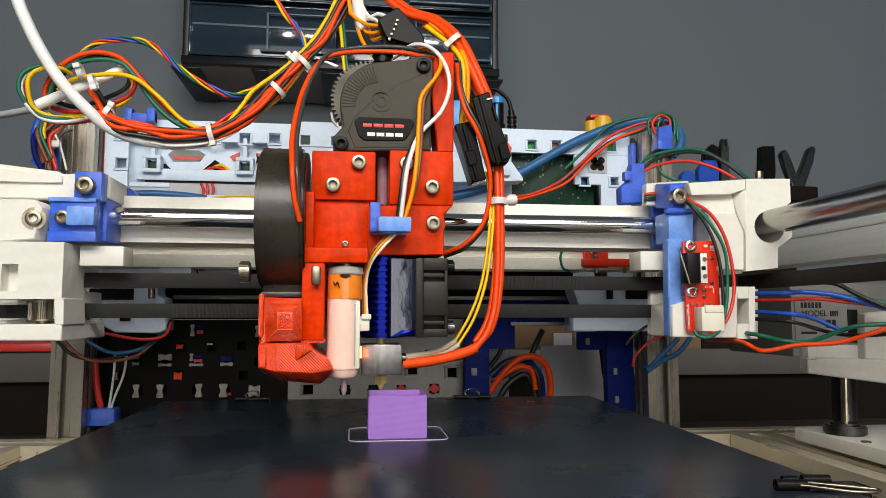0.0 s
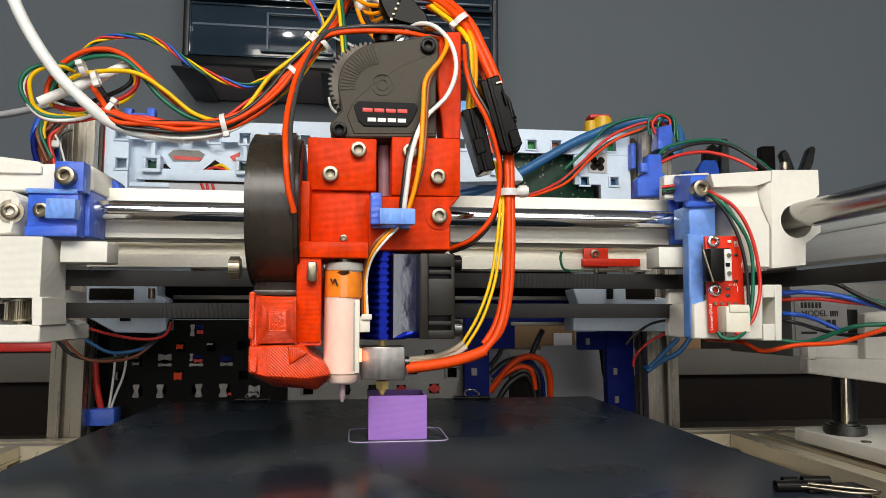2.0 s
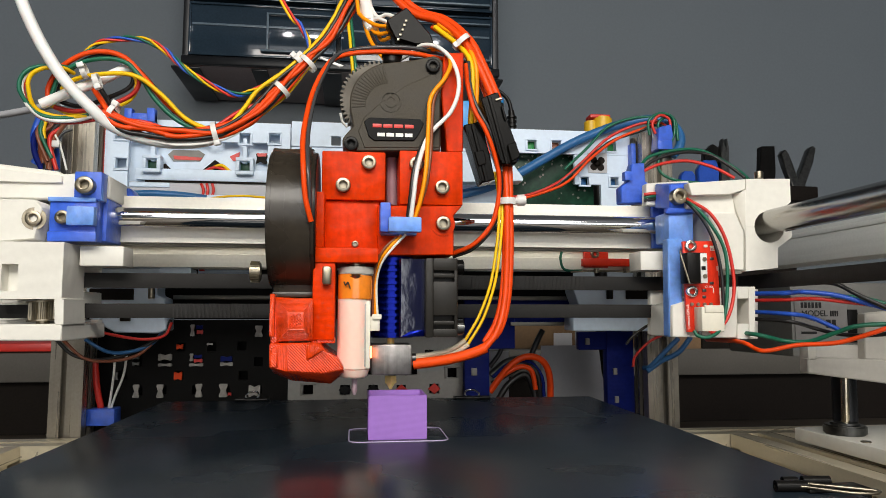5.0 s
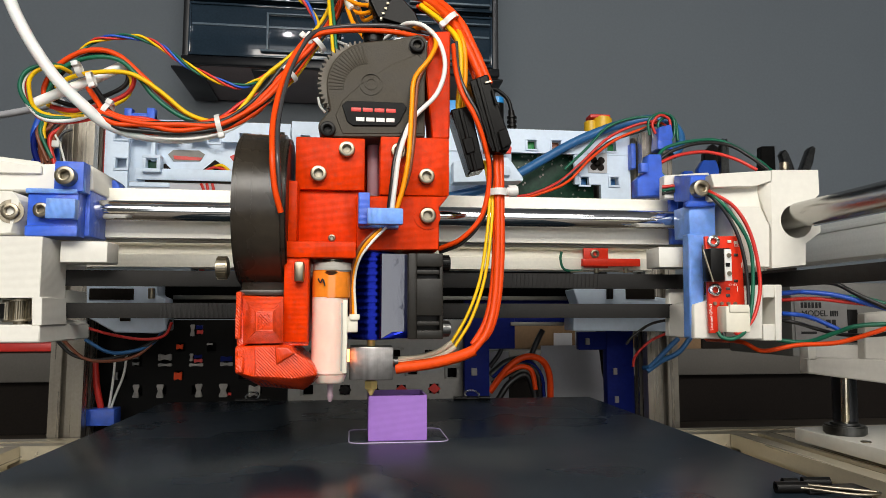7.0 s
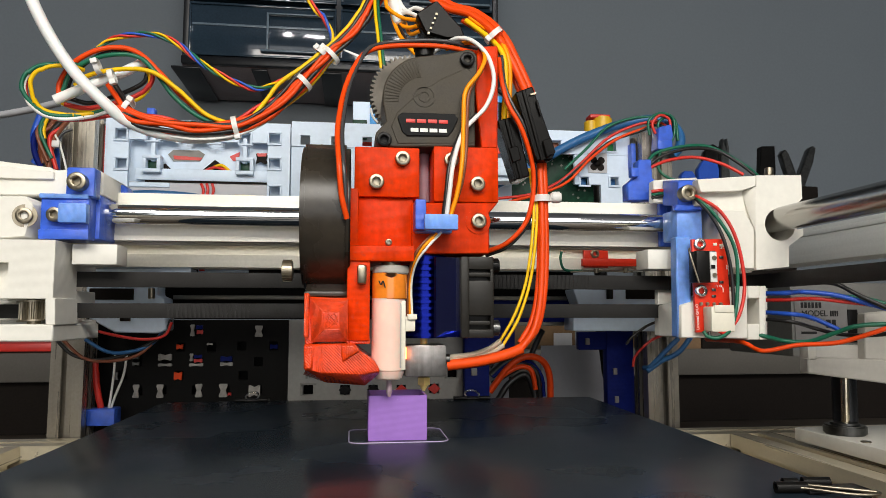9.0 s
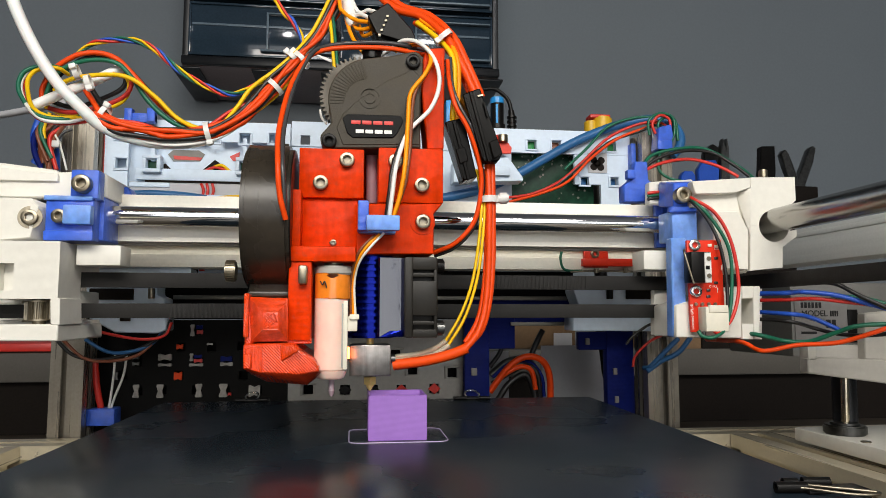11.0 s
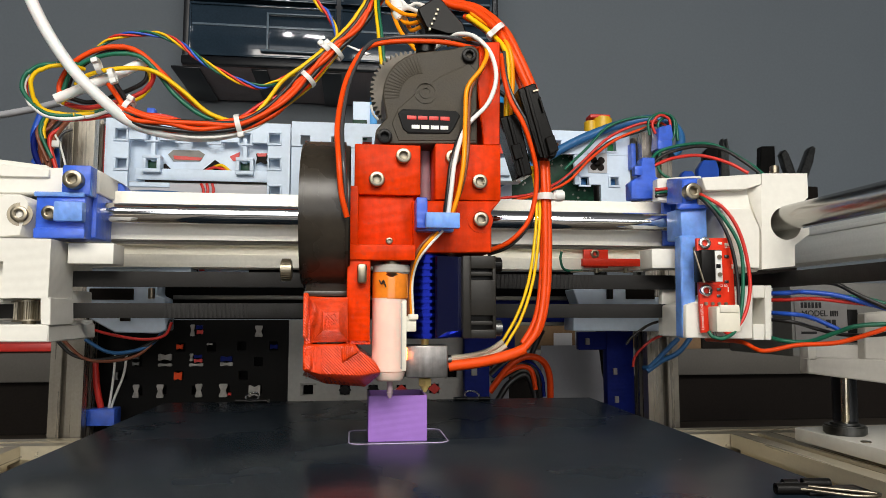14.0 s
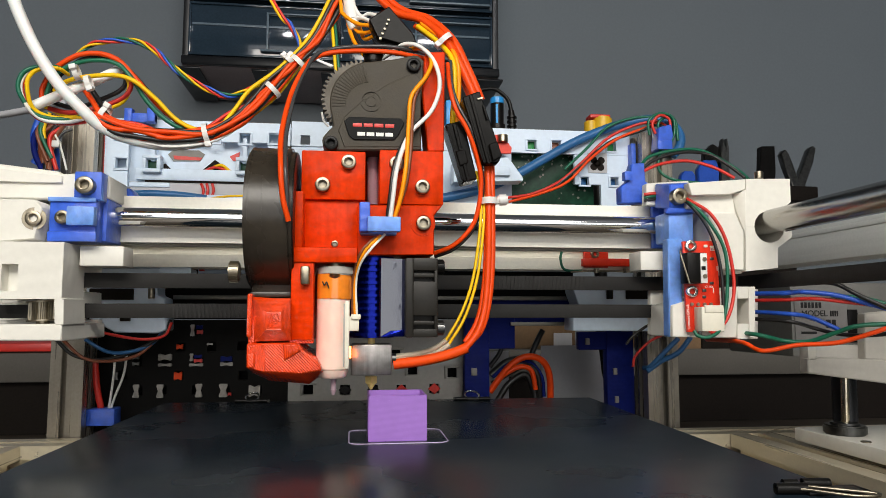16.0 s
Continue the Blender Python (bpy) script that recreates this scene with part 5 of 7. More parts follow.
for p in cl:
    part("hole_collar", [box(p[0] - 3.9, p[0] + 3.9, 427, 428.1, p[1] + 2.6, p[1] + 3.8, 0.2), box(p[0] - 3.9, p[0] + 3.9, 427, 428.1, p[1] - 3.8, p[1] - 2.6, 0.2),
                         box(p[0] - 3.9, p[0] - 2.6, 427, 428.1, p[1] - 2.6, p[1] + 2.6, 0.2), box(p[0] + 2.6, p[0] + 3.9, 427, 428.1, p[1] - 2.6, p[1] + 2.6, 0.2)], COOLWHITE, tray)
    part("hole_plug", box(p[0] - 2.5, p[0] + 2.5, 433, 434, p[1] - 2.5, p[1] + 2.5, 0.2), W_STEEL, tray)
part("tray_cable", tube([(-140.17, 422, 186.73), (-132.53, 422, 188.87), (-118.57, 422, 190.17), (-99.67, 422, 189.59), (-85.32, 422, 187.90)], 2.2, 10), W_STEEL, tray)
part("tray_wire", tube([(-89.20, 421, 186.32), (-77.17, 421, 188.90), (-64.34, 421, 189.85), (-51.37, 421, 189.12)], 0.7, 8), W_YEL, tray)
part("red_edge_strip", box(-147.42, -145.21, 430, 434, 201.9, 231.69, 0.3), W_CRIM, tray)
part("brown_edge_strip", box(-145.59, -144, 433, 437, 190.15, 231.69, 0.3), PAPER, tray)

cb = thing("controller_board", (125.03, 440, 193.95), "green controller circuit board with many solder joints", "circuit board")
part("board", box(100.41, 155.02, 438, 440, 187.72, 228.5, 0.2), PCBGREEN, cb)
rnd = random.Random(5)
for i in range(60):
    x, z = rnd.uniform(105.03, 150.92), rnd.uniform(194.91, 224.53)
    part("solder_joint", rod((x, 437.3, z), (x, 438, z), rnd.uniform(0.4, 0.8), 8), ALU_DULL, cb)

# small devices standing on the tray
dv = thing("dc_plug_box", (74.03, 445, 236.78), "bright blue terminal with black knob and power lead", "terminal")
part("terminal_body", box(59.29, 80.24, 446, 460, 240.68, 260.33, 0.6), SKYBLUE, dv)
part("knob", [rod((91.76, 440, 240.59), (91.85, 440, 257.1), 4.3, 20, bev=0.4), rod((91.75, 440, 239.84), (91.77, 440, 242.84), 5.4, 20)], BLACK, dv)
part("knob_cap", [rod((91.85, 440, 256.35), (91.88, 440, 260.87), 4.4, 20, bev=0.5), box(90.04, 91.51, 435.2, 436, 241.44, 255.54, 0.1)], SKYBLUE, dv)
part("power_lead", tube([(82.53, 450, 268.98), (92.08, 450, 270.16), (100.87, 450, 263.97), (103.87, 450, 254.45)], 1.4, 8), BLACK, dv)
part("strain_relief", [rod((104.16, 450, 242.17), (103.5, 450, 255.98), 2.8, 14, 2.0)] + [ring((103.83, 450, z), (103.83, 450, z + 1.2), 3.3, 2, 14) for z in (244.45, 247.53, 250.6)], BLACK, dv)
part("red_circuit", prism([(78.67, 230.01), (89.98, 231.11), (96.31, 222.81), (95.93, 219.26), (78.62, 218.72)], 418, 420, bev=0.1), PCBRED, dv)
part("trimmer", rod((90.47, 417, 230.16), (90.44, 417, 225.92), 3.2, 16), STEEL, dv)
part("white_socket", [prism([(58.5, 210.95), (91.82, 214.71), (100.85, 202.41), (100.83, 200.32), (58.51, 198.55)], 408, 420, bev=0.3), box(80.62, 92.3, 405, 409, 202.73, 208.2, 0.5)], COOLWHITE, dv)
part("led_block", box(-0.95, 10.31, 450, 456, 235.68, 258.1, 0.3), COOLWHITE, dv)
part("small_board", box(-1.85, 22.7, 440, 447, 226.17, 229.12, 0.2), PCBRED, dv)
part("green_board", box(-1.18, 8.16, 446, 449.5, 232.44, 244.99, 0.2), PCBGREEN, dv)
part("status_led", box(0.94, 5.95, 444.6, 446, 236.56, 240.98, 0.2), LEDGLOW, dv, "glowing pale green status light")
part("cyan_part", box(9.86, 14.6, 449, 455, 239.39, 261.09, 0.3), SKYBLUE, dv)

# thick blue cable and companions across the tray
bc_ = thing("blue_cable", (150.55, 424, 234.03), "thick steel-blue cable with red and black wires alongside", "cable")
part("cable", tube([(52.94, 424, 191.15), (77.54, 424, 197.36), (98.99, 424, 206.42), (117.17, 424, 216.98), (135.63, 424, 227.69), (154.33, 424, 236.36), (172.42, 422, 242.35), (189.57, 418, 244.08), (198.88, 414, 239.67), (201.94, 410, 231.48), (199.99, 408, 223.75), (195.41, 408, 218.62)], 2.9, 14), W_STEEL, bc_)
part("wire", tube([(87.33, 420, 191.27), (108.65, 420, 194.58), (126.72, 420, 202.82), (141.47, 420, 215.38), (158.33, 420, 231.09), (174.46, 418, 239.14), (187.72, 414, 241.44), (193.2, 410, 236.93), (193.91, 408, 229.98)], 0.9), W_CRIM, bc_)
part("wire", tube([(94.38, 420, 189.33), (115.82, 420, 195.45), (131.84, 419, 202.76), (146.66, 419, 217.47), (163.5, 419, 230.28), (181.03, 416, 237.38), (190.49, 412, 239.54), (195.59, 409, 233.16)], 0.9), W_RED, bc_)
part("wire", tube([(129.84, 418, 210.33), (144.61, 418, 224.36), (158.11, 419, 238.09), (174.59, 418, 244.25), (188.71, 416, 244.95), (194.81, 413, 244.33), (198.79, 410, 237.5), (193.85, 408, 227.84), (186.29, 407, 236.24), (190.12, 407, 241.74), (197.93, 408, 240.52), (198.9, 407, 227.76)], 0.9), W_GRN, bc_)
part("wire", tube([(124.87, 420, 199.93), (141.44, 420, 213.94), (160.14, 420, 228.97), (177.67, 417, 235.34), (188.61, 412, 238.75), (196.56, 408, 232.22)], 0.9), W_BLK, bc_)
part("wire", tube([(183.42, 405, 230.99), (181.77, 405, 237.31), (186.67, 405, 242.83), (192.46, 405, 240.55), (193, 405, 234.16), (189.88, 405, 227.67)], 0.9), W_CRIM, bc_)
part("wire", tube([(180.2, 406, 230.43), (179.71, 406, 238.93), (186.43, 406, 244.17), (195.19, 406, 242.36), (196.37, 406, 232.77), (192.4, 406, 223.03)], 0.9), W_GRN, bc_)
part("wire", tube([(186.36, 404, 222.36), (184.52, 404, 208.96), (192.09, 402, 202.49), (205.52, 400, 200.36), (215.33, 398, 199.55)], 0.9), W_GRN, bc_)
part("cable_holder", [prism([(184.6, 234.6), (192.61, 236.72), (193.84, 228.97), (189.96, 221.07), (183.2, 220.9)], 402, 412, bev=0.5), box(182.66, 192.09, 400, 403.5, 220.48, 226.09, 0.5)], BLUE, bc_, "blue printed cable holder")
part("blue_edge", box(174.76, 177.77, 422, 428, 212.88, 229.03, 0.3), BLUE, bc_)

# emergency knob and tools behind the tray
kb = thing("stop_knob", (189.25, 520, 261.8), "yellow knob with red cap behind the tray", "knob")
part("knob_base", [rod((191.91, 520, 257.85), (192.25, 520, 274.09), 8.2, 10, 7.4, 1.2), rod((183.48, 522, 258.07), (183.72, 522, 271.16), 5.5, 10, bev=1.0)], YELLOWM, kb)
part("stem", rod((190.7, 526, 0), (190.7, 526, 261.08), 5, 12), BLACK, kb)
part("knob_cap", box(181.24, 197.76, 516, 528, 272.63, 275.79, 1), W_CRIM, kb)
tr = thing("tool_rack", (428.86, 720, 256.06), "dark tool rack standing on the shelf behind the printer", "tool rack")
part("rack_stand", box(395.14, 515.89, 765, 790, 82.44, 265.17, 1), DARKM, tr)
part("rack_rail", box(343.53, 509.58, 712, 770, 245.68, 262.05, 1), DARKM, tr)


def tool(points, y, material, name, label):
    t = thing(name, (points[0][0], y, points[0][1]), label, "hand tool", "tools in the rack")
    part("tool_shape", prism(points, y, y + 9, bev=1.0), material, t)
    return t


tool([(374.81, 254.77), (374.37, 279.83), (381.28, 290.1), (395.78, 290.54), (399.37, 280.53), (397.1, 255.31)], 720, W_BLU, "screwdriver", "blue-handled driver standing in the rack")
tool([(353.98, 254.27), (354.54, 271.76), (358.62, 277.51), (367.76, 277.76), (371.49, 272.22), (370.89, 254.68)], 720, W_BLU, "screwdriver", "short blue-handled driver standing in the rack")
tool([(383.26, 287.24), (385.08, 301.26), (394.67, 309.86), (402.49, 305.64), (403.15, 287.82)], 724, BLACK, "cutter", "black cutter standing in the rack")
tool([(397.52, 254.62), (400.73, 304.94), (403.1, 315.14), (405.3, 303.82), (407.73, 315.3), (409.27, 303.95), (409, 279.97), (410.65, 254.93)], 716, DARKSTEEL, "tweezers", "dark steel tweezers standing in the rack")
tool([(444.76, 256.79), (448.55, 282.33), (450.34, 307.98), (467.31, 309.18), (467.46, 282.86), (464.93, 257.28)], 722, BLACK, "pliers", "pliers with black grips standing in the rack")
tool([(471.91, 299.47), (476.90, 304.74), (481.39, 299.75), (490.84, 271.88), (505.51, 305.61), (510.51, 309.64), (514.49, 307.18), (510.16, 290.31), (499.27, 264.44), (503.77, 246.72), (499.50, 242.83), (492.03, 255.36), (484.62, 242.53), (479.36, 244.95), (484.84, 260.28), (475.90, 284.25)], 718, DARKSTEEL, "pliers", "open slim dark steel pliers standing in the rack")

# ---- behind and below the gantry ----
ledge = thing("back_shelf", (-293.21, 760, 62.22), "grey board shelf against the wall, shade under it made of dark sheets", "shelf")
part("shelf_board", box(-900, 900, 760, 1055, 53.27, 82.44, 1.5), SHELFM, ledge)
# two dark sheets stand in for the shade under the shelf
part("shade_back", box(-900, 900, 1040, 1058, 0.5, 53.27, 0), DARKM, ledge)
part("shade_front", box(-900, 900, 772, 777, 0.5, 52.71, 0), DARKM, ledge)
bd = thing("red_folder", (-327.02, 762, 82.51), "thin red folder lying on the shelf", "folder")
part("cover", box(-452.13, -301.82, 765, 960, 83.63, 92.06, 1), W_CRIM, bd)
wood = thing("wooden_board", (437.13, 770, 80.75), "brown wooden board lying on the shelf", "board")
part("plank", box(334.48, 520.54, 768, 900, 78.93, 96.31, 1), CARD, wood)

# black perforated cover, left of the space under the beam
bpn = thing("black_panel", (-94.26, 445, 68.11), "black perforated plastic cover with grey and coloured tabs on its face", "panel")
bx = [-151.52, -38.7]
bz = [52.17, 117.26]
cuts = [sq(p, 2.7) for p in [(-94.03, 110.47), (-56.37, 110.42), (-101.92, 101.02), (-84.15, 100.94), (-66.21, 101.55), (-47.38, 101.48), (-126.59, 92.43), (-110.74, 92.33), (-92.44, 92.2), (-73.94, 92.08), (-56.24, 91.96), (-102.64, 84.23), (-65.06, 83.89), (-125.9, 75.16), (-112.07, 75.66), (-92.21, 75.42), (-75.43, 75.23), (-56.48, 75.01), (-134.93, 84.52)]]
holes_panel("cover", bx[0], bx[1], bz[0], bz[1], 445, 448, cuts, bpn, COVERBLK)
part("backing", box(bx[0], bx[1], 458, 460, bz[0], bz[1], 0.2), COVERBLK, bpn)
GREYTAB = mat("dull_tab_plastic", (0.34, 0.32, 0.29), 0.5, var=0.2, scale=200)
tab_at = [(-95.37, 111.05), (-91.37, 112.94), (-91.05, 110.02), (-102.49, 101.26), (-85.1, 102.74), (-127.44, 95.21), (-127.29, 91.34), (-110.75, 95.11), (-110.58, 90.55), (-95.49, 94.92), (-91.66, 95.33), (-91.57, 92.87), (-92.61, 90.42), (-75.09, 93.88), (-75, 90.73), (-102.95, 83.9), (-126.64, 75.26), (-112.92, 75.1), (-90.67, 75.17), (-76.42, 75), (-72.72, 72.94), (-138.33, 84.22), (-56.37, 110.42), (-47.13, 101.03), (-58.14, 74.45)]
tab_size = [(2.7, 7.0, GREYTAB), (3.8, 2.5, NAVY), (3.6, 2.7, W_CRIM), (3.8, 3.2, W_RED), (3.4, 1.4, GREYTAB), (3.8, 2.7, DARKSTEEL), (4.3, 2.3, DARKSTEEL), (7.9, 4.1, GREYTAB), (7.9, 2.0, GREYTAB), (2.3, 4.5, GREYTAB), (4.5, 2.3, NAVY), (5.0, 2.3, W_CRIM), (7.9, 2.0, GREYTAB), (6.8, 3.4, NAVY), (7.4, 2.3, GREYTAB), (4.7, 5.2, W_RED), (3.8, 7.7, GREYTAB), (4.3, 7.9, GREYTAB), (4.3, 7.9, GREYTAB), (5.2, 7.9, GREYTAB), (2.0, 2.0, W_CRIM), (3.2, 4.5, DARKSTEEL), (5.0, 6.8, GREYTAB), (4.5, 2.9, NAVY), (6.8, 7.4, GREYTAB)]
for (xm, zm), (w, h, m_) in zip(tab_at, tab_size):
    w, h = w / 2, h / 2
    pinch_x, pinch_z = (0.55, 1.0) if h > w * 1.2 else (1.0, 0.62)
    line = [(xm - w, zm - h * 0.8), (xm - w * 0.8, zm - h), (xm, zm - h * pinch_z), (xm + w * 0.8, zm - h), (xm + w, zm - h * 0.8), (xm + w * pinch_x, zm), (xm + w, zm + h * 0.8), (xm + w * 0.8, zm + h), (xm, zm + h * pinch_z), (xm - w * 0.8, zm + h), (xm - w, zm + h * 0.8), (xm - w * pinch_x, zm)]
    part("face_tab", prism(line, 443.9, 445.3, bev=0.12), m_, bpn)
# grey perforated cover
gpn = thing("grey_panel", (15.31, 446, 68.54), "dull grey perforated plastic cover", "panel")
gc = [sq(p, 3.0) for p in [(-23.15, 95.81), (-3.47, 95.7), (27.35, 95.53), (48.69, 95.42), (-22.95, 84.79), (13.38, 86.21), (38.04, 86.01), (63.06, 84.04), (-3.86, 74.29), (13.51, 74.08), (31.04, 73.88), (51.61, 74.34), (-26.18, 74.55)]]
holes_panel("cover", -38.44, 71, 48.3, 117.33, 446, 450, gc, gpn, mat("grey_cover", (0.3, 0.29, 0.27), 0.5, var=0.1))
part("backing", box(-38.44, 71, 458, 460, 48.3, 117.33, 0.2), COVERBLK, gpn)
for i, c in enumerate(gc):
    xm, zm = (c[0] + c[1]) / 2, (c[2] + c[3]) / 2
    if i in (8, 9, 10, 11, 3):
        part("diamond_plug", prism([(xm - 4, zm), (xm, zm + 3.4), (xm + 4, zm), (xm, zm - 3.4)], 444.6, 446.4, bev=0.2), W_CRIM if i in (10, 11) else BLACK, gpn)
    else:
        part("moulded_rib", [box(xm - 5, xm + 5, 444.6, 446.2, zm + 3.0, zm + 4.4, 0.3), box(xm - 5, xm - 3.6, 444.6, 446.2, zm - 3.5, zm + 3, 0.3)], BOARD, gpn)

rearc = thing("rear_cover", (-7.98, 447, 117.31), "plain black cover under the back beam", "panel")
part("cover", box(-155.63, 143.69, 448.2, 451, 117.66, 148.37, 0.3), COVERBLK, rearc)
# blue printed brackets under the beam
bk = thing("blue_bracket", (77.5, 436, 68.86), "dark blue printed bracket fixed under the back beam", "bracket", "blue brackets under the beam")
part("upright", [box(68.77, 84.25, 432, 440, 57.79, 119.55, 0.8), box(83.64, 100.77, 433, 438, 99.39, 119.57, 0.8)], NAVY, bk)
part("hole_plate", box(72.81, 76.31, 430.6, 432.2, 83.43, 87.87, 0.2), BOARD, bk)
bk2 = thing("blue_bracket", (168.12, 436, 62.03), "dark blue printed bracket with bright slots beside the post", "bracket", "blue brackets under the beam")
part("upright", [box(159.39, 177.19, 432, 440, 56.28, 110.4, 0.8), box(141.33, 172.4, 433, 438, 98.41, 109.71, 0.8)], NAVY, bk2)
for x, z in [(146.83, 103.76), (164.49, 85.05), (165.2, 67.57)]:
    part("slot", box(x - 1.2, x + 1.2, 430.8, 433.2, z - 2, z + 2, 0.2), BOARD, bk2)
bk3 = thing("blue_bracket", (108.29, 436, 116.05), "dark blue printed strip under the back beam", "bracket", "blue brackets under the beam")
part("strip", [box(69.46, 140, 436, 442, 126.68, 130.23, 0.5), box(97.48, 140, 437, 443, 115.34, 120.29, 0.5)], NAVY, bk3)

sg = thing("strip_guide", (20, 431, 120), "thin bright metal strips fixed across the dark cover", "strip", "strips across the cover")
part("strip", box(-103.95, 138.14, 430, 432, 129.40, 131.87, 0.3), ALU_DULL, sg, "dull bright strip")
part("strip", box(97.41, 137.13, 430, 432, 113.60, 115.99, 0.3), ALU_DULL, sg, "dull bright strip")
paper = thing("paper_sheet", (167.51, 520, 52.18), "white sheet of card leaning behind the bed", "paper")
part("sheet", turned(box(141.81, 193.63, 520, 522, 35.59, 97.48, 0.2), about((167.51, 520, 52.18), -4)), PAPER, paper)
pp2 = thing("paper_sheet", (113.61, 530, 51.71), "small white card strip leaning behind the bed", "paper")
part("sheet", box(99.9, 118.17, 530, 532, 35.1, 93.04, 0.2), PAPER, pp2)
card = thing("cardboard_box", (152.88, 560, 92.24), "brown cardboard box behind the beam", "box")
part("carton", box(127.35, 180.39, 560, 640, 93.14, 114.02, 1), CARD, card)
part("white_flap", box(162.13, 177.23, 558.6, 560.2, 94.48, 105.83, 0.2), PAPER, card)
coil = thing("cable_coil", (112.36, 470, 64.49), "coil of red and black cable behind the bed", "cable")
part("cable", tube([(90.81, 466, 69.65), (103.45, 464, 85.96), (114.77, 463, 92.63), (125.54, 463, 90.33), (131.11, 464, 80.16), (132.19, 466, 59.48)], 2.2, 12), W_RED, coil)
part("cable", tube([(92.75, 468, 74.61), (105.79, 466, 82.83), (117.39, 466, 86.46), (123.9, 466, 78.94), (125.37, 468, 59.33)], 1.8, 10), W_BLK, coil)
part("cable", tube([(92.41, 470, 80.01), (104.82, 470, 89.28), (118.43, 470, 89.19), (126.08, 470, 74.06), (124.48, 472, 58.84)], 2.6, 10), W_BLK, coil)
part("cable", tube([(96.51, 468, 63.45), (104.26, 468, 74.48), (115.9, 468, 80.34), (121.96, 468, 66.83), (119.54, 468, 57.56)], 2.2, 10), W_BLK, coil)
part("cable", tube([(92.06, 472, 85.48), (99.08, 472, 94.85), (101.47, 472, 104.31), (99.62, 474, 113.78)], 1.6, 10), W_BLK, coil)
part("cable", tube([(119.69, 475, 88.86), (125.77, 475, 102.22), (130.11, 476, 109.89)], 2.0, 10), W_BLK, coil)
part("cable", tube([(90.37, 464.5, 69.77), (98.04, 464.5, 79.25), (110.34, 464.5, 85.80), (118.79, 464.5, 83.49), (121.72, 464.5, 70.83)], 1.7, 10), W_RED, coil)
part("cable", tube([(93.21, 467, 79.09), (104.02, 467, 87.55), (117.56, 467, 89.30), (126.38, 467, 79.85), (128.13, 467, 66.02)], 1.2, 8), NAVY, coil)

# idler brackets of the back corners
ib = thing("idler_bracket", (-124.05, 420, 109.15), "pale white printed idler bracket at the back corner", "bracket", "idler brackets at the back")
part("bracket_body", [prism([(-144.21, 145.55), (-89.54, 146.1), (-89.43, 142.98), (-107.05, 142.2), (-106.62, 131.05), (-102.4, 129.22), (-101.17, 111.98), (-105.83, 110.15), (-128.12, 110.79), (-142.99, 119.3)], 406, 424, bev=0.6)], COOLWHITE, ib)
# slots are not cut: dark boxes stand in for their shade
part("bracket_slot_shade", [box(-141.59, -118.75, 404.4, 406.4, 128.5, 134.65, 0.3), box(-125.23, -119.96, 404.6, 406.4, 116.87, 119.02, 0.2)], DARKM, ib)
part("bolt", rod((-109.14, 404, 134.74), (-108.92, 404, 129.19), 1.8, 14), STEEL, ib)
part("bracket_lip", [box(-136.07, -89.53, 408, 414, 141.82, 146.57, 0.3), box(-105.53, -88.89, 405, 408, 141.87, 147.01, 0.3)], COOLWHITE, ib)
part("rear_plate", box(-92.45, -62.80, 440, 443, 143.58, 150.33, 0.3), COOLWHITE, ib)
part("red_wire_end", box(-91.06, -88.19, 436, 439, 146.41, 148.46, 0.3), W_CRIM, ib)
ib2 = thing("idler_bracket", (168.42, 420, 109.28), "pale white printed idler bracket beside the back post", "bracket", "idler brackets at the back")
part("bracket_body", [prism([(129.91, 135.6), (180.31, 135.91), (180.17, 131.18), (192.6, 129.88), (192, 110.31), (129.5, 111.06), (129.64, 119.65), (133.2, 126.29)], 406, 424, bev=0.6)], COOLWHITE, ib2)
# dark box for the slot's shade, as on the other bracket
part("bracket_slot_shade", [box(162.27, 179.96, 404.4, 406.4, 129.8, 135.89, 0.3)], DARKM, ib2)
part("bolt", rod((151.8, 404, 137.08), (151.64, 404, 129.7), 2.0, 14), BLACK, ib2)
es = thing("rear_endstop", (149.21, 405, 145.86), "small red end-stop board on the back beam", "circuit board")
part("board", [box(133.6, 168.63, 398, 402, 148.87, 153.27, 0.3), box(135.11, 149.76, 400, 403, 148.09, 159.9, 0.3)], PCBRED, es)
cap_screw(es, 141.35, 400, 156.17, 2.6, 1.6)
for px_ in ((142.22, 400, 147.5), (160.26, 400, 147.67)):
    part("stud", rod(px_, (px_[0], px_[1], px_[2] - 2.6), 1.5, 12), STEEL, es)
part("lead", tube([(134.26, 402, 146.21), (123.96, 402, 146.78), (121.31, 402, 152.75), (122.06, 402, 157.44)], 0.8), W_GRN, es)
part("lever", tube([(126.73, 400, 145.35), (143.92, 400, 146.18), (164.76, 400, 145.71)], 0.5, 6), STEEL, es)

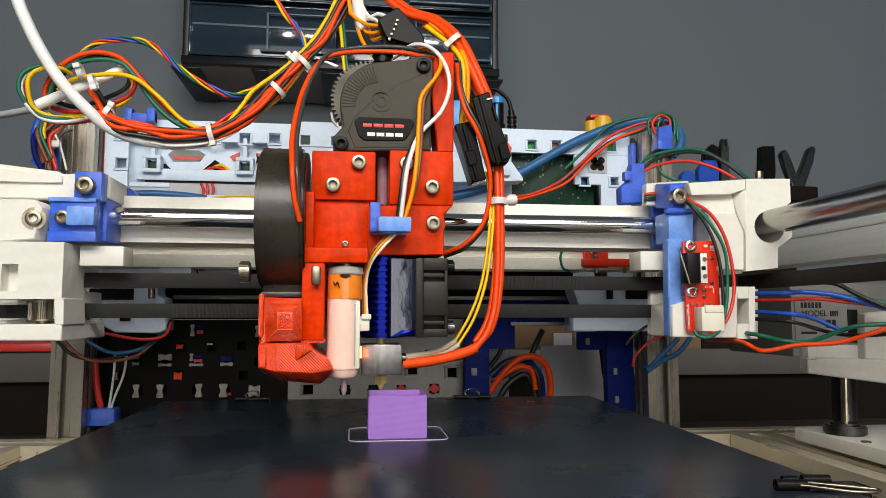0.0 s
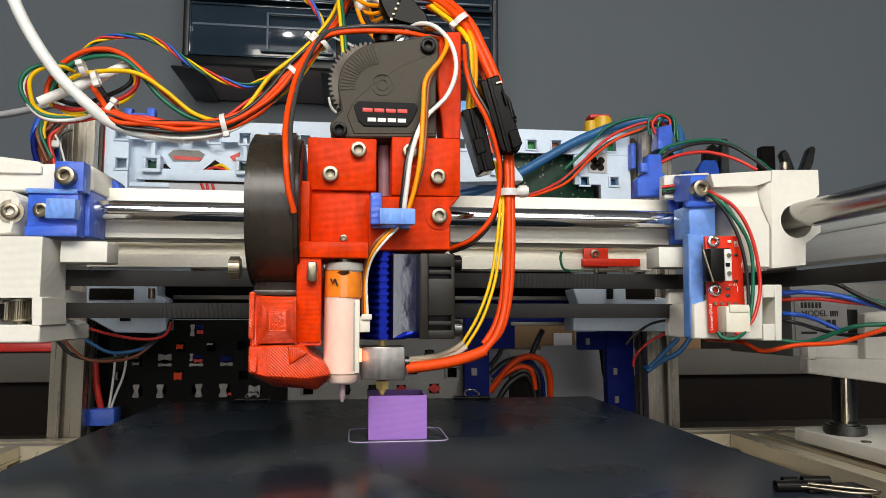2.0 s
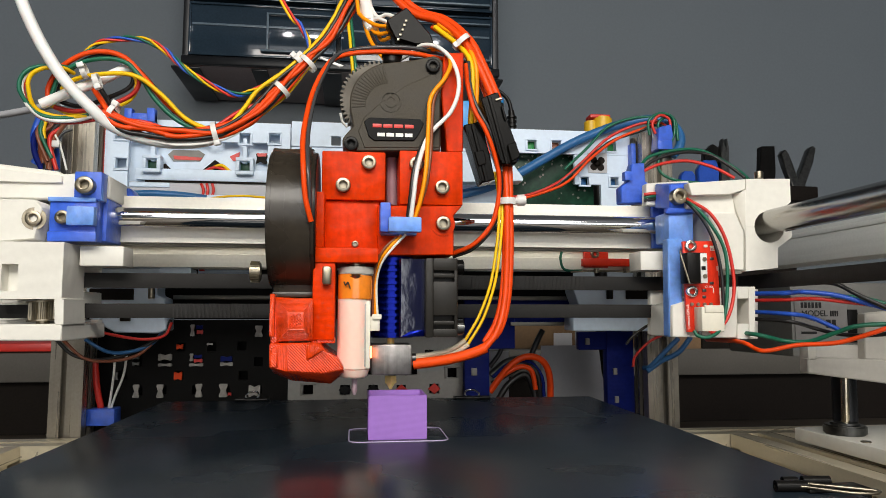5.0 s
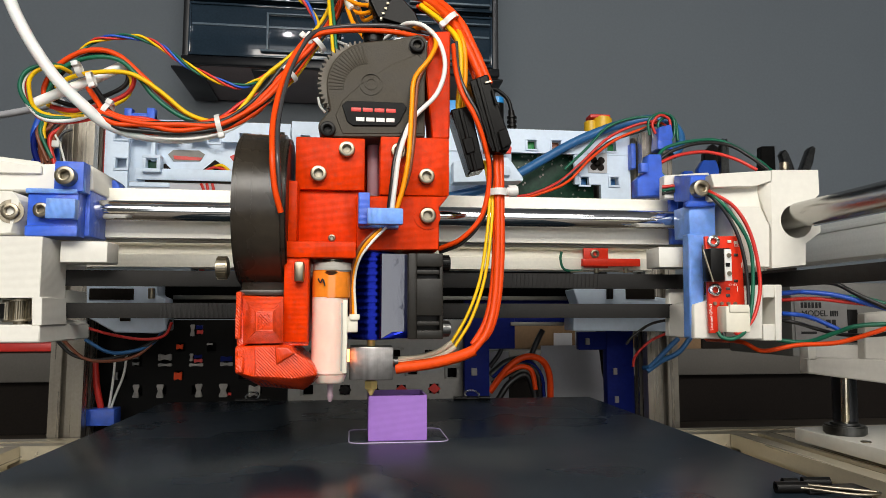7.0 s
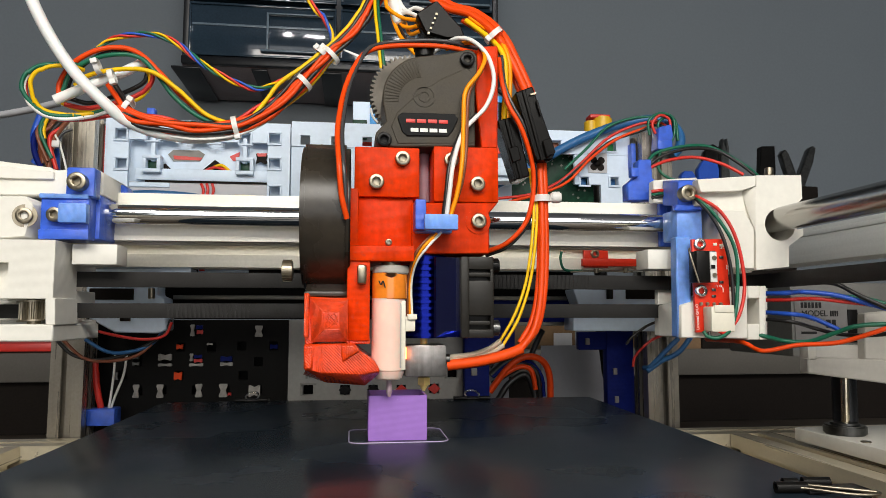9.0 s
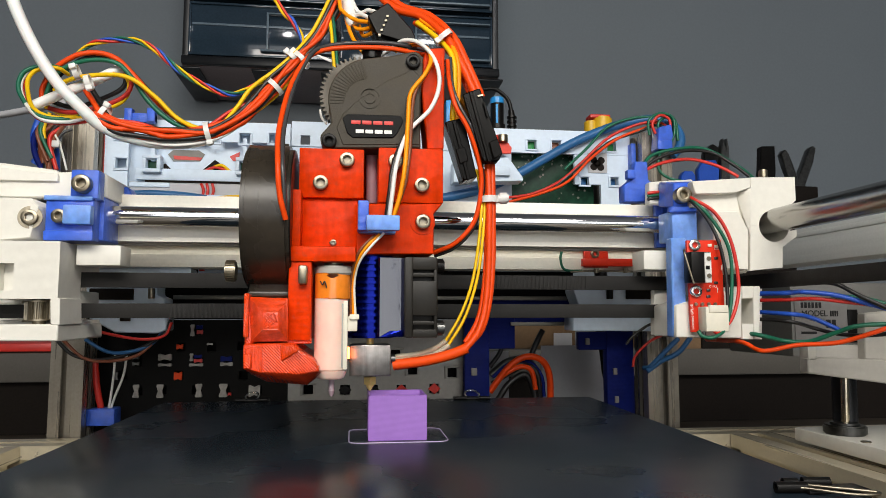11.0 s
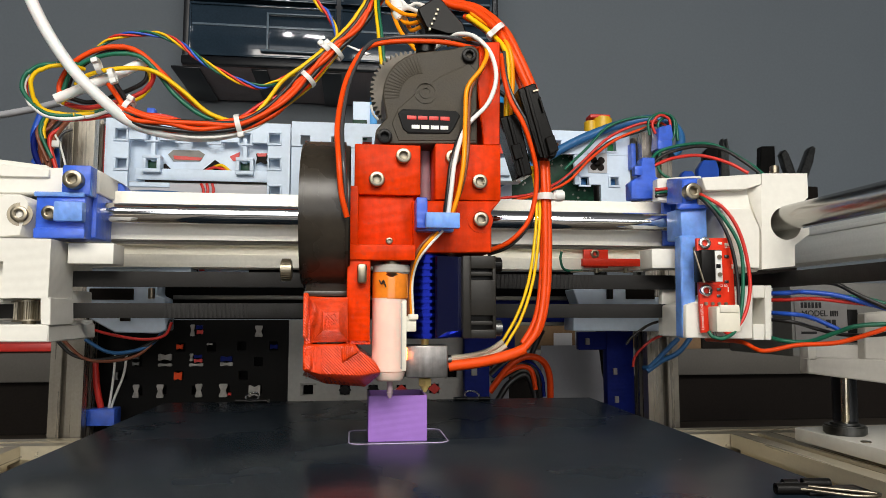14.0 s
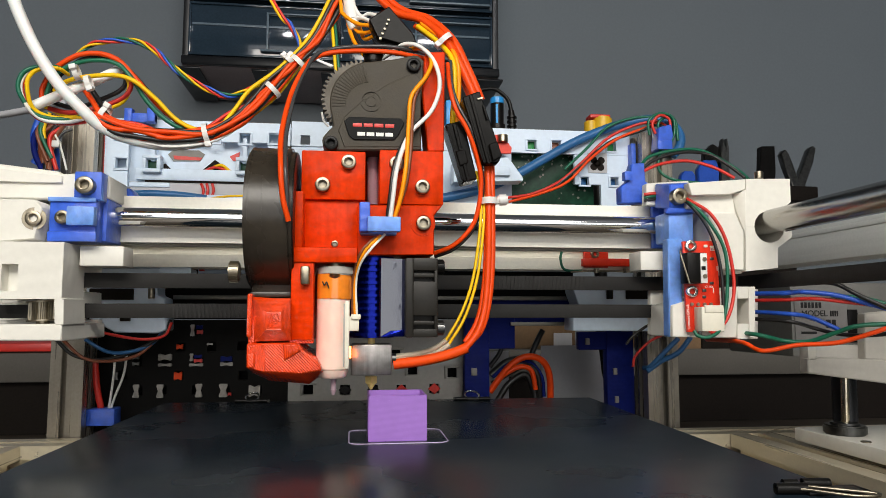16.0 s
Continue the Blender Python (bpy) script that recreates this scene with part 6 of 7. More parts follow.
# left: loose wires and cable behind the carriage
lw = thing("corner_wires", (-156.85, 400, 198.54), "dark tangle of coloured wires beside the aluminium back post", "wires")
for pts, r, m_ in (([(-166.83, 400, 224.77), (-171.61, 400, 216.77), (-171.12, 400, 207.45), (-166.91, 400, 198.26)], 1.6, NAVY), ([(-162.02, 399, 223.11), (-167.89, 398, 216.39), (-166.59, 398, 207.74), (-161.8, 398, 197.99)], 1.2, W_BRN), ([(-157.21, 398, 221.44), (-162.33, 397, 216.32), (-161.98, 397, 209.51), (-158.54, 397, 197.87)], 1.2, W_CRIM),
                   ([(-168.75, 398, 221.96), (-168.82, 396, 217.08), (-166.79, 396, 210.97), (-162.64, 396, 202.16)], 1.0, W_BRN), ([(-164.61, 398, 225.24), (-167.24, 396, 219.61), (-165.18, 396, 212.88), (-160.72, 396, 203.76)], 1.0, W_GRN), ([(-158.85, 394, 216.29), (-156.65, 394, 212.05), (-154.31, 394, 205.04), (-152.23, 394, 197.43)], 0.6, W_WHT), ([(-151.2, 396, 220.19), (-155.3, 395, 217.6), (-158.5, 395, 212.85)], 0.8, W_GREY)):
    part("wire", tube(pts, r), m_, lw)
for pts, r, m_ in (([(-169.70, 403, 230.57), (-172.91, 403, 219.41), (-171.90, 403, 210.95), (-165.65, 403, 201.74), (-161.78, 403, 193.72)], 2.2, W_BLU), ([(-160.37, 401, 228.76), (-165.81, 401, 221.32), (-168.26, 401, 212.46), (-166.58, 401, 201.91)], 2, W_BRN), ([(-157.15, 399, 226.10), (-162.56, 399, 218.39), (-163.89, 399, 210.24), (-164.45, 399, 198.44)], 1.8, W_BLK), ([(-164.33, 405, 230.08), (-171.03, 405, 223.48), (-172.36, 405, 215.20), (-169.56, 405, 205.83)], 1.8, W_BLK), ([(-154.41, 398, 225.29), (-159.54, 398, 217.61), (-162.21, 398, 207.57), (-162.90, 398, 198.27)], 1.4, W_BRN), ([(-173.04, 404, 202.38), (-169.27, 404, 208.13), (-163.03, 404, 211.46), (-161.29, 404, 199.56)], 2, W_BLU), ([(-163.44, 397, 229.06), (-165.91, 397, 220.87), (-165.31, 397, 214.68)], 1, W_YEL), ([(-164.38, 396.5, 228.88), (-167.47, 396.5, 221.92), (-167.64, 396.5, 213.86)], 1, W_GRN)):
    part("wire", tube(pts, r), m_, lw)
part("white_tie", box(-159.89, -155.92, 392, 396, 209.29, 212.97, 0.5), NYLON, lw)
part("air_hose", tube([(-268.73, 520, 255.49), (-237.42, 500, 254.57), (-207.56, 480, 254.11), (-182.5, 460, 253.54)], 2.4, 12), PAPER, lw)
part("blue_clip", [box(-131.85, -127.48, 418, 424, 231.39, 239.5, 0.5), box(-119.33, -114.92, 418, 424, 231.82, 240, 0.5), box(-131.85, -114.92, 419, 424, 231.62, 236.98, 0.5)], BLUE, lw)
lw2 = thing("hanging_wires", (-140.16, 425, 93.8), "loose thin wires hanging under the white idler bracket", "wires")
for pts, r, m_ in (([(-156.67, 400, 108.55), (-147.04, 402, 98.9), (-133.29, 404, 96.3), (-116.62, 406, 100.95), (-102.7, 408, 110.04), (-99.86, 410, 117.47)], 1.0, W_BLK), ([(-146.37, 398, 115.72), (-129.71, 400, 110.29), (-112.8, 402, 107.18), (-101.65, 404, 108.92), (-97.76, 404, 116.28)], 0.8, W_CRIM), ([(-141.72, 402, 107.26), (-130.26, 403, 100.55), (-118.95, 404, 100.45), (-109.05, 408, 104.51), (-100.89, 412, 115.58)], 1.0, W_STEEL),
                   ([(-132.7, 424, 97.62), (-134.6, 428, 84.01), (-136.53, 430, 71.12), (-138.56, 432, 60.74)], 0.7, W_WHT), ([(-126.59, 424, 97.58), (-129.16, 428, 85.87), (-134.15, 430, 73), (-137.95, 432, 60.73)], 0.7, W_WHT), ([(-145.49, 430, 93.52), (-143.55, 430, 77.56), (-139.75, 432, 59.81)], 1.9, W_CRIM),
                   ([(-152.38, 400, 107.35), (-141.25, 402, 97.07), (-127.16, 403, 95.72), (-113.63, 406, 99.71), (-101.45, 412, 114.32)], 0.9, W_BRN)):
    part("wire", tube(pts, r), m_, lw2)
part("blue_clip", box(-150.11, -131.89, 424, 436, 58.21, 67.65, 0.8), BLUE, lw2)

# ---- right side: rails, lead screw, power supply ----
yr = thing("side_rod", (189.01, 300, 163.15), "polished steel side rod running towards the front", "rod")
part("rod", rod((189.01, 60, 162.7), (189.01, 330, 162.7), 5.4, 48), ROD_DULL, yr)
sb = thing("side_belt", (191.09, 200, 136.15), "black drive belt running towards the front", "belt")
part("belt", box(191.09 - 0.7, 191.09 + 0.7, 60, 330, 132.63, 139.42, 0.2), RUBBER, sb)
zb = thing("z_bracket", (224.71, 300, 92.19), "white printed bracket holding the vertical rod", "bracket")
part("bracket_arm", prism([(205.67, 100.98), (265.07, 99.06), (264.18, 86.13), (205.31, 93.89)], 300, 306.5, bev=0.6), DIMWHITE, zb)
part("bracket_tower", prism([(235.43, 120.96), (266.78, 123.65), (265.04, 98.54), (234.17, 99.78)], 300.5, 306, bev=0.6), DIMWHITE, zb)
part("bracket_cheek", box(205.85, 209.74, 300, 306.5, 99.47, 106.59, 0.4), DIMWHITE, zb)
part("bracket_back", box(211.66, 241.45, 305, 308, 98.97, 106.27, 0.4), DIMWHITE, zb)
zr = thing("vertical_rod", (237.31, 322, 63.9), "polished vertical guide rod in a dark bearing flange", "rod")
part("rod", rod((238.97, 321, 93.88), (237.65, 321, 63.2), 1.9, 24), BRASSY, zr, "bright steel rod with a warm sheen")
part("flange", [rod((238.19, 322, 67.4), (238.19, 322, 62.75), 9.60, 32, bev=0.8), rod((238.19, 322, 68.4), (238.19, 322, 67.3), 6.6, 32, bev=0.3)], DARKSTEEL, zr)
part("dark_column", rod((243.30, 328, 67.4), (243.30, 328, 98), 5.6, 28), CABM, zr, "dark round column behind the rod")
zf = thing("foot_block", (237.67, 320, 54.87), "white printed foot block under the guide rod", "block")
part("block", box(226.74, 226.74 + 80, 150, 345, 56.05, 62.7, 0.8), WHITE, zf)
part("foot_screw", rod((232.0, 300, 62.7 - 1), (232.0, 300, 62.7 + 0.5), 2.2, 16), STEEL, zf)
psu = thing("power_supply", (310.06, 440, 97.29), "pale metal power supply with printed rating label", "power supply")
part("case", box(291, 392, 440, 520, 92.8, 142, 1), PSUM, psu)
lab = part("rating_label", box(293, 331, 439.2, 440.2, 99, 132, 0.1), LABELGREY, psu, "greyish rating label")
letters("lettering", "MODEL", 307, 438.9, 121.2, 5.6, W_BLK, lab, 1.02)
part("printed_bar", [box(297.4 + 2.6 * k, 299.2 + 2.6 * k, 438.9, 439.3, 125.0, 128.7, 0) for k in range(6)] + [box(318.4 + 1.6 * k, 319.4 + 1.6 * k, 438.9, 439.3, 119.4, 123.2, 0) for k in range(4)]
     + [box(315.2, 318.4, 438.9, 439.3, 111.6, 117.2, 0), box(319.4, 322.2, 438.9, 439.3, 111.6, 117.2, 0), box(297, 308, 438.9, 439.3, 107.8, 109.3, 0)], W_BLK, lab)
part("dark_grille", box(331.2, 338.2, 438.6, 439.9, 102, 124, 0.1), BLACK, psu)
rw = thing("side_wires", (217.14, 296, 109.74), "colourful loose motor wires running past the power supply", "wires")
for pts, r, m_ in (([(181.44, 345, 130.72), (190.67, 296, 129.99), (201.66, 296, 130.56), (214.52, 291, 128.96), (226.86, 286, 124.9), (238.82, 281, 120.93)], 1.1, W_BLU), ([(181.32, 345, 127.23), (191.82, 298, 126.99), (207.02, 296, 127.52), (219.84, 291, 125.96), (241.5, 284, 122.93)], 0.9, W_CRIM), ([(181.17, 345, 123.04), (191.34, 296, 120.88), (202.47, 294, 119.39), (211.05, 291, 115.4), (214.13, 288, 112.97)], 1.0, W_BLU),
                   ([(181.02, 345, 118.64), (190.11, 296, 117.85), (204.94, 294, 114.36), (209.91, 286, 112.05), (215.52, 276, 111.59), (225.55, 266, 113.01)], 0.9, W_BLK), ([(180.77, 345, 111.7), (176.34, 296, 111.85), (188.46, 292, 108.96), (196.42, 286, 108.66), (204.06, 278, 112.75), (210.06, 272, 115.7), (225.8, 266, 116.71)], 1.0, W_GRN), ([(180.63, 345, 107.66), (170.84, 296, 108.38), (178.94, 292, 104.56), (191.06, 286, 107.23), (203.83, 278, 108.46), (213.44, 270, 112.46), (224.13, 264, 117.19)], 1.0, W_RED),
                   ([(207.42, 296, 135.19), (215.53, 292, 134.05), (221.66, 286, 128.86), (236.21, 278, 119.95)], 1.0, W_BLK), ([(216.82, 298, 128.13), (226.25, 292, 128.03), (241.5, 284, 122.93)], 1.0, W_GRN)):
    part("wire", tube(pts, r), m_, rw)
rw2 = thing("post_wires", (179.55, 405, 92.93), "blue and red wires tied at the back post", "wires")
for pts, r, m_ in (([(190.77, 398, 106.48), (181.79, 398, 98.28), (172.89, 398, 90.16), (171.98, 404, 89.07)], 1.5, W_STEEL), ([(198.53, 398, 107.12), (190.52, 398, 98.24), (179.91, 398, 93.37), (171.1, 398, 87.56)], 1.5, W_STEEL), ([(186.93, 400, 110.41), (174.16, 400, 104.81), (166.09, 402, 96.51), (164.6, 403, 89.86)], 0.8, W_CRIM), ([(187.15, 400, 117.73), (174.43, 400, 114.74), (164.63, 402, 107.75), (160.75, 403, 103.09)], 0.8, W_BLK)):
    part("wire", tube(pts, r), m_, rw2)

# ---- spring clips that hold the sheet ----
def bed_clip(cx, y, lift, turn, w=11.0, roll=0.9):
    c = thing("bulldog_clip", (cx, y, BED_Z), "small black bulldog clip with wire handles on the plate edge", "clip", "clips on the build plate")
    z = BED_Z
    m = about((cx, y, z), 0, 0, turn)
    part("clip_body", [turned(box(cx - w / 2, cx + w / 2, y - 3.0, y + 3.2, z + 0.02, z + 1.1, 0.3), m), turned(rod((cx - w / 2, y + 3, z - 1), (cx + w / 2, y + 3, z - 1), 2.2, 16), m)], BLACK, c)
    part("clip_roll", turned(rod((cx - w / 2, y - 3.0, z + 0.9), (cx - w / 6, y - 3.0, z + roll), roll, 12), m), BLACK, c)
    part("clip_roll", turned(rod((cx + w / 6, y - 3.0, z + 0.9), (cx + w / 2, y - 3.0, z + roll), roll, 12), m), BLACK, c)
    h = [(cx + w * u, y + v, z + 1.2 + lift * k) for u, v, k in ((-0.16, -3, 0), (-0.2, -1, 1.4), (-0.13, 3, 2.6), (0, 4.5, 2.9), (0.13, 3, 2.6), (0.2, -1, 1.4), (0.16, -3, 0))]
    part("wire_handle", turned(tube(h, 0.5, 8), m), CHROME, c, "bright steel wire handle")
    return c


clips = [bed_clip(-49.92, 375, 1, -1.2, 16.0), bed_clip(62.61, 370, 1, -1.2, 18.5)]


def front_clip():
    """The clip at the front corner: rolled jaw ends, a lip over the edge and a long folded handle."""
    z = BED_Z
    c = thing("bulldog_clip", (113, 170, z), "black bulldog clip with a brassy folded handle on the plate edge", "clip", "clips on the build plate")
    part("clip_body", [box(111, 127, 170.5, 177, z + 0.02, z + 1.0, 0.3), box(125.6, 127.6, 170.5, 177, z - 8, z + 1.0, 0.4)], BLACK, c)
    for a, b, r in (((104, 173.6, z + 1.4), (111.5, 172.6, z + 1.4), 1.4), ((109, 178.4, z + 1.25), (112.6, 178, z + 1.25), 1.25), ((114.2, 178.2, z + 1.3), (121, 177.2, z + 1.3), 1.3)):
        part("clip_roll", ring(a, b, r, r * 0.6, 20), BLACK, c)
    part("wire_handle", tube([(105, 173.4, z + 1.4), (110, 171.6, z + 1.5), (114, 168.6, z + 1.4), (119, 165.4, z + 1.2), (124, 164.6, z + 1.2), (126, 166.4, z + 1.2), (122, 168.6, z + 1.4), (116, 171.6, z + 1.6), (112, 175, z + 1.5), (110.5, 177.9, z + 1.3)], 0.42, 8), STEEL, c, "shiny brassy wire handle")
    c.location += Vector((0.1, -6.6, 0)) * MM
    BASE[c] = BASE[c] + Vector((0.1, -6.6, 0))
    return c


clips.append(front_clip())

# scratches on the sheet
rnd = random.Random(3)
scr = thing("sheet_scratches", (14, 262, BED_Z), "pale short scratches and specks on the build sheet", "scratches")
for k, p in enumerate(((-59.69, 235.94), (-40, 300), (60, 200), (90, 260), (-30, 215), (45, 330), (70, 345), (-60, 250), (100, 210))):
    a = rnd.uniform(0, 180)
    l = 1.8 if k == 0 else rnd.uniform(0.4, 1.2)
    part("scratch", turned(box(p[0] - l / 2, p[0] + l / 2, p[1] - 0.13, p[1] + 0.13, BED_Z - 0.02, BED_Z + 0.04, 0), about((p[0], p[1], 0), 0, 0, 40 if k == 0 else a)), ALU_DULL, scr)

# ceiling lamps
for x, y, w, d in ((0, -1880, 80, 170), (560, -2030, 220, 100)):
    cl_ = thing("ceiling_lamp", (x, y, 1650), "white ceiling lamp with rows of bright tubes", "ceiling lamp", "ceiling lamps")
    part("lamp_tray", box(x - w, x + w, y - d, y + d, 1625, 1649, 3), PAPER, cl_)
    for o in (-0.5, 0.5):
        part("lamp_tube", rod((x - w + 12, y + o * d, 1612), (x + w - 12, y + o * d, 1612), 13, 16), LAMPGLOW, cl_)


# assumed unseen window round the fill light, in the wall behind the viewpoint
win = thing("assumed_window", (300, -3100, -150), "assumed unseen white framed window round the front fill light", "window", "", "structure")
for name, x0, x1, z0, z1 in (("window_frame", -1060, -1004, -210, 1210), ("window_frame", 1604, 1660, -210, 1210), ("window_frame", -1003, 1603, 1154, 1210), ("window_sill", -1003, 1603, -210, -154)):
    part(name, box(x0, x1, -3099, -3040, z0, z1, 3), PAPER, win)
part("pane", box(-1002, 1602, -3098, -3092, -152, 1152, 0), CLEAR, win)

# added unseen lamp body for the fill light, behind the viewpoint
bl_ = thing("fill_lamp", (420, -190, 0), "black unseen lamp added to hold the front fill light", "lamp")
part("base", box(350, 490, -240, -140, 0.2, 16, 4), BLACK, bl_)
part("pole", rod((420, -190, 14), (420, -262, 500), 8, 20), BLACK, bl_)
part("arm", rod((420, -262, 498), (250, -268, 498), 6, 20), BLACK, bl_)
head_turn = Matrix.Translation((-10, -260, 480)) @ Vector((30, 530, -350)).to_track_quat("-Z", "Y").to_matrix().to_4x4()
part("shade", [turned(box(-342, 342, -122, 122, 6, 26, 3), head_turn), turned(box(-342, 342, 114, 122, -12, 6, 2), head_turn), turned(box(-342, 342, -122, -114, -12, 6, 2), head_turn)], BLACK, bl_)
# ---- the wire loom that trails the head, in short stiff pieces ----
loom = thing("wire_loom", (-90, 290, 180), "loose loom of coloured wires and white filament tube with cable ties", "wire loom")
GIVE = ((0.0, (0.9, 0.5), (-0.7, 0.0)), (1.0, (8.4, 2.4), (-1.8, -0.9)), (2.0, (9.8, 1.9), (-6.2, -3.0)), (3.0, (10.8, 0.4), (-8.6, -6.9)), (4.0, (15.5, 0.0), (-6.0, -7.4)),
        (10.0, (6.4, 1.6), (1.8, 0.0)), (11.0, (8.4, 2.4), (-1.8, -0.9)), (12.0, (9.8, 1.9), (-6.2, -3.0)))
LOOM_PIECES = []


def back_share(s):
    """How much of the head's way back a station follows."""
    return min(1, (s - 10 if s >= 10 else s) / 3)


def give_at(s):
    """How far a station of the loom goes, in x and z, for the head's full way right and full way back; 10 to 12 are the filament tube's."""
    for (s0, a0, b0), (s1, a1, b1) in zip(GIVE, GIVE[1:]):
        if s <= s1:
            k = (s - s0) / (s1 - s0)
            return [Vector(p).lerp(Vector(q), k) for p, q in ((a0, a1), (b0, b1))]
    return [Vector(GIVE[-1][1]), Vector(GIVE[-1][2])]


def loose(pts, stations, r, material, pieces=6, name="wire", label="", seg=8, twist=None):
    """A loose wire through pts; stations say how far along the loom each point is. Built as stiff pieces that follow the head."""
    line = smooth_path(pts, 8)
    st = [stations[min(i // 8, len(stations) - 2)] * (1 - (i % 8) / 8) + stations[min(i // 8, len(stations) - 2) + 1] * ((i % 8) / 8) for i in range(len(line) - 1)] + [stations[-1]]
    if twist:
        radius, turns, phase = twist
        for i, p in enumerate(line):
            a = phase + turns * 2 * math.pi * i / len(line)
            line[i] = p + Vector((0.35 * math.sin(a), math.cos(a), math.sin(a))) * radius
    n = len(line) - 1
    cuts = [round(k * n / pieces) for k in range(pieces + 1)]
    for a, b in zip(cuts, cuts[1:]):
        seg_line = [p.copy() for p in line[a:b + 1]]
        if a:
            seg_line.insert(0, seg_line[0] + (seg_line[0] - seg_line[1]).normalized() * 0.9)
        if b < n:
            seg_line.append(seg_line[-1] + (seg_line[-1] - seg_line[-2]).normalized() * 0.9)
        add_piece(sweep(seg_line, r, seg), line[a], line[b], st[a], st[b], material, name, label)


def add_piece(bm, p, q, sp, sq, material, name, label=""):
    """Link a stiff piece between p and q and work out how it goes."""
    mid = (p + q) / 2
    ob = mesh_object(name, bm, material, mid)
    ob.parent = loom
    tagged(ob, label)
    ob.location = (mid - BASE[loom]) * MM
    (xp, yp), (xq, yq) = give_at(sp), give_at(sq)
    rows = []
    for t in TIMES:
        hx_, hy_ = (v / SIDE for v in head_at(t))
        p2 = p + Vector((xp.x * hx_ + yp.x * hy_, 6 * hy_ * back_share(sp), xp.y * hx_ + yp.y * hy_))
        q2 = q + Vector((xq.x * hx_ + yq.x * hy_, 6 * hy_ * back_share(sq), xq.y * hx_ + yq.y * hy_))
        turn = (q - p).rotation_difference(q2 - p2).to_matrix().to_4x4() if (q - p).length > 0.5 else Matrix()
        rows.append((t, Matrix.Translation(((p2 + q2) / 2 - BASE[loom]) * MM) @ turn))
    LOOM_PIECES.append((ob, mid, rows))
    return ob


MAIN = [(-101.06, 292, 199.57), (-93, 292, 197.78), (-83.42, 293, 196.08), (-70.42, 294, 195.64), (-55.19, 296, 198.63), (-44.25, 298, 205.63), (-35.41, 300, 215.44), (-27.52, 302, 225.18), (-19.38, 303, 236.05), (-11.11, 304, 249.7), (-3.18, 305, 264.92), (14.85, 310, 303.65)]
MAIN_S = [1, 1.15, 1.4, 1.7, 2, 2.2, 2.5, 2.75, 3, 3.5, 4, 4]


def strand(ox, oz, oy, r, material, first=0, wob=0.8, seed=1):
    rnd = random.Random(seed)
    pts = [(p[0] + ox + rnd.uniform(-wob, wob), p[1] + oy, p[2] + oz + rnd.uniform(-wob, wob)) for p in MAIN[first:]]
    loose(pts, MAIN_S[first:], r, material, 8)


for i, (ox, oz, oy, r, m_) in enumerate((
        (0.5, 1.8, -2.5, 1.0, W_RED), (1.2, 0.4, -3.5, 1.05, W_RED), (-0.4, -0.8, -3.2, 1.05, W_RED), (0.9, -1.6, -1.2, 1.0, W_RED), (-1.0, 1.0, -3.4, 0.9, W_BLK), (1.5, -0.2, 0.4, 1.0, W_RED),
        (0.2, -2.8, -2.4, 1.0, W_BLK), (-0.6, 2.6, 0.0, 0.9, W_BLK), (0.6, -3.3, -0.6, 0.7, W_WHT), (0.8, -2.4, 0.8, 0.8, W_YEL), (-1.5, 2.2, -1.4, 0.8, W_CRIM), (-1.2, 1.4, 1.6, 0.8, W_GRN))):
    strand(ox, oz, oy, r, m_, 0, 1.3, i)
# filament tube
loose([(-143.2, 282, 270.45), (-136.1, 282, 250.27), (-131.2, 283, 237.36), (-124.1, 284, 224.06), (-115.3, 285, 211.69), (-105.4, 287, 201.84), (-98.76, 290, 196.55), (-88.77, 293, 193.32), (-74.97, 295, 192.2), (-64.07, 296, 193.54), (-55.03, 298, 196.53)], [10, 10.05, 10.2, 10.45, 10.75, 11, 11.05, 11.3, 11.6, 11.8, 12], 2.3, TUBEWHITE, 9, "filament_tube", "milky white filament tube", 14)
# short stiff sleeve
loose([(-126.83, 294, 204.47), (-116.19, 295, 210.35), (-104.9, 296, 216.36), (-93.49, 298, 223.82)], [0.9, 0.95, 1, 1], 2.1, TUBEWHITE, 1, "sleeve", "short milky plastic sleeve", 14)
# coils at the loose end
loose([(-109.26, 298, 200.97), (-120.37, 296, 199.97), (-126.3, 293, 202.34), (-127.48, 290, 208.71), (-126.69, 289, 213.67), (-122.89, 289, 217.06), (-116.81, 290, 218.4), (-114.58, 296, 218.29)], [0.6, 0.3, 0.1, 0, 0, 0.1, 0.4, 0.7], 0.85, W_YEL, 6)
loose([(-105.25, 300, 203.84), (-115.35, 297, 199.75), (-124.89, 294, 199.92), (-129.84, 291, 205.72), (-130.97, 290, 211.53), (-127.91, 290, 216.95), (-120.44, 291, 219.51), (-114.88, 296, 220.16)], [0.8, 0.4, 0.2, 0, 0, 0.1, 0.4, 0.7], 0.9, W_GRN, 6)
loose([(-103.48, 300, 203.9), (-113.15, 297, 198.89), (-123.1, 295, 198.42), (-128.45, 292, 203.1), (-130.53, 291, 210.74), (-127.49, 291, 216.86), (-120.4, 292, 219.17)], [0.8, 0.5, 0.2, 0, 0, 0.1, 0.4], 0.8, W_WHT, 6)
loose([(-103.28, 301, 201.81), (-115.65, 298, 198.14), (-125.25, 296, 199.09), (-129.39, 293, 204.98), (-130.16, 292, 211.54), (-126.71, 292, 218.18), (-119.95, 294, 220.15)], [0.8, 0.5, 0.2, 0, 0, 0.1, 0.4], 0.8, W_CRIM, 6)
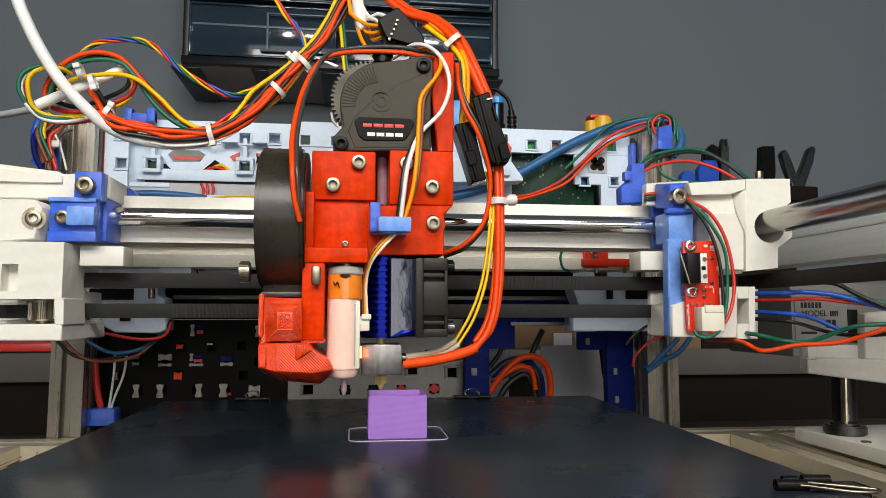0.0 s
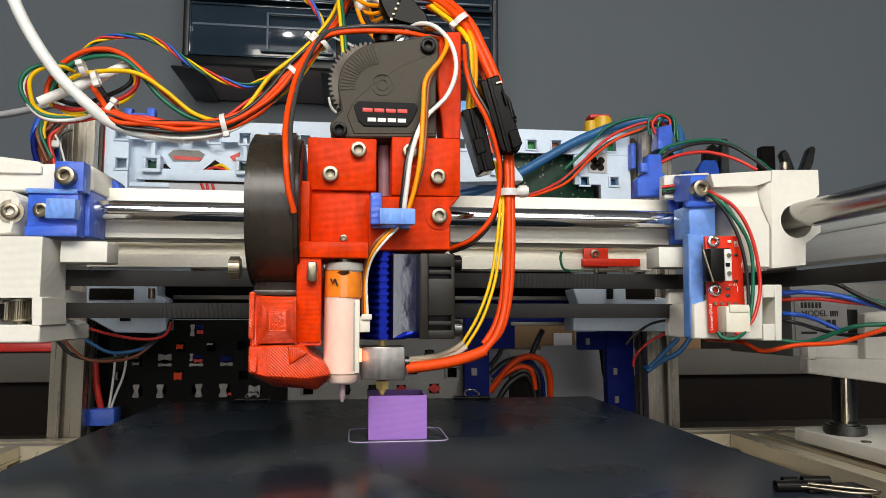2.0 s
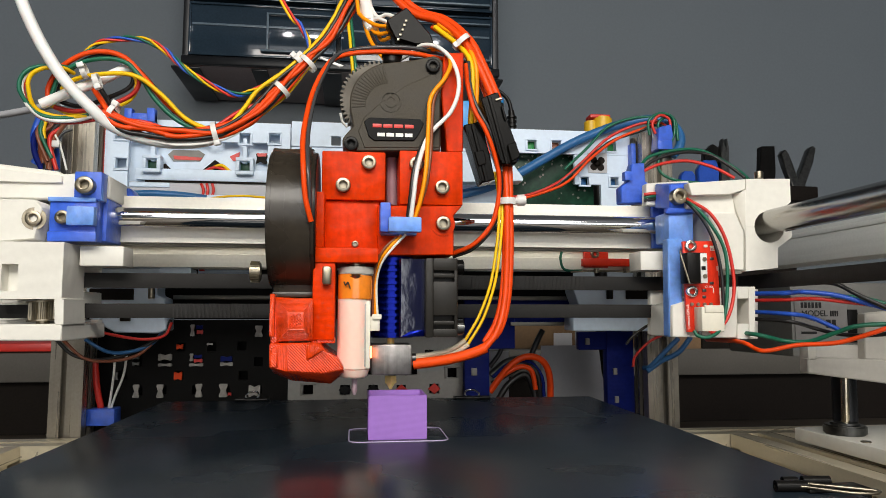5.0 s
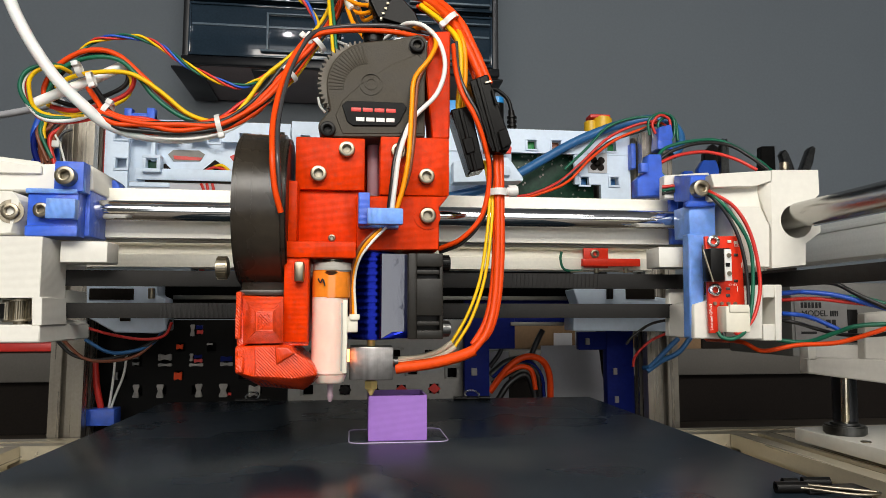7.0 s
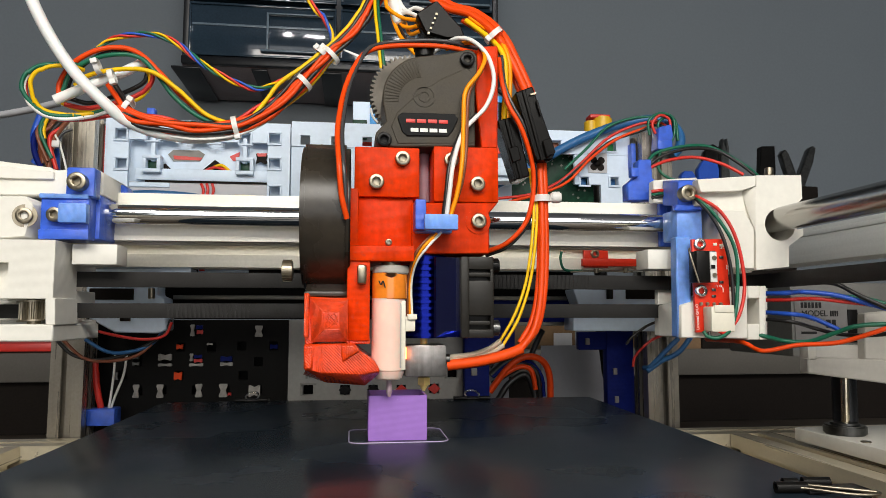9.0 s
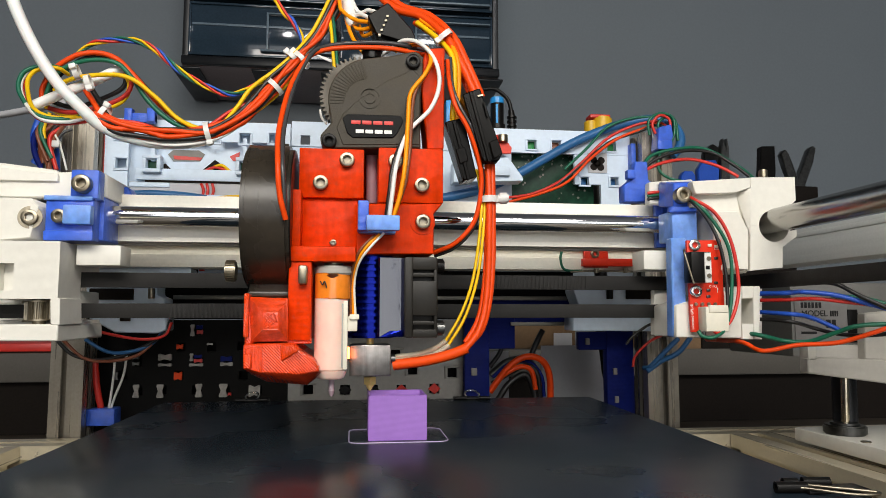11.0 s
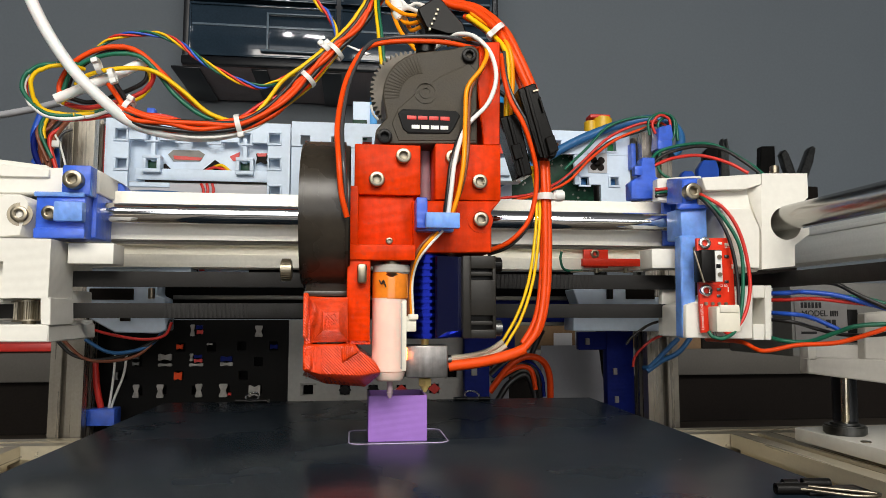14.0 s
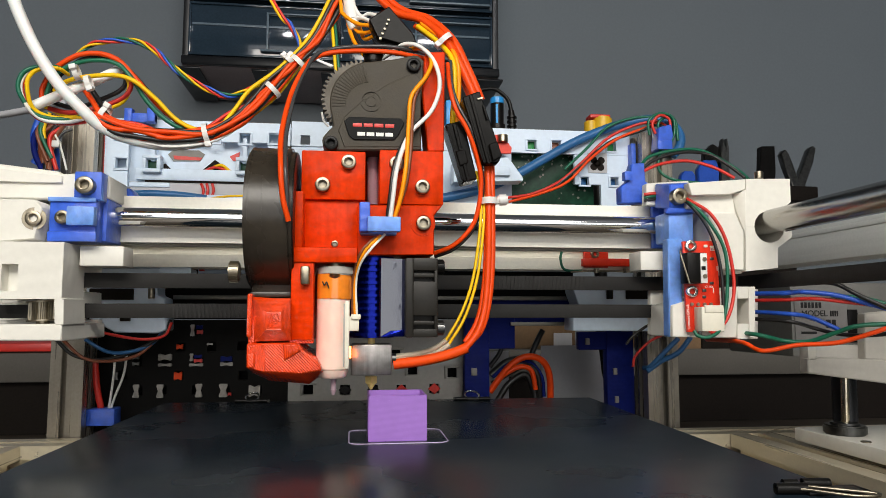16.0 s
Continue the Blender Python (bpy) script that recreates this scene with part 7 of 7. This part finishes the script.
loose([(-119.88, 296, 211.69), (-115.38, 294, 214.74), (-107.5, 291, 216.4), (-96.46, 290, 217.49), (-87.74, 290, 216.26), (-78.21, 292, 210.54), (-67.3, 294, 202.14), (-55.11, 293, 198.76), (-49.94, 294, 201.37), (-44.09, 296, 210.13), (-37.66, 298, 220.83), (-28.55, 299, 229.55), (-20.46, 300, 238.61), (-13.5, 302, 249.99), (-8.1, 303, 263.67), (7.08, 310, 303.06)], [0.9, 0.9, 1, 1, 1.1, 1.4, 1.7, 2, 2.1, 2.2, 2.4, 2.7, 3, 3.5, 4, 4], 0.95, W_YEL, 14)
loose([(-122.98, 296, 209.21), (-119.76, 295, 217.23), (-112.09, 294, 222.41), (-103.15, 293, 224.36), (-95.04, 293, 223.34), (-88.68, 293, 217.97), (-80.87, 294, 208.7), (-70.85, 295, 201.58), (-60.88, 296, 199.37), (-48.91, 299, 201.37), (-39.03, 301, 214.37), (-28.85, 303, 227.23), (-19, 304, 238.75), (-9.99, 305, 255.38), (-6.17, 305, 264.74), (9.67, 310, 303.25)], [0.7, 0.7, 0.8, 1, 1, 1.1, 1.4, 1.7, 1.9, 2.1, 2.4, 2.7, 3, 3.6, 4, 4], 0.95, W_GRN, 14)
loose([(-124.84, 297, 208.28), (-124.65, 297, 212.98), (-120.31, 296, 220.38), (-111.55, 295, 226.35), (-102.89, 295, 227.98), (-95.31, 295, 225.5), (-87.05, 295, 218.26), (-76.94, 296, 208.77), (-65.66, 297, 201.15)], [0.7, 0.7, 0.7, 0.8, 1, 1, 1.2, 1.5, 1.8], 1.1, W_RED, 8)
loose([(-123.06, 299, 208.51), (-119.84, 298, 217.08), (-111.11, 297, 224.99), (-102.41, 297, 227.09), (-94.1, 297, 224.38), (-84.87, 297, 216.65), (-73.95, 298, 205.91)], [0.7, 0.7, 0.8, 1, 1, 1.2, 1.6], 0.9, W_BLK, 7)
loose([(-109.08, 297, 214.14), (-104.26, 294, 207.73), (-98.53, 292, 200.82), (-87.57, 292, 197.75)], [1, 1, 1.05, 1.3], 1.1, W_RED, 3)
loose([(-107.76, 298, 215.96), (-102.36, 296, 208.43), (-97.93, 294, 201.89)], [1, 1, 1.05], 1.0, W_BLK, 2)
loose([(-124.1, 302, 205.59), (-115.25, 302, 204.27), (-104.29, 302, 207.1), (-94.43, 302, 212.33), (-91.47, 301, 218.68), (-94.99, 300, 223.99)], [0.6, 0.7, 0.8, 0.9, 1, 1], 1.0, W_CRIM, 3)
loose([(-125.88, 303, 206.77), (-116.67, 303, 203.31), (-105.68, 303, 205.66), (-95.77, 303, 210.17), (-92.61, 302, 217.27), (-95.74, 301, 223.83)], [0.6, 0.7, 0.8, 0.9, 1, 1], 1.0, W_YEL, 3)
loose([(-123.56, 303, 208.78), (-115, 304, 207.03), (-105.12, 304, 210.82), (-95.57, 303, 216.25), (-94.19, 302, 222.8)], [0.6, 0.7, 0.8, 1, 1], 1.0, W_BLK, 3)
# twisted motor leads
TW = [(-112.7, 298, 227.67), (-106.76, 298, 232.79), (-98.64, 298, 234.91), (-89.69, 298, 235.14), (-81.24, 298, 232.18), (-74.73, 298, 227.64), (-67.75, 298, 223.11), (-57.48, 299, 218.56), (-48.32, 300, 216.6), (-41.52, 301, 219.7), (-33.72, 304, 226.35)]
TWS = [0.8, 0.9, 1, 1, 1.2, 1.4, 1.6, 1.8, 2, 2.2, 2.5]
for k, m_ in enumerate((W_CRIM, W_YEL, W_GRN, W_BLU)):
    loose(TW, TWS, 0.5, m_, 9, twist=(0.85, 3.6, k * math.pi / 2))
TV = [(-45.58, 308, 295.17), (-27.45, 306, 263.88), (-21.16, 306, 256.47), (-16.84, 306, 248.94), (-15.75, 306, 243.32)]
for k, m_ in enumerate((W_CRIM, W_YEL, W_BLU)):
    loose(TV, [3.2, 3.2, 3.2, 3.1, 3], 0.65, m_, 2, twist=(0.8, 1.4, k * math.pi / 1.5))


def loom_tie(c, d, r, s, lock):
    c, d = Vector(c), Vector(d).normalized()
    v = Vector(lock)
    v = (v - d * v.dot(d)).normalized()
    blk = turned(box(-1.3, 1.3, -1.15, 1.15, -1.05, 1.05, 0.35), Matrix.Translation(c + v * (r + 0.9)) @ d.to_track_quat("X", "Z").to_matrix().to_4x4())
    both = bmesh.new()
    for b_ in (ring(c - d * 1.05, c + d * 1.05, r + 0.45, r, 20), blk):
        tmp = bpy.data.meshes.new("tmp")
        b_.to_mesh(tmp)
        b_.free()
        both.from_mesh(tmp)
        bpy.data.meshes.remove(tmp)
    add_piece(both, c - d, c + d, s, s, NYLON, "cable_tie", "clear nylon cable tie")


loom_tie((-98.25, 291, 201.7), (1, 0, -0.6), 3.2, 1, (0, -1, 1.5))
loom_tie((-55.23, 295, 198.11), (1, 0, 0.25), 4.2, 2, (-0.3, -0.4, -1))
loom_tie((-28.12, 301, 223.55), (0.7, 0, 0.75), 4.0, 2.7, (-1, -0.4, 0.8))
loom_tie((-16.44, 302, 237.59), (0.7, 0, 0.75), 4.2, 3, (-1, -0.4, 0.8))
loom_tie((-20.45, 300, 238.11), (0.7, 0, 0.75), 2.2, 3, (-1, -0.4, 0.8))
loom_tie((-109.34, 290, 217.82), (1, 0, 0.3), 2.6, 0.9, (-0.3, -1, 0.3))
loom_tie((-103.74, 288, 213.22), (1, 0, 0.35), 2.6, 1, (0, -0.6, -1))

add_piece(prism([(-12.43, 241.03), (-10.46, 240.87), (-0.76, 237.45), (-2.49, 236.6)], 302, 302.8, bev=0.1), Vector((-12.43, 302, 241.03)), Vector((-0.76, 302, 237.45)), 3, 3, NYLON, "tie_tail", "loose white end of a cable tie")

ON_BED = [bed, print_box, skirt, scr, *clips]


# ---- motions ----
def shifted(ob, x, y, z):
    return Matrix.Translation(Vector(START[ob]) + Vector((x, y, z)) * MM)


START = {}


def motions():
    for ob in RIDERS_XY + RIDERS_Y + ON_BED + [upper_wall]:
        START[ob] = ob.location.copy()
    for ob in RIDERS_XY:
        walk(ob, [(t, shifted(ob, head_at(t)[0], head_at(t)[1], 0)) for t in TIMES])
    for ob in RIDERS_Y:
        walk(ob, [(t, shifted(ob, 0, head_at(t)[1], 0)) for t in TIMES])
    for ob in ON_BED:
        walk(ob, [(t, shifted(ob, 0, 0, d)) for t, d in DROPS])
    walk(upper_wall, [(t, shifted(upper_wall, 0, 0, -d)) for t, d in DROPS])
    for ob, near, rows in LOOM_PIECES:
        walk(ob, rows)


motions()
